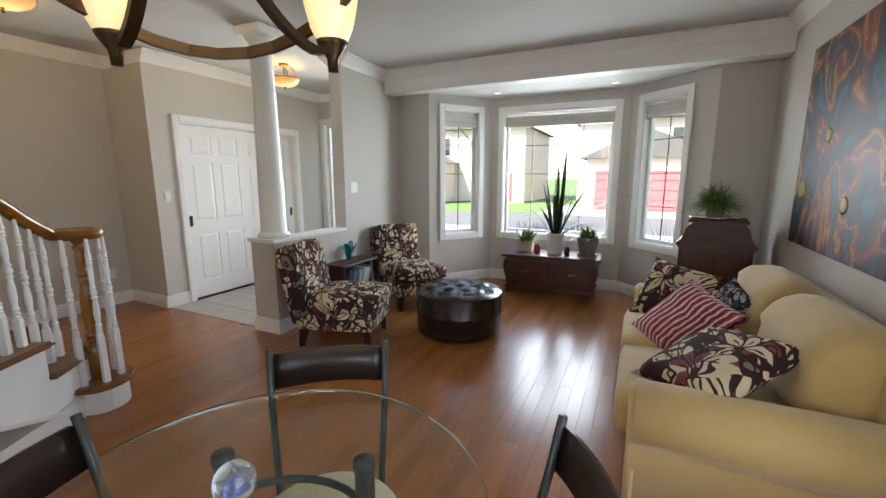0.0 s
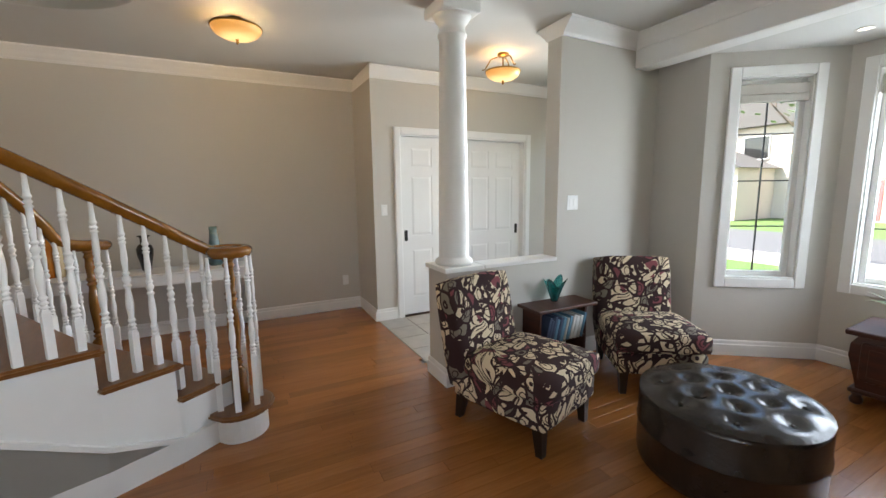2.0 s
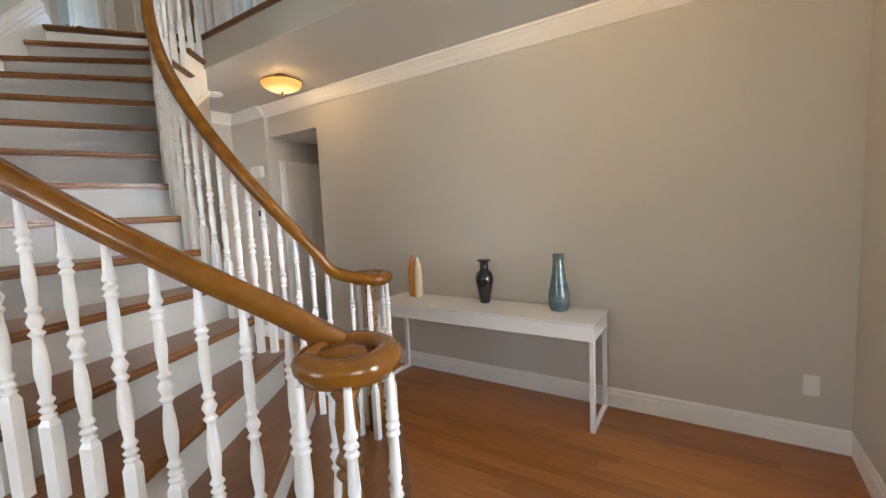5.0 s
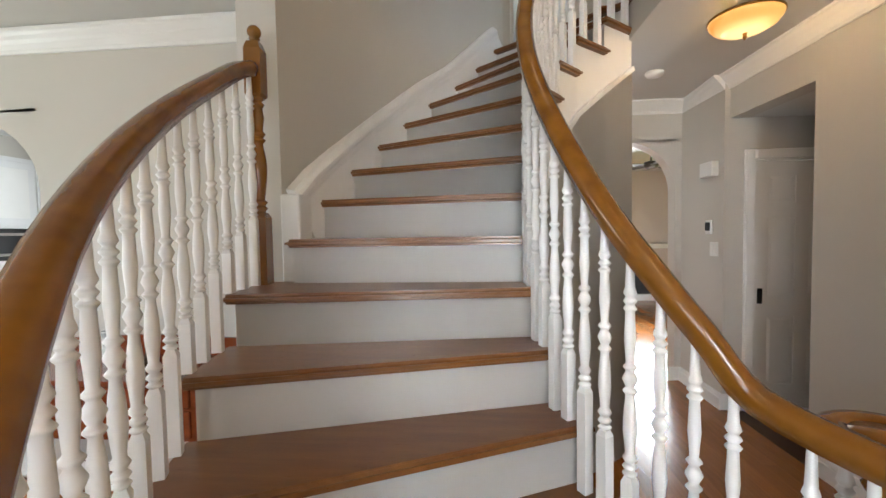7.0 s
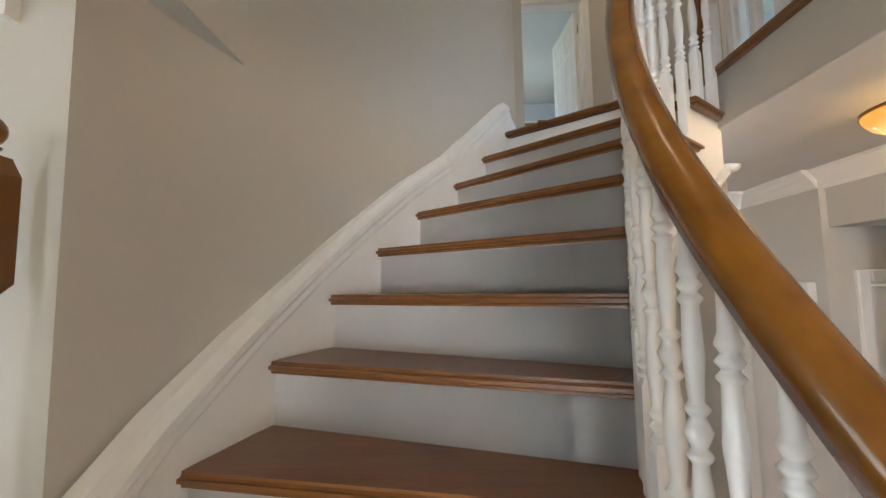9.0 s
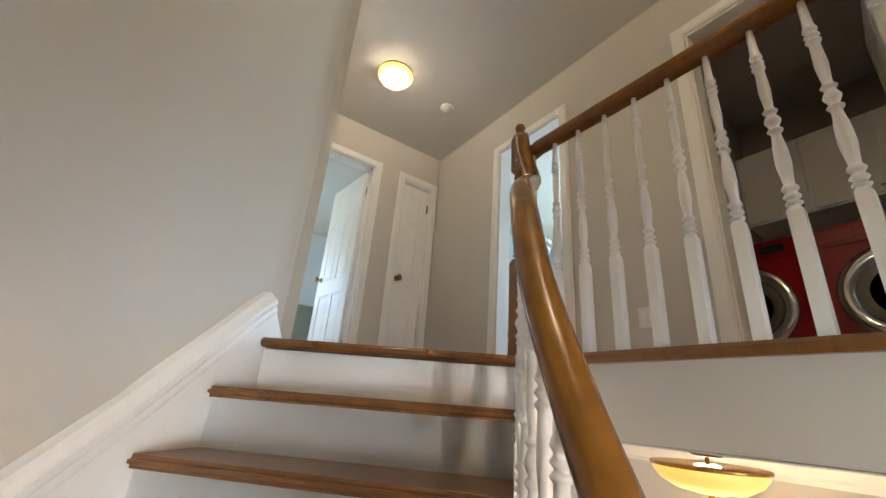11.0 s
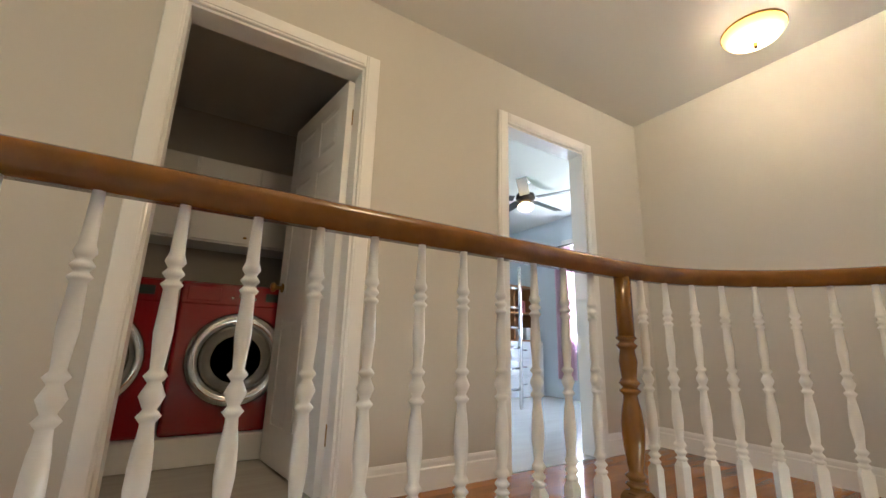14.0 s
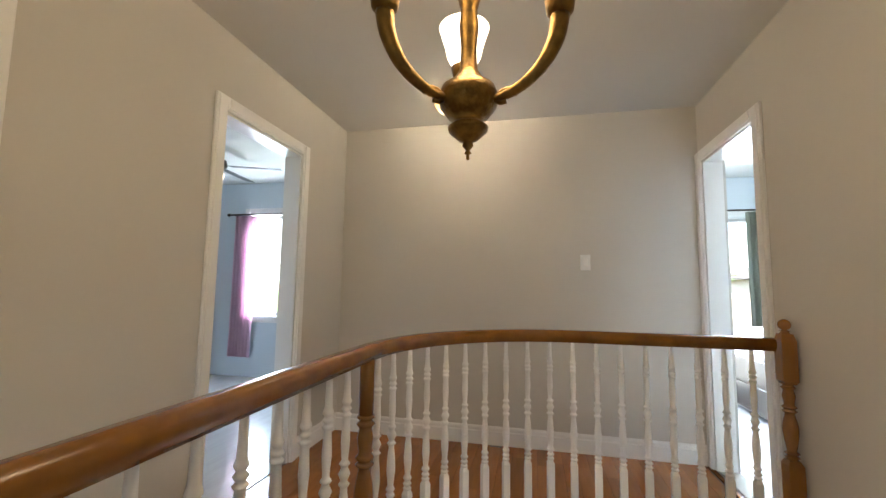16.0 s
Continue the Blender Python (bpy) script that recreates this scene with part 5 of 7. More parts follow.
for i in range(9):
    k = i / 8
    ring = []
    for j in range(32):
        a = 2 * math.pi * j / 32
        wv = math.sin(a * 4) * k ** 2
        r = 0.028 + 0.055 * k ** 1.2 + 0.022 * wv * k
        ring.append(bm.verts.new((r * math.cos(a), r * math.sin(a), 0.16 * k + 0.035 * wv)))
    rings.append(ring)
for a, b in zip(rings, rings[1:]):
    for j in range(32):
        bm.faces.new((a[j], a[(j + 1) % 32], b[(j + 1) % 32], b[j]))
bm.faces.new(rings[0][::-1])
bmesh.ops.solidify(bm, geom=bm.faces[:], thickness=0.006)
part("bowl", bm, M_TEAL, t, "", True)


# ---- column on the half wall ----
t = thing("column", "white tapered round column on a square pedestal", "column", pose(-2.085, 3.90, 0), kind="structure")
part("pedestal", bm_box(-0.145, 0.145, -0.14, 0.14, 0, 0.83, 0.004), M_WALL, t)
part("pedestal_base", sweep([V(-0.145, 0.14, 0), V(-0.145, -0.14, 0), V(0.145, -0.14, 0), V(0.145, 0.14, 0)], [(s, u) for s, u in BASE]), M_TRIM, t)
part("cap_slab", bm_box(-0.165, 0.165, -0.16, 0.16, 0.83, 0.865, 0.006, 2), M_TRIM, t)
part("shaft", lathe([(0.135, 0.865), (0.14, 0.88), (0.135, 0.90), (0.115, 0.912), (0.11, 0.93), (0.108, 1.2), (0.088, 2.42), (0.10, 2.43), (0.10, 2.445), (0.088, 2.455), (0.088, 2.50), (0.115, 2.53), (0.13, 2.56)], 32), M_TRIM, t, "", True)
part("capital", bm_box(-0.145, 0.145, -0.145, 0.145, 2.56, 2.634, 0.012, 2), M_TRIM, t)
t = thing("trim_half_wall_cap", "white cap along the half wall", "trim", kind="structure")
part("cap", bm_box(-2.105, -1.92, 4.065, 4.745, 0.836, 0.865, 0.005), M_TRIM, t)


# ---- bay windows ----
def window(name, m, w, h, cols, rows, label, blind=0.30, depth=0.16):
    """A white framed window in its opening w by h; local x along the wall, the room towards -y."""
    t = thing(name, label, "window", m, kind="structure")
    cw = 0.075
    for a, b, c, d in ((-cw, 0, -cw, h + cw), (w, w + cw, -cw, h + cw), (0, w, h, h + cw), (0, w, -cw, 0)):
        part("casing", bm_box(a, b, -0.02, -0.001, c, d, 0.005), M_TRIM, t)
    for a, b, c, d in ((0, 0.01, 0, h), (w - 0.01, w, 0, h), (0.01, w - 0.01, h - 0.01, h), (0.01, w - 0.01, 0, 0.01)):
        part("jamb", bm_box(a, b, 0, depth, c, d), M_TRIM, t)
    f = 0.04
    for a, b, c, d in ((0.01, 0.01 + f, 0.01, h - 0.01), (w - 0.01 - f, w - 0.01, 0.01, h - 0.01), (0.01 + f, w - 0.01 - f, h - 0.01 - f, h - 0.01), (0.01 + f, w - 0.01 - f, 0.01, 0.01 + f)):
        part("sash", bm_box(a, b, 0.07, 0.11, c, d, 0.004), M_TRIM, t)
    g = part("pane", bm_box(0.05, w - 0.05, 0.088, 0.092, 0.05, h - 0.05), M_GLASS, t)
    g.visible_shadow = False
    for i in range(1, cols):
        x = 0.05 + (w - 0.1) * i / cols
        part("muntin", bm_box(x - 0.005, x + 0.005, 0.094, 0.104, 0.05, h - 0.05), M_GRID, t)
    for i in range(1, rows):
        z = 0.05 + (h - 0.1) * i / rows
        part("muntin", bm_box(0.05, w - 0.05, 0.0945, 0.1035, z - 0.005, z + 0.005), M_GRID, t)
    if blind:
        bl = part("blind", bm_box(0.015, w - 0.015, 0.02, 0.05, h - blind * 0.42, h - 0.05, 0.004), M_SLAT, t, "raised grey fabric blind")
        part("blind_fold", bm_box(0.015, w - 0.015, 0.012, 0.058, h - blind * 0.62, h - blind * 0.42, 0.01, 2), M_SLAT, bl)
    return t


M_GRID = material("dark_window_grid", (0.10, 0.10, 0.10), 0.5)


def along(a, b, u, z):
    d = Vector((*b, 0)) - Vector((*a, 0))
    p = Vector((*a, 0)) + d.normalized() * u
    return pose(p.x, p.y, z, 0, 0, math.degrees(math.atan2(d.y, d.x)))


window("window_1", along(LA, LB, 0.22, 0.66), 0.51, 1.57, 2, 4, "narrow white casement window with a grid")
window("window_2", along(LB, RA, 0.16, 0.66), 1.36, 1.57, 4, 4, "wide white picture window with a grid")
window("window_3", along(RA, RB, 0.215, 0.66), 0.54, 1.57, 2, 4, "narrow white casement window with a grid")
window("window_4", pose(-3.56, 6.3, 0.12), 0.36, 2.08, 2, 5, "narrow sidelight window beside the front door", 0)
# window_9 is out of view, assumed from the bluish light on the stair's side
window("window_9", pose(1.94, 2.0, 0.75, 0, 0, -90), 1.4, 1.4, 2, 2, "assumed white dining room window, out of view", 0, 0.14)
for x in (-0.76, 0.58):
    t = thing("recessed_downlight", "small recessed downlight in the bay ceiling", "ceiling lamp", pose(x, 6.27, 2.42))
    part("ring", lathe([(0.032, -0.002), (0.034, -0.005), (0.05, -0.004), (0.05, 0.0)], 20, cap=False), M_TRIM, t, "", True)
    part("bulb", lathe([(0, -0.003), (0.032, -0.002)], 16), M_POT, t)


# ---- ceiling lamps ----
def bowl_lamp(name, label, x, y, zc, drop, r, hang=False):
    t = thing(name, label, "ceiling lamp", pose(x, y, zc), "warm glass ceiling lamps")
    part("canopy", lathe([(r * 0.32, 0), (r * 0.34, -0.012), (r * 0.26, -0.028), (0.02, -0.03)], 28), M_BRASS, t, "", True)
    z = -drop
    prof = [(r * 0.98, z + 0.085), (r, z + 0.078), (r * 0.97, z + 0.06), (r * 0.85, z + 0.035), (r * 0.6, z + 0.012), (r * 0.25, z + 0.001), (0, z)]
    g = part("bowl", lathe(prof, 36, cap=False), M_AMBER if zc < 4 else M_AMBERUP, t, "glowing glass bowl", True)
    g.visible_shadow = False
    part("rim", lathe([(r * 0.99, z + 0.088), (r * 1.03, z + 0.086), (r * 1.03, z + 0.076), (r * 0.99, z + 0.076)], 36), M_BRASS, t, "", True)
    part("stem", lathe([(0.007, -0.03), (0.007, z + 0.01)], 8), M_BRASS, t)
    part("finial", lathe([(0.012, z), (0.008, z - 0.012), (0.012, z - 0.02), (0.004, z - 0.034), (0, z - 0.038)], 12), M_BRASS, t, "", True)
    if hang:
        for a in range(0, 360, 120):
            c, s = math.cos(radians(a)), math.sin(radians(a))
            part("arm", sweep([V(0.05 * c, 0.05 * s, -0.03), V(r * 0.7 * c, r * 0.7 * s, -0.05), V(r * 1.05 * c, r * 1.05 * s, z + 0.1), V(r * 1.2 * c, r * 1.2 * s, z + 0.1)], round_section(0.006, 6)), M_BRASS, t, "", True)
    return t


bowl_lamp("flush_lamp", "amber glass bowl lamp on the hall ceiling", -2.94, 2.60, CEIL - 0.006, 0.14, 0.17)
bowl_lamp("flush_lamp", "amber glass bowl lamp on the hall ceiling", -3.77, 0.01, CEIL - 0.006, 0.14, 0.17)
bowl_lamp("semi_flush_lamp", "amber glass bowl lamp hung on three brass arms", -2.76, 4.80, CEIL, 0.24, 0.16, True)
bowl_lamp("flush_lamp", "bright glass bowl lamp on the upper hall ceiling", -3.22, -1.80, CEIL2, 0.14, 0.15)
bowl_lamp("flush_lamp", "bright glass bowl lamp on the upper hall ceiling", -3.25, 2.63, CEIL2, 0.14, 0.15)


def smoke_alarm(x, y, z):
    t = thing("smoke_alarm", "white round smoke alarm on the ceiling", "smoke alarm", pose(x, y, z))
    part("case", lathe([(0.065, 0), (0.065, -0.012), (0.055, -0.03), (0.02, -0.036), (0, -0.036)], 24), M_PLATE, t, "", True)


smoke_alarm(-3.68, -0.88, CEIL - 0.006)
smoke_alarm(-3.83, -1.9, CEIL2)


def switch_plate(name, label, m, w, h, rockers, category="light switch"):
    t = thing(name, label, category, m)
    part("plate", bm_box(-w / 2, w / 2, -0.007, 0.0, -h / 2, h / 2, 0.003), M_PLATE, t)
    for i in range(rockers):
        x = (i - (rockers - 1) / 2) * 0.045
        part("rocker", bm_box(x - 0.016, x + 0.016, -0.012, -0.006, -0.03, 0.03, 0.002), M_TRIM, t)


switch_plate("light_switch", "white double light switch on the living room wall", pose(-1.937, 4.90, 1.29, 0, 0, 90), 0.115, 0.115, 2)
switch_plate("wall_outlet", "white wall outlet above the baseboard", pose(XW, 3.62, 0.35, 0, 0, 90), 0.07, 0.115, 1, "outlet")
switch_plate("light_switch", "white double light switch by the laundry", pose(XW, -0.42, UP + 0.35, 0, 0, 90), 0.115, 0.115, 2)
switch_plate("light_switch", "white light switch on the upper hall wall", pose(-2.37, 3.12, 4.22, 0, 0, 0), 0.07, 0.115, 1)
switch_plate("light_switch", "white light switch beside the thermostat", pose(-4.26, -1.12, 1.28, 0, 0, 90), 0.115, 0.115, 2)
switch_plate("light_switch", "white light switch on the jog wall", pose(-3.62, 3.90, 1.2, 0, 0, 90), 0.07, 0.115, 1)
t = thing("thermostat", "small oval thermostat with dark screen", "thermostat", pose(-4.26, -1.18, 1.46, 0, 0, 90))
part("case", bm_box(-0.045, 0.045, -0.02, 0, -0.06, 0.06, 0.015, 3), M_PLATE, t)
part("screen", bm_box(-0.03, 0.03, -0.024, -0.019, -0.03, 0.04, 0.008, 2), M_BLACK, t)
t = thing("door_chime", "white door chime box on the hall wall", "door chime", pose(-4.26, -1.16, 1.93, 0, 0, 90))
part("case", bm_box(-0.09, 0.09, -0.055, 0, -0.06, 0.06, 0.006, 2), M_PLATE, t)


# ---- console table and vases ----
t = thing("console_table", "long narrow white lacquered console table", "table", pose(0, 0, 0))
cx0, cx1, cy0, cy1, cz = -4.27, -3.872, 0.838, 2.575, 0.684
part("tabletop", bm_box(cx0, cx1, cy0, cy1, cz - 0.012, cz, 0.002), M_WHITE, t)
part("apron", bm_box(cx0 + 0.01, cx1 - 0.004, cy0 + 0.004, cy1 - 0.004, cz - 0.11, cz - 0.016), M_WHITE, t)
for y in (cy0 + 0.003, cy1 - 0.033):
    for x in (cx0 + 0.005, cx1 - 0.035):
        part("leg", bm_box(x, x + 0.03, y, y + 0.03, 0, cz - 0.112, 0.002), M_WHITE, t)
    part("foot_rail", bm_box(cx0 + 0.036, cx1 - 0.036, y + 0.002, y + 0.028, 0.001, 0.028, 0.002), M_WHITE, t)
M_ORANGE = material("orange_glass", (0.55, 0.13, 0.012), 0.12, second=(0.68, 0.30, 0.05), scale=9, coat=0.5)
M_CREAMG = material("cream_glass", (0.72, 0.62, 0.42), 0.15, second=(0.66, 0.50, 0.28), scale=8, coat=0.5)
M_BLACKV = material("black_glazed_vase", (0.012, 0.011, 0.016), 0.1, second=(0.004, 0.004, 0.005), scale=8, coat=0.6)
M_SWIRL = material("blue_green_swirled_glass", (0.03, 0.09, 0.12), 0.14, second=(0.14, 0.20, 0.18), scale=5, detail=5, stretch=(1, 1, 4), coat=0.6, mix=0.6)
t = thing("glass_bottle", "orange and cream glass bottle vase on the console", "vase", pose(-4.15, 1.06, cz, 0, 0, 78))
for dx, mt, nm in ((-0.032, M_ORANGE, "orange_half"), (0.032, M_CREAMG, "cream_half")):
    bm = lathe([(0.040, 0), (0.047, 0.012), (0.047, 0.10), (0.046, 0.20), (0.040, 0.26), (0.026, 0.30), (0.016, 0.315), (0.016, 0.335 if dx > 0 else 0.352), (0, 0.335 if dx > 0 else 0.352)], 24, soft=True)
    bm.transform(Matrix.Diagonal((0.72, 0.8, 1, 1)))
    bm.transform(pose(dx, 0, 0))
    part(nm, bm, mt, t, "", True)
t = thing("vase", "black glazed vase with a pale flash on the console", "vase", pose(-4.16, 1.71, cz))
part("body", lathe([(0.035, 0), (0.04, 0.007), (0.046, 0.06), (0.066, 0.15), (0.069, 0.20), (0.056, 0.235), (0.033, 0.255), (0.032, 0.295), (0.038, 0.318), (0.056, 0.322), (0.054, 0.329), (0.032, 0.318)], 32, cap=False), M_BLACKV, t, "", True)
part("foot_disc", lathe([(0, 0), (0.035, 0.0), (0.035, 0.003), (0, 0.003)], 20), M_BLACKV, t)
t = thing("vase", "tall blue and green swirled glass vase", "vase", pose(-4.14, 2.285, cz))
part("body", lathe([(0.052, 0), (0.064, 0.009), (0.072, 0.055), (0.070, 0.115), (0.055, 0.19), (0.042, 0.275), (0.036, 0.34), (0.039, 0.386), (0.035, 0.383), (0.032, 0.34)], 32, cap=False), M_SWIRL, t, "", True)
part("foot_disc", lathe([(0, 0), (0.05, 0.0), (0.05, 0.003), (0, 0.003)], 20), M_SWIRL, t)

# ---- dining table, chairs and chandelier ----
TX, TY = 0.256, 1.71
M_TABLEGLASS = clear_glass("table_glass", (0.93, 0.96, 0.94), 0.0, 0.35)
M_GLASSEDGE = solid_glass("green_glass_edge", (0.35, 0.55, 0.45))
M_SEATPAD = material("cream_seat_fabric", (0.60, 0.53, 0.36), 0.8, bump=0.2, bump_scale=200)
M_ESPRESSO = material("espresso_wood", (0.018, 0.010, 0.007), 0.35, second=(0.012, 0.007, 0.005))
t = thing("dining_table", "round glass table on a dark metal base", "table", pose(TX, TY, 0))
top = part("tabletop", lathe([(0, 0.735), (0.47, 0.735), (0.472, 0.741), (0.47, 0.747), (0, 0.747)], 72), M_TABLEGLASS, t, "clear round glass top")
part("glass_rim", lathe([(0.473, 0.736), (0.475, 0.741), (0.473, 0.746)], 72, cap=False), M_GLASSEDGE, t)
for a in (67, 157, 247, 337):
    c, s = math.cos(radians(a)), math.sin(radians(a))
    part("leg", lathe([(0.028, 0), (0.026, 0.02), (0.024, 0.70), (0.028, 0.715), (0.026, 0.732), (0, 0.734)], 16, at=(0.25 * c, 0.25 * s, 0)), M_STEEL, t, "", True)
for a in (67, 157):
    c, s = math.cos(radians(a)), math.sin(radians(a))
    pts6 = [V(0.25 * c * u, 0.25 * s * u, 0.60 - 0.12 * (1 - u * u) + (0.012 if a == 157 else 0)) for u in (-0.95, -0.7, -0.4, 0, 0.4, 0.7, 0.95)]
    part("stretcher", sweep(pts6, round_section(0.011, 8)), M_STEEL, t, "", True)
ring = [V(0.24 * math.cos(radians(a)), 0.24 * math.sin(radians(a)), 0.62) for a in range(0, 360, 12)]
part("ring", sweep(ring, round_section(0.010, 8), closed=True), M_STEEL, t, "", True)


def dining_chair(m, label):
    """A dark metal chair with a curved wooden back panel and a round pale seat; it faces +x."""
    t = thing("dining_chair", label, "chair", m, "chairs round the glass table")
    part("seat", lathe([(0, 0.425), (0.19, 0.425), (0.205, 0.44), (0.205, 0.46), (0.18, 0.475), (0, 0.48)], 32), M_SEATPAD, t, "round cream seat pad", True)
    part("seat_ring", lathe([(0.20, 0.41), (0.212, 0.415), (0.212, 0.43), (0.20, 0.432)], 32), M_STEEL, t, "", True)
    bm = bmesh.new()
    rows = []
    for i in range(9):
        y = -0.17 + 0.34 * i / 8
        x = -0.245 - 0.03 * (1 - (y / 0.17) ** 2)
        rows.append([bm.verts.new(p) for p in ((x - 0.006, y, 0.74), (x - 0.018, y, 0.74), (x - 0.034, y, 0.85), (x - 0.022, y, 0.85))])
    for a, b in zip(rows, rows[1:]):
        for k in range(4):
            bm.faces.new((a[k], a[(k + 1) % 4], b[(k + 1) % 4], b[k]))
    bm.faces.new(rows[0][::-1])
    bm.faces.new(rows[-1])
    part("backrest", bm, M_ESPRESSO, t, "curved dark wooden back panel", True)
    for s in (-1, 1):
        part("back_post", sweep([V(-0.19, s * 0.15, 0), V(-0.17, s * 0.155, 0.43), V(-0.235, s * 0.175, 0.70), V(-0.268, s * 0.18, 0.87)], round_section(0.011, 8)), M_STEEL, t, "", True)
        part("front_leg", sweep([V(0.18, s * 0.15, 0), V(0.14, s * 0.14, 0.42)], round_section(0.011, 8)), M_STEEL, t, "", True)
        part("stretcher", sweep([V(-0.18, s * 0.152, 0.2), V(0.16, s * 0.145, 0.2)], round_section(0.007, 6)), M_STEEL, t, "", True)
    return t


dining_chair(pose(0.195, 1.97, 0, 0, 0, -54), "dark metal dining chair with pale round seat")
dining_chair(pose(0.108, 1.60, 0, 0, 0, 28), "dark metal dining chair with pale round seat")
dining_chair(pose(0.62, 1.83, 0, 0, 0, -155), "dark metal dining chair with pale round seat")
t = thing("glass_ball", "clear glass paperweight with a blue core on the table", "ornament", pose(0.203, 1.71, 0.748))
part("ball", lathe([(0, 0.0), (0.02, 0.003)] + [(0.042 * math.cos(radians(a)), 0.042 + 0.042 * math.sin(radians(a))) for a in range(-65, 90, 12)] + [(0, 0.084)], 24), M_CLEAR, t, "", True)
part("core", lathe([(0, 0.02), (0.018, 0.028), (0.014, 0.042), (0.006, 0.05), (0, 0.054)], 14), M_BLUEGLASS, t, "blue glass core", True)

M_BRONZE = material("bronze_metal", (0.085, 0.05, 0.022), 0.38, 0.8, second=(0.05, 0.03, 0.014), scale=15)
M_GOLDSHADE = glowing("cream_glass_shade", (1.0, 0.74, 0.36), 0.14, (0.85, 0.72, 0.45))
t = thing("dining_chandelier", "bronze chandelier with three glowing cream glass shades", "chandelier", pose(0.12, 1.75, 1.665))
for a in (170, 75, 290):
    c, s = math.cos(radians(a)), math.sin(radians(a))
    arm = [V(r * c, r * s, z) for r, z in ((0.0, 0.42), (0.05, 0.30), (0.12, 0.16), (0.20, 0.07), (0.28, 0.03), (0.33, 0.05))]
    part("arm", sweep(smooth_line(arm, 4), [(-0.013, -0.008), (0.013, -0.008), (0.013, 0.008), (-0.013, 0.008)]), M_BRONZE, t)
    cup = part("cup", lathe([(0.012, -0.01), (0.014, 0.02), (0.034, 0.05), (0.038, 0.06), (0.03, 0.062)], 18, at=(0.33 * c, 0.33 * s, 0)), M_BRONZE, t, "", True)
    part("shade", lathe([(0.036, 0.06), (0.05, 0.09), (0.062, 0.14), (0.072, 0.21), (0.069, 0.21), (0.059, 0.14), (0.046, 0.09), (0.03, 0.064)], 24, at=(0.33 * c, 0.33 * s, 0), cap=False), M_GOLDSHADE, cup, "glowing cream glass shade", True).visible_shadow = False
    part("bulb", lathe([(0, 0.08), (0.016, 0.09), (0.026, 0.13), (0.018, 0.16), (0, 0.17)], 12, at=(0.33 * c, 0.33 * s, 0)), M_AMBERHOT, cup, "", True)
hoop = [V(0.33 * math.cos(radians(a)), 0.33 * math.sin(radians(a)), 0.10 + 0.05 * math.sin(radians(2 * a))) for a in range(0, 360, 12)]
part("hoop", sweep(hoop, [(-0.008, -0.013), (0.008, -0.013), (0.008, 0.013), (-0.008, 0.013)], closed=True), M_BRONZE, t)
part("stem", lathe([(0.014, 0.40), (0.014, 0.95), (0.05, 1.0), (0.06, 1.036)], 14), M_BRONZE, t, "", True)

# ---- stairwell chandelier ----
M_ANTIQUE = material("antique_gold_metal", (0.30, 0.17, 0.04), 0.35, 0.9, second=(0.09, 0.05, 0.015), scale=40, bump=0.4, bump_scale=120)
t = thing("stair_chandelier", "antique gold chandelier with white tulip shades", "chandelier", pose(-2.875, 0.825, 4.29))
part("body", lathe([(0, 0), (0.004, 0.004), (0.003, 0.012), (0.008, 0.016), (0.004, 0.022), (0.012, 0.032), (0.010, 0.040), (0.022, 0.046), (0.042, 0.064), (0.044, 0.072), (0.034, 0.080), (0.030, 0.088), (0.045, 0.096),
                    (0.062, 0.118), (0.066, 0.140), (0.058, 0.160), (0.036, 0.172), (0.030, 0.185), (0.020, 0.20), (0.017, 0.25), (0.022, 0.30), (0.018, 0.34), (0.026, 0.37), (0.012, 0.40), (0.010, 0.98), (0.05, 1.02), (0.06, 1.07)], 24), M_ANTIQUE, t, "", True)
for a in (103, 343, 223):
    c, s = math.cos(radians(a)), math.sin(radians(a))
    arm = [V(r * c, r * s, z) for r, z in ((0.055, 0.125), (0.09, 0.128), (0.13, 0.145), (0.165, 0.175), (0.19, 0.22), (0.198, 0.265))]
    part("arm", sweep(smooth_line(arm, 4), round_section(0.016, 10), scale=[0.5 + 0.7 * i / 20 for i in range(21)]), M_ANTIQUE, t, "", True)
    curl = [V((0.085 + 0.022 * math.cos(k)) * c, (0.085 + 0.022 * math.cos(k)) * s, 0.122 + 0.02 * math.sin(k) * (1 - k / 9)) for k in [i * 0.6 for i in range(9)]]
    part("scroll", sweep(curl, round_section(0.0055, 8)), M_ANTIQUE, t, "", True)
    cup = part("cup", lathe([(0.018, 0.262), (0.026, 0.27), (0.03, 0.30), (0.034, 0.318), (0.028, 0.32)], 18, at=(0.198 * c, 0.198 * s, 0)), M_ANTIQUE, t, "", True)
    part("shade", lathe([(0.028, 0.318), (0.044, 0.345), (0.052, 0.38), (0.068, 0.43), (0.065, 0.43), (0.049, 0.38), (0.041, 0.345), (0.024, 0.32)], 24, at=(0.198 * c, 0.198 * s, 0), cap=False), M_SHADE, cup, "glowing white tulip glass shade", True).visible_shadow = False
lamp_light("chandelier_light", -2.875, 0.825, 4.78, 2.0, 0.12, (1, 0.76, 0.46))
lamp_light("dining_chandelier_light", 0.12, 1.75, 1.95, 1.0, 0.12, (1, 0.76, 0.46))


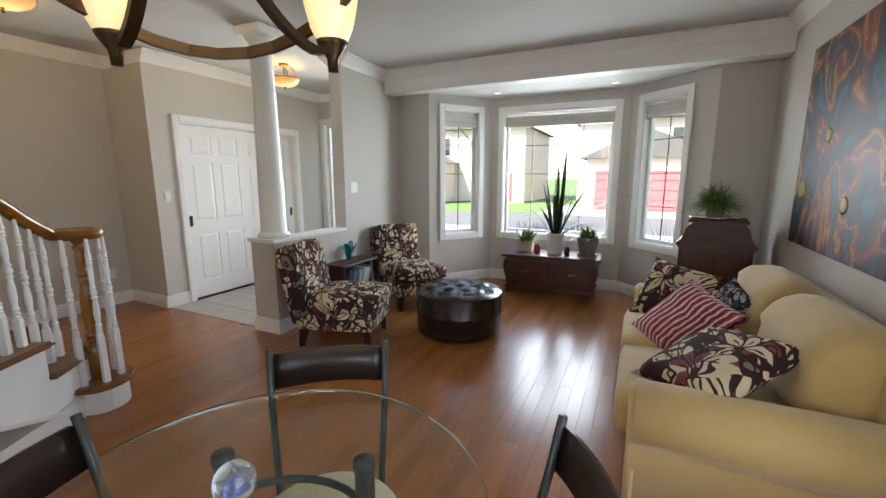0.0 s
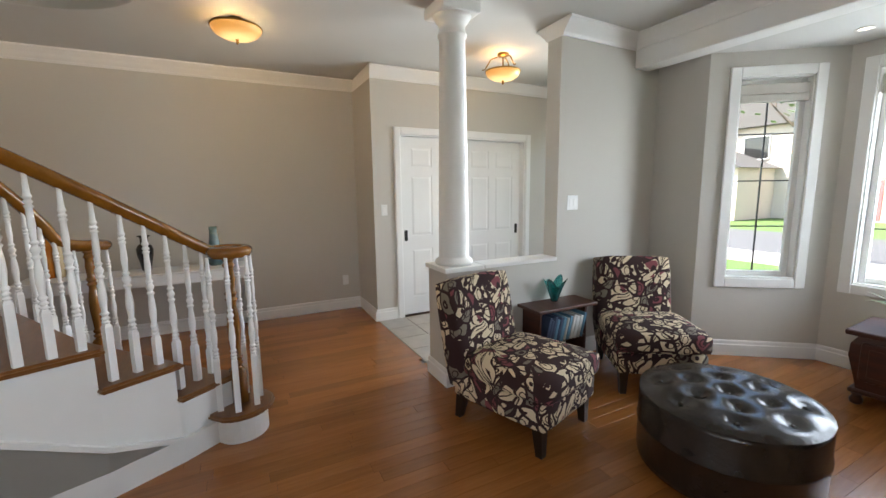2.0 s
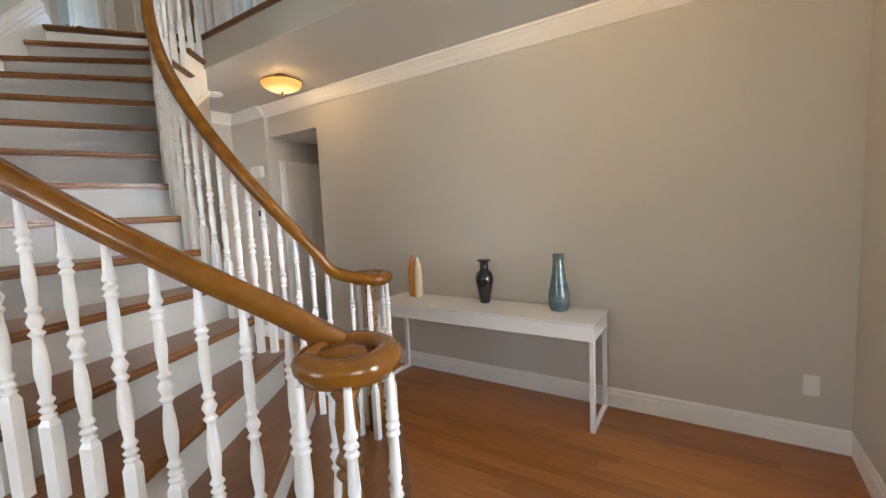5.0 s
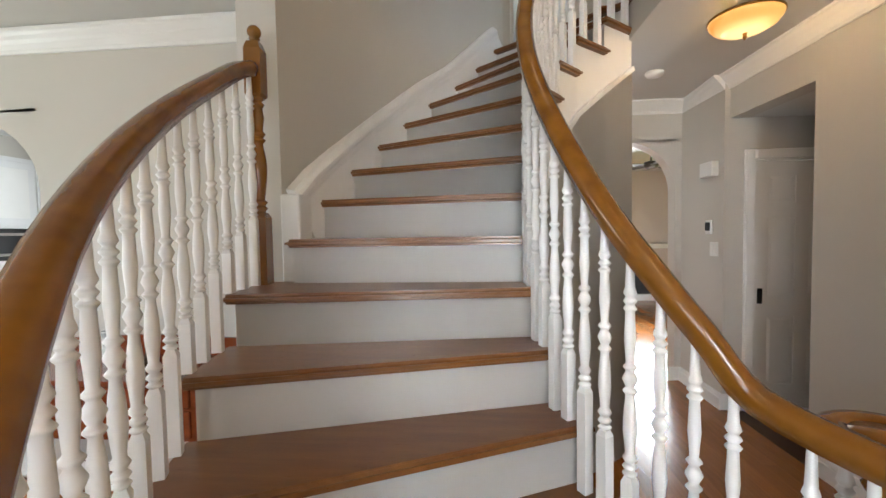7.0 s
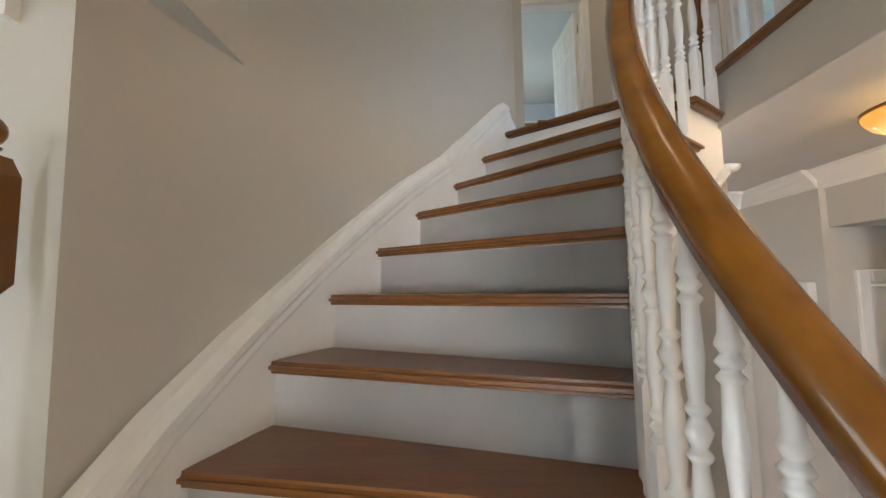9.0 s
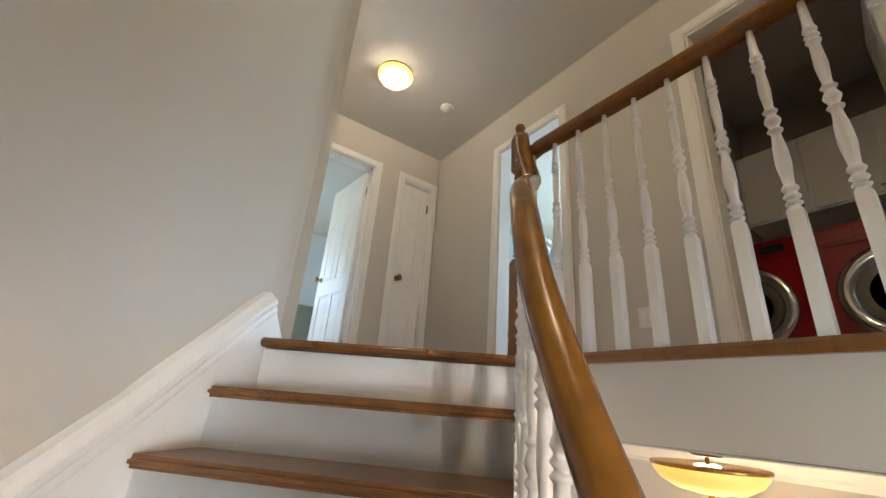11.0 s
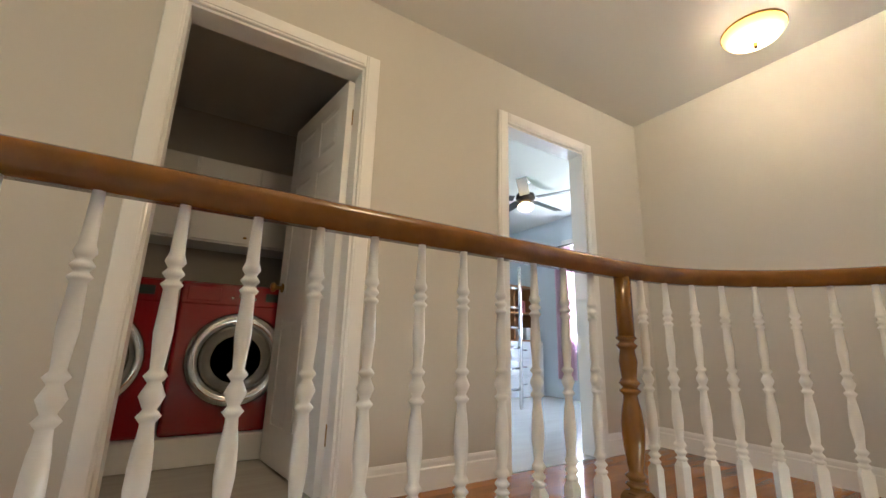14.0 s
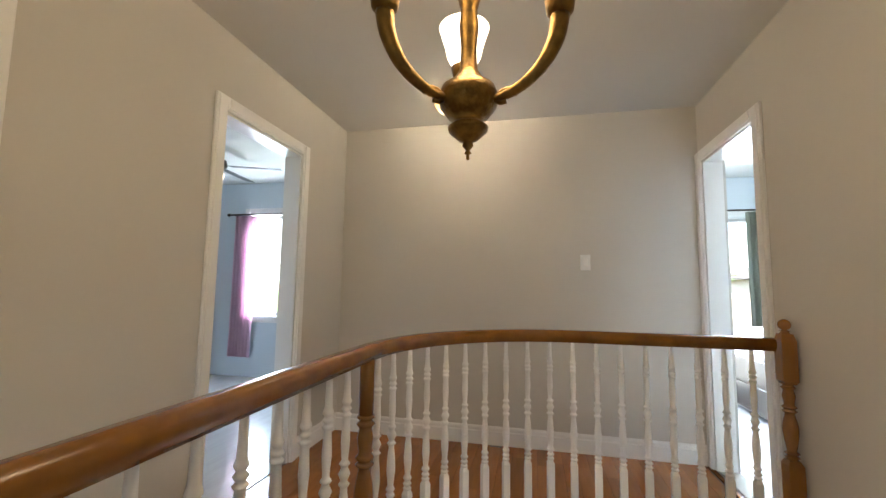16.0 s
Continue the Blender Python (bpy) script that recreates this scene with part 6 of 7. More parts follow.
# ---- sideboard in the dining corner ----
t = thing("writing_desk", "reddish cherry wood desk with drawers and a back rail", "desk", pose(-0.46, 0.40, 0))
part("desktop", bm_box(-0.58, 0.58, -0.23, 0.22, 0.765, 0.79, 0.006, 2), M_CHERRY, t)
part("carcass", bm_box(-0.55, 0.55, -0.21, 0.19, 0.50, 0.765), M_CHERRY, t)
part("back_rail", extruded([(-0.55, 0.79), (0.55, 0.79), (0.55, 0.86), (0.50, 0.885), (0, 0.905), (-0.50, 0.885), (-0.55, 0.86)], 0.018, pose(0, -0.225, 0)), M_CHERRY, t)
for x0, x1, z0, z1, ks in ((-0.52, -0.01, 0.66, 0.755, (-0.265,)), (0.01, 0.52, 0.66, 0.755, (0.265,)), (-0.52, 0.52, 0.515, 0.645, (-0.3, 0.3))):
    d = part("drawer", bm_box(x0, x1, 0.185, 0.202, z0, z1, 0.004), M_CHERRY, t)
    for k in ks:
        bm = lathe([(0.008, 0), (0.009, 0.01), (0.016, 0.018), (0.012, 0.028), (0, 0.03)], 14)
        bm.transform(pose(k, 0.20, (z0 + z1) / 2, -90))
        part("knob", bm, M_CHERRY, d, "turned wooden knob", True)
for x in (-0.52, 0.52):
    for y in (-0.18, 0.17):
        part("leg", lathe([(0.014, 0), (0.02, 0.03), (0.016, 0.06), (0.024, 0.20), (0.018, 0.30), (0.026, 0.33), (0.02, 0.36), (0.028, 0.40), (0.028, 0.50)], 14, at=(x, y, 0)), M_CHERRY, t, "", True)
    part("stretcher", sweep([V(x, -0.17, 0.22), V(-x, 0.16, 0.23 + 0.004 * (x > 0))], round_section(0.012, 8)), M_CHERRY, t)
M_ETCH = material("etched_white_glass", (0.68, 0.68, 0.66), 0.5, second=(0.30, 0.32, 0.32), scale=40, mix=0.4)
for x in (-0.34, -0.79):
    c = thing("candle_glass", "frosted patterned glass candle holder on the desk", "candle holder", pose(x, 0.33, 0.791))
    part("cylinder", lathe([(0.032, 0), (0.034, 0.004), (0.034, 0.17), (0.030, 0.17), (0.030, 0.012), (0, 0.012)], 22), M_ETCH, c, "", True)
c = thing("metal_sculpture", "slender dark metal bird sculpture on the desk", "sculpture", pose(-0.56, 0.37, 0.791))
bm = lathe([(0.055, 0), (0.055, 0.008), (0.02, 0.014), (0, 0.014)], 22)
sweep(smooth_line([V(0, 0, 0.01), V(0.03, 0, 0.06), V(0.045, 0, 0.14), V(0.01, 0, 0.24), V(0, 0, 0.36)], 4), round_section(0.009, 8), bm, scale=[1.3 - 1.1 * i / 16 for i in range(17)])
sweep(smooth_line([V(0, 0, 0.01), V(-0.03, 0, 0.05), V(-0.045, 0, 0.12), V(-0.02, 0, 0.19)], 4), round_section(0.012, 8), bm, scale=[0.6, 0.7, 0.8, 0.9, 1, 1.1, 1.3, 1.4, 1.3, 1.0, 0.7, 0.4, 0.2])
part("figure", bm, M_BRONZE, c, "", True)

# ---- kitchen through the archway ----
t = thing("kitchen_cabinet", "tall white kitchen cabinet with built-in microwave", "cabinet", pose(2.95, -1.85, 0, 0, 0, 90))
part("carcass", bm_box(-1.0, 1.0, -0.4, 0.0, 0, 2.4), M_WHITE, t)
for x in (-0.98, -0.32, 0.34):
    d = part("door", bm_box(x, x + 0.64, 0.0, 0.02, 1.62, 2.35, 0.004), M_WHITE, t)
    part("door_panel", bm_box(x + 0.08, x + 0.56, 0.02, 0.026, 1.70, 2.27, 0.003), M_TRIM, d)
    mw = part("microwave", bm_box(x + 0.02, x + 0.62, 0.0, 0.03, 1.22, 1.58, 0.006), M_BLACK, t, "black built-in microwave")
    part("microwave_frame", bm_box(x + 0.06, x + 0.58, 0.03, 0.04, 1.27, 1.30), M_CHROME, mw)
    part("microwave_trim", bm_box(x + 0.06, x + 0.58, 0.03, 0.04, 1.50, 1.53), M_CHROME, mw)
    part("lower_door", bm_box(x, x + 0.64, 0.0, 0.02, 0.12, 0.86, 0.004), M_WHITE, t)
part("worktop", bm_box(-1.02, 1.02, -0.4, 0.05, 0.88, 0.92, 0.006), M_STONEPOT, t)

# ---- family room beyond the hall arch ----
t = thing("fireplace", "white fireplace surround with a dark firebox", "fireplace", pose(-5.5, -6.38, 0))
part("surround", bm_box(-1.0, 1.0, 0, 0.22, 0.12, 1.05), M_PINKWALL, t)
part("mantel", bm_box(-1.08, 1.08, 0, 0.28, 1.05, 1.14, 0.01), M_TRIM, t)
part("hearth", bm_box(-1.0, 1.0, 0, 0.3, 0, 0.12, 0.008), M_TRIM, t)
part("firebox", bm_box(-0.46, 0.46, 0.205, 0.235, 0.13, 0.90), M_BLACK, t, "black glass firebox")
part("firebox_frame", sweep([V(-0.47, 0.24, 0.14), V(0.47, 0.24, 0.14), V(0.47, 0.24, 0.91), V(-0.47, 0.24, 0.91)], round_section(0.012, 6), closed=True), M_DARKMETAL, t)


def ceiling_fan(name, label, x, y, zc, blade_mat, drop, turn=0.0, light=True):
    t = thing(name, label, "ceiling fan", pose(x, y, zc, 0, 0, turn))
    part("canopy", lathe([(0.06, 0), (0.06, -0.02), (0.02, -0.05), (0.014, -0.06), (0.014, -drop + 0.08)], 18), M_CHROME, t, "", True)
    part("motor", lathe([(0.03, -drop + 0.09), (0.10, -drop + 0.07), (0.11, -drop + 0.02), (0.08, -drop - 0.02), (0.05, -drop - 0.03)], 24), M_DARKMETAL, t, "", True)
    for k in range(5):
        a = radians(72 * k)
        bm = bm_box(0.13, 0.60, -0.055, 0.055, -0.004, 0.004, 0.003)
        bm.transform(pose(0, 0, -drop + 0.02, 0, 0, 72 * k) @ pose(0, 0, 0, 10, 0, 0))
        part("blade", bm, blade_mat, t)
    if light:
        part("globe", lathe([(0.05, -drop - 0.03), (0.085, -drop - 0.06), (0.08, -drop - 0.10), (0.04, -drop - 0.125), (0, -drop - 0.13)], 20), M_AMBERHOT, t, "glowing white globe", True)
    return t


ceiling_fan("ceiling_fan", "dark ceiling fan in the family room", -5.0, -4.1, CEIL, M_LEG, 0.25, 10, False)
ceiling_fan("ceiling_fan", "grey ceiling fan with a lit globe", -5.69, 3.2, CEIL2, M_STEEL, 0.22, 25)

# ---- laundry ----
def washer(y, label):
    """A red front loader facing +x."""
    t = thing("washing_machine", label, "washing machine", pose(-5.2, y, UP + 0.145), "red laundry pair")
    part("cabinet", bm_box(-0.62, 0, -0.325, 0.325, 0.0, 0.83, 0.02, 3), M_RED, t)
    part("control_panel", bm_box(-0.05, 0.012, -0.315, 0.315, 0.70, 0.82, 0.008, 2), M_RED, t)
    def disc(prof, x=0.0, z=0.40, dy=0.0):
        bm = lathe(prof, 40, cap=True)
        bm.transform(pose(x, dy, z, 0, 90, 0))
        return bm
    door = part("door_ring", disc([(0.26, 0.0), (0.262, 0.03), (0.245, 0.045), (0.215, 0.05), (0.19, 0.035), (0.185, 0.02)]), M_CHROME, t, "chrome ring of the round door", True)
    part("door_glass", disc([(0.188, 0.02), (0.17, 0.03), (0.10, 0.012), (0, 0.004)]), M_PORTHOLE, door, "grey see-through porthole", True)
    part("dial", disc([(0.03, 0.0), (0.03, 0.02), (0.024, 0.026), (0, 0.027)], 0.012, 0.76), M_CHROME, t, "chrome control dial", True)
    part("display", bm_box(0.01, 0.016, 0.12, 0.25, 0.735, 0.785), M_BLACK, t)
    part("soap_drawer", bm_box(0.01, 0.016, -0.29, -0.12, 0.72, 0.80, 0.004), M_RED, t)
    for dy in (-0.06, 0.06):
        part("push_button", disc([(0.009, 0), (0.008, 0.006), (0, 0.007)], 0.012, 0.745, dy), M_CHROME, t)
    return t


M_DOORGLASS = material("dark_porthole_glass", (0.012, 0.012, 0.012), 0.06, coat=0.5)
M_PORTHOLE = material("grey_porthole_glass", (0.26, 0.24, 0.20), 0.12, second=(0.08, 0.075, 0.065), scale=5, coat=0.6)
washer(0.445, "red front-loading washing machine with chrome door ring")
washer(-0.245, "red front-loading dryer beside the washer")
t = thing("laundry_plinth", "white plinth under the laundry machines", "plinth", pose(-5.2, 0.05, UP))
part("plinth", bm_box(-0.66, 0.03, -0.38, 0.80, 0, 0.142, 0.004), M_TRIM, t)
t = thing("wall_cabinet", "white wall cabinets above the laundry machines", "cabinet", pose(-5.75, 0.3, UP + 1.32))
part("carcass", bm_box(-0.33, 0, -0.62, 0.62, 0, 0.62), M_TRIM, t)
for y in (-0.61, -0.2, 0.21):
    d = part("door", bm_box(0.001, 0.02, y, y + 0.395, 0.01, 0.61, 0.004), M_TRIM, t)
    part("knob", lathe([(0.012, 0), (0.012, 0.012), (0, 0.016)], 10, at=(0.02, y + 0.35, 0.05)), M_BRASS, d)

# ---- bedrooms ----
M_PINK = material("pink_curtain", (0.74, 0.52, 0.62), 0.85, second=(0.68, 0.45, 0.56), scale=3, bump=0.2, bump_scale=200)
M_SAGE = material("sage_curtain", (0.26, 0.27, 0.22), 0.85, second=(0.20, 0.21, 0.17), scale=3)
M_BED = material("white_bedding", (0.78, 0.77, 0.78), 0.9, second=(0.72, 0.71, 0.73), scale=4, bump=0.4, bump_scale=15)
M_SHELFWOOD = material("orange_pine", (0.34, 0.15, 0.05), 0.45, second=(0.26, 0.11, 0.035), scale=5, stretch=(1, 6, 1))


def curtain(name, label, x0, x1, y, z0, z1, mat, folds=7, rod=True):
    t = thing(name, label, "curtain", pose(0, 0, 0))
    bm = bmesh.new()
    n = folds * 6
    rows = []
    for k in range(5):
        z = z0 + (z1 - z0) * k / 4
        rows.append([bm.verts.new((x0 + (x1 - x0) * (i / n), y + 0.03 * math.sin(i / 6 * 2 * math.pi + 0.4 * k) * (1.1 - 0.1 * k), z)) for i in range(n + 1)])
    for a, b in zip(rows, rows[1:]):
        for i in range(n):
            bm.faces.new((a[i], a[i + 1], b[i + 1], b[i]))
    bmesh.ops.solidify(bm, geom=bm.faces[:], thickness=0.004)
    part("cloth", bm, mat, t, "", True)
    return t


def curtain_rod(x0, x1, y, z):
    t = thing("curtain_rod", "dark metal curtain rod with ball ends", "curtain rod")
    part("rod", sweep([V(x0, y, z), V(x1, y, z)], round_section(0.010, 8)), M_DARKMETAL, t, "", True)
    for x in (x0, x1):
        part("finial", lathe([(0, -0.025), (0.02, -0.012), (0.024, 0), (0.02, 0.012), (0, 0.025)], 12, at=(x, y, z)), M_DARKMETAL, t, "", True)
    for x in (x0 + 0.1, x1 - 0.1):
        part("bracket", bm_box(x - 0.008, x + 0.008, y, y + 0.06, z - 0.01, z + 0.01), M_DARKMETAL, t)


curtain("curtain", "long pink curtain beside the bedroom window", -6.50, -6.18, 4.49, 3.13, 4.90, M_PINK)
curtain("curtain", "long pink curtain beside the bedroom window", -5.50, -5.20, 4.49, 3.13, 4.90, M_PINK)
curtain_rod(-6.6, -5.1, 4.49, 4.92)
window("window_5", pose(-6.32, 4.55, UP + 0.75), 1.0, 1.3, 1, 2, "bright bedroom window", 0, 0.1)
t = thing("dresser", "white chest of drawers in the pink bedroom", "dresser", pose(-7.0, 4.1, UP))
part("carcass", bm_box(-0.25, 0.25, -0.42, 0.38, 0, 0.72, 0.006), M_WHITE, t)
for z in (0.06, 0.28, 0.50):
    d = part("drawer", bm_box(0.25, 0.268, -0.40, 0.36, z, z + 0.20, 0.004), M_WHITE, t)
    part("handle", bm_box(0.268, 0.285, -0.08, 0.04, z + 0.10, z + 0.115, 0.003), M_CHROME, d)
t = thing("bookcase", "orange pine bookcase with half-filled shelves", "bookcase", pose(-7.05, 4.1, UP + 0.722))
for y in (-0.4, 0.36):
    part("side_panel", bm_box(-0.18, 0.18, y - 0.012, y + 0.012, 0, 0.80), M_SHELFWOOD, t)
for z in (0.0, 0.38, 0.76):
    part("shelf", bm_box(-0.18, 0.18, -0.388, 0.348, z + 0.001, z + 0.024), M_SHELFWOOD, t)
part("back_panel", bm_box(-0.19, -0.18, -0.4, 0.36, 0, 0.8), M_SHELFWOOD, t)
part("divider", bm_box(-0.18, 0.17, -0.03, -0.01, 0.025, 0.76), M_SHELFWOOD, t)
for y, z, c in ((-0.3, 0.025, 6), (-0.2, 0.025, 3), (0.15, 0.404, 6), (0.25, 0.025, 4), (0.1, 0.025, 0)):
    b = thing("storage_box", "small coloured box on a bookcase shelf", "box", pose(-7.02, 4.1 + y, UP + 0.722 + z), "boxes on the bookcase")
    part("box", bm_box(-0.1, 0.12, -0.04, 0.05, 0, 0.17, 0.004), bmats[c], b)
t = thing("loft_bed", "grey metal loft bed frame with ladder", "bed", pose(-6.2, 2.95, UP))
for x, y in ((-0.45, -0.3), (0.2, -0.3), (-0.45, 0.42), (0.2, 0.42)):
    part("post", sweep([V(x, y, 0), V(x, y, 1.55)], round_section(0.022, 8)), M_CHROME, t, "", True)
for k in range(6):
    part("rung", sweep([V(0.2, 0.12, 0.2 + 0.22 * k), V(0.2, 0.42, 0.2 + 0.22 * k)], round_section(0.014, 8)), M_CHROME, t, "", True)
part("ladder_rail", sweep([V(0.24, 0.12, 0), V(0.2, 0.12, 1.55)], round_section(0.018, 8)), M_CHROME, t, "", True)
part("mattress", bm_box(-0.45, 0.2, -0.3, 0.42, 0.34, 0.50, 0.04, 2), M_BED, t, "pale bedding")

window("window_6", pose(-7.4, -2.7 + 0.0, UP + 0.6, 0, 0, 90), 1.4, 1.4, 2, 2, "bright window of the west bedroom", 0, 0.1)
t = thing("bed", "white made bed with a pink cushion", "bed", pose(-6.05, -2.75, UP))
part("bed_base", bm_box(-0.75, 0.75, -0.7, 0.7, 0.08, 0.32, 0.01), M_WHITE, t)
part("mattress", cushion_block(-0.76, 0.76, -0.71, 0.71, 0.31, 0.60, 0.07, 0.03), M_BED, t, "", True)
for x in (-0.7, 0.7):
    for y in (-0.65, 0.65):
        part("leg", tapered_leg(x, y, 0.08, 0.025, 0.02), M_WHITE, t)
throw_pillow("throw_pillow", "pink cushion on the white bed", pose(-5.75, -2.85, UP + 0.71, 60, 0, 90), 0.36, material("pink_cotton", (0.55, 0.06, 0.12), 0.85))
t = thing("pendant_lamp", "white capiz shell pendant lamp in the bedroom", "pendant lamp", pose(-6.2, -3.0, CEIL2 - 0.005))
part("cord", lathe([(0.006, 0), (0.006, -0.35)], 6), M_WHITE, t)
rn = random.Random(2)
for k in range(5):
    r = 0.25 - 0.035 * k
    for j in range(18 - 2 * k):
        a = 2 * math.pi * j / (18 - 2 * k)
        bm = lathe([(0.036, 0), (0.036, 0.002)], 10)
        bm.transform(pose(r * math.cos(a), r * math.sin(a), -0.4 - 0.075 * k + rn.uniform(-0.01, 0.01), 90, 0, math.degrees(a) + 90))
        part("shell_disc", bm, M_WHITE, t)

window("window_7", pose(-2.7 - 0.05, -6.0, UP + 0.75, 0, 0, 180), 1.0, 1.3, 1, 1, "bright window of the end bedroom", 0, 0.1)
t = thing("crib", "grey-green painted slatted crib", "crib", pose(-3.45, -4.6, UP))
for x in (-0.35, 0.35):
    for y in (-0.55, 0.55):
        part("post", bm_box(x - 0.02, x + 0.02, y - 0.02, y + 0.02, 0, 0.82, 0.004), M_SAGE, t)
for x in (-0.35, 0.35):
    for z in (0.28, 0.78):
        part("rail", bm_box(x - 0.012, x + 0.012, -0.53, 0.53, z, z + 0.04), M_SAGE, t)
    for i in range(12):
        y = -0.48 + 0.96 * i / 11
        part("slat", bm_box(x - 0.006, x + 0.006, y - 0.012, y + 0.012, 0.32, 0.78), M_SAGE, t)
for y in (-0.55, 0.55):
    part("end_panel", bm_box(-0.33, 0.33, y - 0.01, y + 0.01, 0.25, 0.80), M_SAGE, t)
t = thing("roman_blind", "woven bamboo blind at the bedroom window", "blind", pose(-3.25, -5.96, UP + 1.75))
part("cloth", bm_box(-0.55, 0.55, 0, 0.03, 0, 0.32, 0.006), M_SHELFWOOD, t)

window("window_8", pose(-1.1, 5.2, UP + 0.6), 1.0, 1.4, 1, 2, "bright window of the east bedroom", 0, 0.1)
curtain("curtain", "sage green curtain by the east bedroom window", -0.42, -0.18, 5.10, UP + 0.1, 4.92, M_SAGE, 5)
curtain_rod(-1.3, 0.3, 5.10, 4.94)
t = thing("dark_dresser", "dark wood dresser in the east bedroom", "dresser", pose(-0.75, 4.3, UP))
part("carcass", bm_box(-0.02, 0.45, -0.5, 0.5, 0.04, 0.80, 0.008), M_ESPRESSO, t)
for z in (0.08, 0.32, 0.56):
    part("drawer", bm_box(-0.038, -0.02, -0.48, 0.48, z, z + 0.21, 0.004), M_ESPRESSO, t)

# ---- outdoors beyond the bay ----
M_GRASS = material("lawn_grass", (0.10, 0.17, 0.035), 0.9, second=(0.06, 0.11, 0.025), scale=30, bump=0.6, bump_scale=80)
M_ASPH = material("street_asphalt", (0.11, 0.11, 0.11), 0.85, second=(0.08, 0.08, 0.08), scale=40)
M_CONC = material("driveway_concrete", (0.45, 0.44, 0.42), 0.85, second=(0.38, 0.37, 0.36), scale=9)
M_BRICK = material("tan_brick", (0.60, 0.52, 0.44), 0.85, second=(0.52, 0.44, 0.36), scale=30)
M_GARAGE = material("red_garage_door", (0.42, 0.09, 0.09), 0.5)
M_ROOF = material("grey_shingle", (0.10, 0.095, 0.09), 0.9, second=(0.07, 0.065, 0.06), scale=25)
structure("ground", bm_box(-300, 300, -300, 400, -1.2, -0.55), M_GRASS, "green lawn reaching to the horizon", "ground")
structure("road", bm_box(-300, 300, 16, 23, -0.549, -0.52), M_ASPH, "grey asphalt street", "road")
structure("pavement", bm_box(-300, 300, 14.4, 15.9, -0.549, -0.45), M_CONC, "concrete pavement with a kerb", "pavement")
structure("driveway", bm_box(-4, 9.5, 23.02, 30, -0.549, -0.515), M_CONC, "concrete driveway across the street", "pavement")


def house(x, y, label, door=True):
    t = thing("house", label, "house", pose(x, y, -0.52))
    part("wall", bm_box(-6.5, 6.5, 0, 9, 0, 5.6), M_BRICK, t)
    part("garage_wing", bm_box(-5.5, 0.8, -4, -0.01, 0, 3.0), M_BRICK, t)
    bm = extruded([(-7, 5.6), (7, 5.6), (0, 9)], 10, pose(0, -0.5, 0))
    part("roof", bm, M_ROOF, t)
    part("garage_roof", extruded([(-5.9, 3.0), (1.2, 3.0), (-2.35, 4.6)], 4.4, pose(0, -4.4, 0)), M_ROOF, t)
    for x0 in (-5.0, -2.1):
        g = part("garage_door", bm_box(x0, x0 + 2.5, -4.06, -3.99, 0, 2.3), M_GARAGE, t, "red panelled garage door")
        for k in range(4):
            part("door_panel", bm_box(x0 + 0.1, x0 + 2.4, -4.09, -4.06, 0.1 + 0.55 * k, 0.55 + 0.55 * k, 0.02), M_GARAGE, g)
    for x0, z0 in ((-4.5, 3.6), (-1.0, 3.6), (3.0, 3.4), (2.6, 0.9)):
        w = part("window", bm_box(x0, x0 + 1.4, -0.06, 0.02, z0, z0 + 1.4), M_DOORGLASS, t)
        part("frame", sweep([V(x0, -0.07, z0), V(x0 + 1.4, -0.07, z0), V(x0 + 1.4, -0.07, z0 + 1.4), V(x0, -0.07, z0 + 1.4)], round_section(0.05, 4), closed=True), M_TRIM, w)
    part("front_door", bm_box(4.6, 5.6, -0.05, 0.02, 0.1, 2.2), M_GARAGE, t)
    return t


house(3.5, 31, "tan brick house with red garage doors across the street")
house(-13.5, 32, "tan brick house with red garage doors farther along the street")
house(20.5, 32, "tan brick house with red garage doors farther along the street")


def tree(x, y, h, seed, label):
    """A tapered trunk with limbs and a thin spring crown of small leaves."""
    rn = random.Random(seed)
    t = thing("tree", label, "tree", pose(x, y, -0.55))
    bm = bmesh.new()
    tips = []
    def limb(p, d, l, r, depth):
        pts7 = [p]
        q = p.copy()
        dd = d.copy()
        for i in range(4):
            dd = (dd + V(rn.uniform(-0.18, 0.18), rn.uniform(-0.18, 0.18), rn.uniform(0, 0.12))).normalized()
            q = q + dd * l / 4
            pts7.append(q.copy())
        sweep(pts7, round_section(r, 6), bm, scale=[1 - 0.14 * i for i in range(5)])
        if depth:
            for k in range(3 + (depth > 1)):
                a = rn.uniform(0, 2 * math.pi)
                nd = (dd + V(math.cos(a), math.sin(a), rn.uniform(0, 0.5)) * 0.8).normalized()
                limb(pts7[2 + k % 3], nd, l * rn.uniform(0.5, 0.7), r * 0.5, depth - 1)
        else:
            tips.extend(pts7[2:])
    limb(V(0, 0, 0), V(0, 0, 1), h * 0.5, 0.12, 3)
    part("trunk", bm, M_BARK, t)
    bm = bmesh.new()
    for p in tips:
        for k in range(5):
            c = p + V(rn.gauss(0, 0.3), rn.gauss(0, 0.3), rn.gauss(0, 0.25))
            a, e = rn.uniform(0, 6.28), rn.uniform(-0.6, 0.6)
            u = V(math.cos(a), math.sin(a), e) * 0.09
            w = V(-math.sin(a), math.cos(a), rn.uniform(-0.5, 0.5)) * 0.05
            bm.faces.new([bm.verts.new(c - u), bm.verts.new(c + w), bm.verts.new(c + u), bm.verts.new(c - w)])
    part("crown", bm, M_LIGHTLEAF, t)


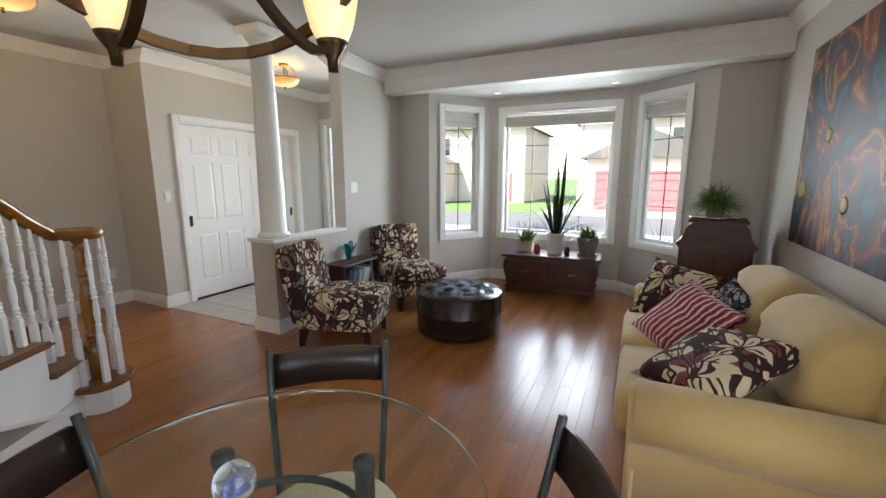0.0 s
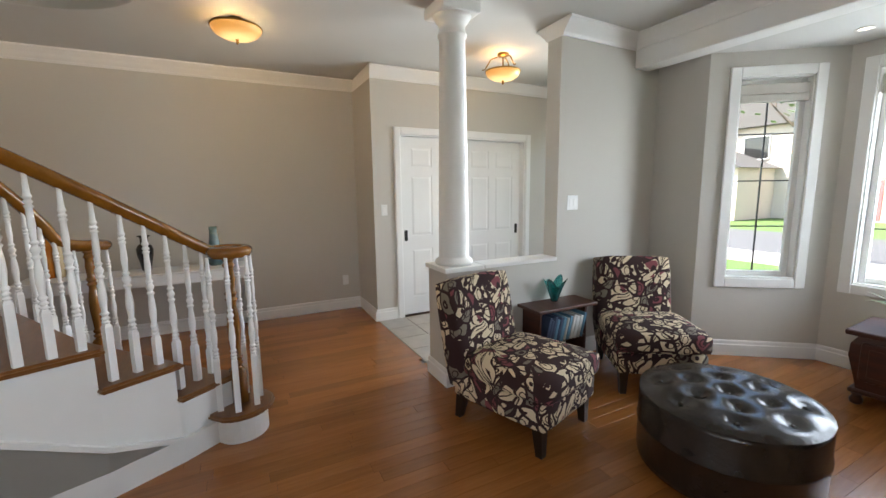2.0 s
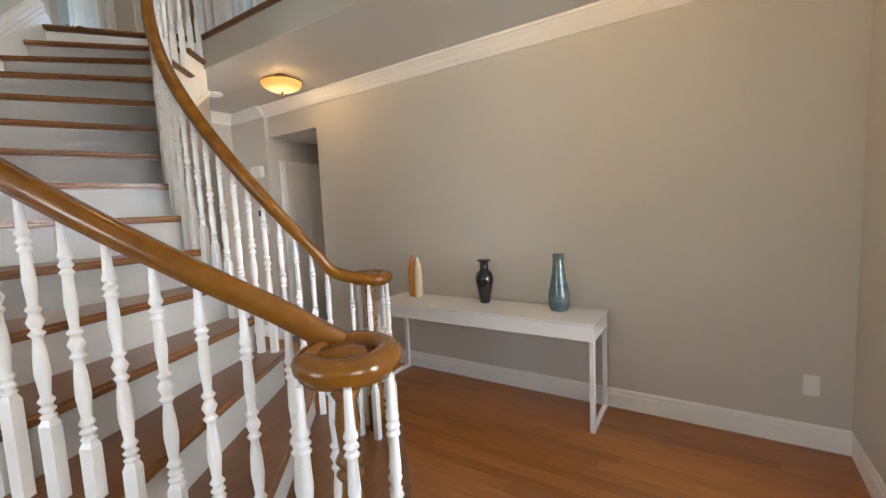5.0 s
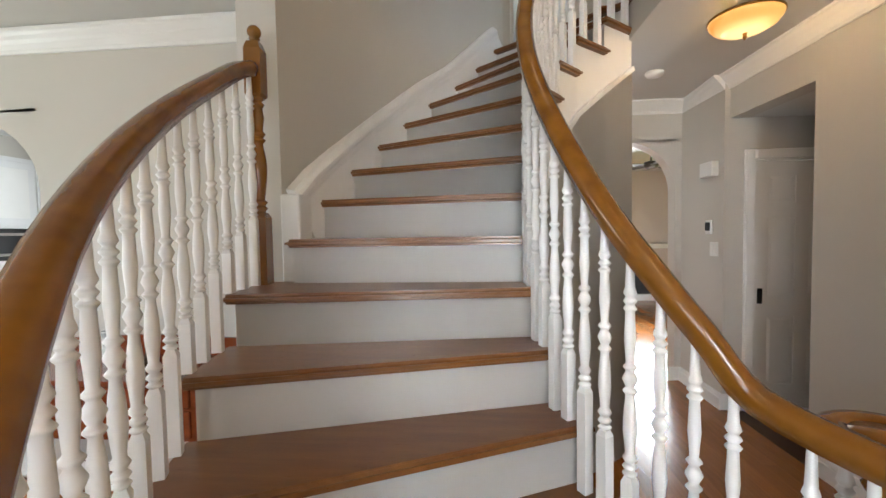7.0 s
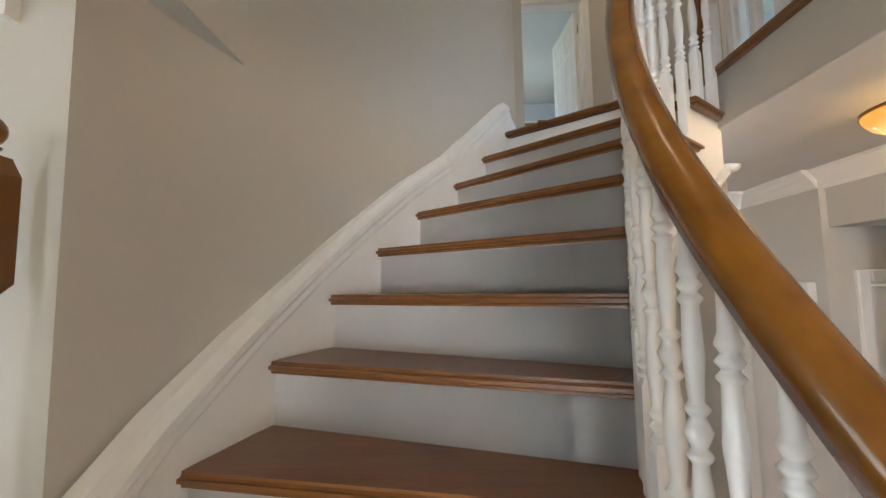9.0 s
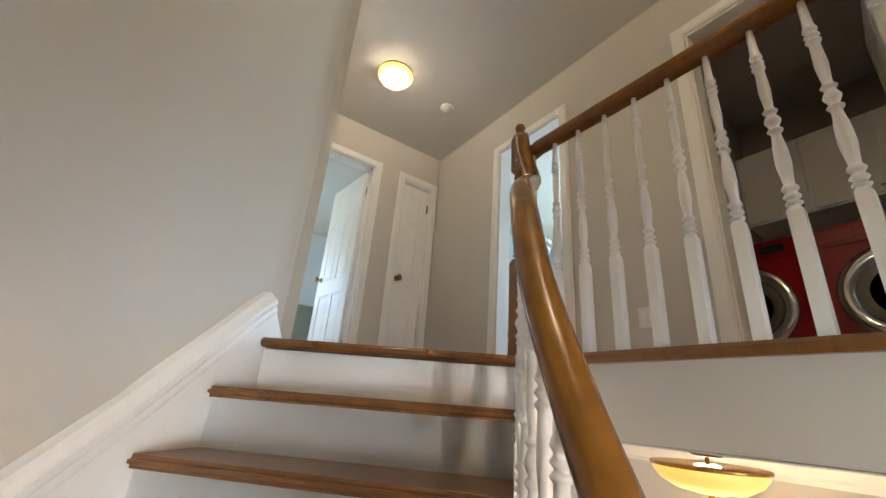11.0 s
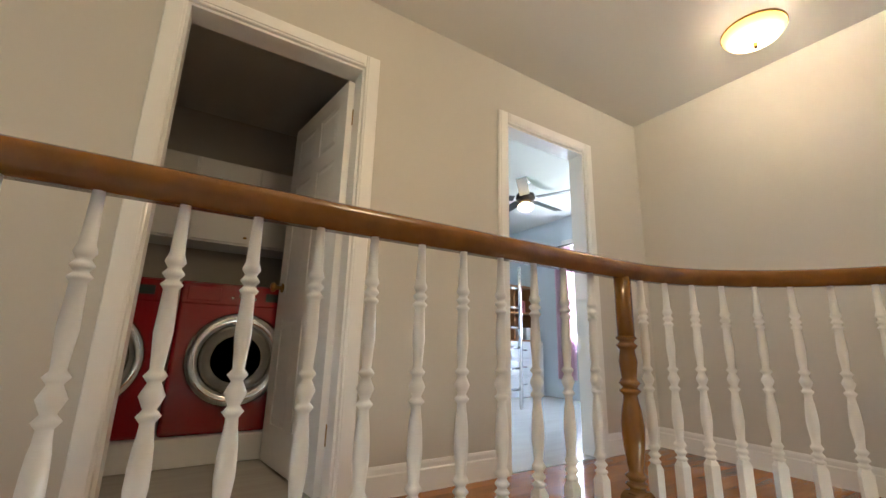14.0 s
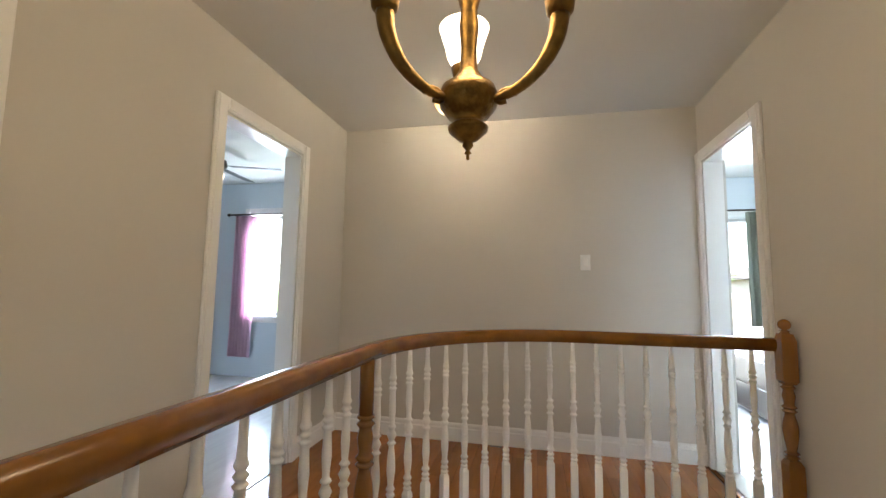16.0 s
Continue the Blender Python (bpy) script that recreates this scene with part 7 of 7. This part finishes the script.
M_BARK = material("tree_bark", (0.10, 0.075, 0.055), 0.9, bump=0.6, bump_scale=30)
tree(-3.2, 13, 6.5, 5, "young street tree with sparse spring leaves")
tree(5.5, 24.5, 7.5, 9, "street tree with sparse spring leaves")
rn = random.Random(21)
M_LAV = material("dusty_purple_shrub", (0.16, 0.11, 0.16), 0.9, second=(0.12, 0.13, 0.09), scale=20)
for x in (-1.3, -0.6, 0.1, 0.8, 1.5, 2.2):
    t = thing("shrub", "low dusty purple shrub under the bay window", "shrub", pose(x, 8.0 + rn.uniform(-0.2, 0.2), -0.55), "shrubs under the bay")
    bm = bmesh.new()
    for k in range(150):
        a, el = rn.uniform(0, 6.28), rn.uniform(0.5, 1.5)
        leaf_blade(bm, (rn.uniform(-0.1, 0.1), rn.uniform(-0.1, 0.1), 0.0), (math.cos(a) * math.cos(el), math.sin(a) * math.cos(el), math.sin(el)), rn.uniform(0.9, 1.45), 0.012, 0.4, a, 4, 0.2, 0.4)
    part("stems", bm, M_LAV, t)

# ---- floors, board by board ----
structure("floor_upper_bed", prism(landing, UP - 0.022, UP - 0.010), M_SUB, "floor bed of the upper hall", "floor")


def boards(parent_label, x0, x1, y0, y1, z, w, seed, name, keep, near, fine=None):
    """Boards laid along y (or x) in staggered rows; those inside near are parts of their own, the rest one mesh."""
    rn2 = random.Random(seed)
    t = thing(name, parent_label, "floor", kind="structure")
    meshes = {}
    rest = bmesh.new()
    count = 0
    x = x0
    while x < x1 - 0.01:
        y = y0 - rn2.uniform(0, 0.9)
        while y < y1:
            l = rn2.choice((0.7, 0.95, 1.2)) if fine is None else fine
            a, b = max(y, y0), min(y + l, y1)
            y += l
            if b - a < 0.05:
                continue
            cx, cy = x + w / 2, (a + b) / 2
            if not keep(cx, cy):
                continue
            lx = min(w, x1 - x) - 0.0007
            ly = round(b - a - 0.0008, 4)
            if near(cx, cy) and count < 300:
                key = (round(lx, 4), ly)
                if key not in meshes:
                    bm2 = bmesh.new()
                    bo = 0.0006
                    lo = [bm2.verts.new((sx * lx / 2, sy * ly / 2, -bo)) for sx, sy in ((-1, -1), (1, -1), (1, 1), (-1, 1))]
                    hi = [bm2.verts.new((sx * (lx / 2 - bo), sy * (ly / 2 - bo), 0)) for sx, sy in ((-1, -1), (1, -1), (1, 1), (-1, 1))]
                    dn = [bm2.verts.new((sx * lx / 2, sy * ly / 2, -0.012)) for sx, sy in ((-1, -1), (1, -1), (1, 1), (-1, 1))]
                    bm2.faces.new(hi)
                    for k in range(4):
                        bm2.faces.new((lo[k], lo[(k + 1) % 4], hi[(k + 1) % 4], hi[k]))
                        bm2.faces.new((dn[k], dn[(k + 1) % 4], lo[(k + 1) % 4], lo[k]))
                    me = bpy.data.meshes.new("board")
                    bm2.to_mesh(me)
                    bm2.free()
                    me.materials.append(M_FLOOR)
                    meshes[key] = me
                ob = new("board", meshes[key])
                ob.parent = t
                ob.location = (cx, cy, z)
                count += 1
            else:
                bm_box(cx - lx / 2, cx + lx / 2, cy - ly / 2, cy + ly / 2, z - 0.012, z, bm=rest)
        x += w
    if len(rest.verts):
        tagged(part("far_boards", rest, M_FLOORREST, t), kind="stuff")
    return t


def rest_material():
    m = M_FLOOR.copy()
    m.name = "oak_floorboard_rest"
    nt = m.node_tree
    g = nt.nodes.new("ShaderNodeNewGeometry")
    for n3 in nt.nodes:
        if n3.type == "MAP_RANGE" and n3.inputs[0].is_linked and n3.inputs[0].links[0].from_node.type == "OBJECT_INFO":
            nt.links.new(g.outputs["Random Per Island"], n3.inputs[0])
    return m


M_FLOORREST = rest_material()


def upper_keep(x, y):
    if x < EDGE - 0.04 or y > 2.2:
        return True
    if x < -2.54 and y > 1.4:
        return math.hypot(x + 2.54, y - 1.36) > 0.78
    d = NOSE_R[16] - NOSE_L[16]
    n2 = V(d.y, -d.x, 0).normalized()
    n2 = n2 if n2.y < 0 else -n2
    return y < 1 and (V(x, y, 0) - NOSE_L[16]).dot(n2) > 0.09 and y < -0.3


boards("reddish oak strip floor of the living room", -2.06, 1.94, 0.15, 6.65, 0.0, 0.083, 12, "floor_living", lambda x, y: True, lambda x, y: -1.9 < x < 1.0 and 2.2 < y < 5.6)
boards("reddish oak strip floor of the hall", XW, -2.06, -1.7, 3.80, 0.0, 0.083, 15, "floor_hall", lambda x, y: True, lambda x, y: -4.3 < x < -2.1 and 0.8 < y < 3.8)
boards("reddish oak strip floor of the upper hall", XW, -1.6, -2.68, 3.12, UP, 0.083, 13, "floor_upper", upper_keep, lambda x, y: y > -0.5, 0.45)
boards("oak strip floor of the family room", -6.4, -1.6, -6.3, -1.7, 0.0, 0.083, 14, "floor_family_boards", lambda x, y: True, lambda x, y: False)
t = thing("floor_foyer", "grey square tiles of the foyer floor", "floor", kind="structure")
structure("floor_foyer_bed", bm_box(-3.62, -2.06, 3.80, 6.3, -0.013, -0.005), M_GROUT, "grout bed of the foyer tiles", "floor")
bm = bm_box(-0.1475, 0.1475, -0.1475, 0.1475, -0.01, 0, 0.002)
tile = bpy.data.meshes.new("tile")
bm.to_mesh(tile)
bm.free()
tile.materials.append(M_TILE)
for i in range(5):
    for j in range(8):
        ob = new("tile", tile)
        ob.parent = t
        ob.location = (-3.46 + 0.3 * i, 3.955 + 0.3 * j, 0.001)

# Out of view; its glass is assumed, to go with the foyer fill lamp
t = thing("door_front", "assumed white front door with a tall glass pane, out of view", "door", pose(-3.04, 6.34, 0), kind="structure")
for a, b, c, d in ((0.0, 0.12, 0, 2.18), (0.72, 0.84, 0, 2.18), (0.12, 0.72, 0, 0.4), (0.12, 0.72, 2.0, 2.18)):
    part("door_rail", bm_box(a, b, 0, 0.045, c, d), M_TRIM, t)
part("pane", bm_box(0.12, 0.72, 0.02, 0.025, 0.4, 2.0), M_GLASS, t).visible_shadow = False
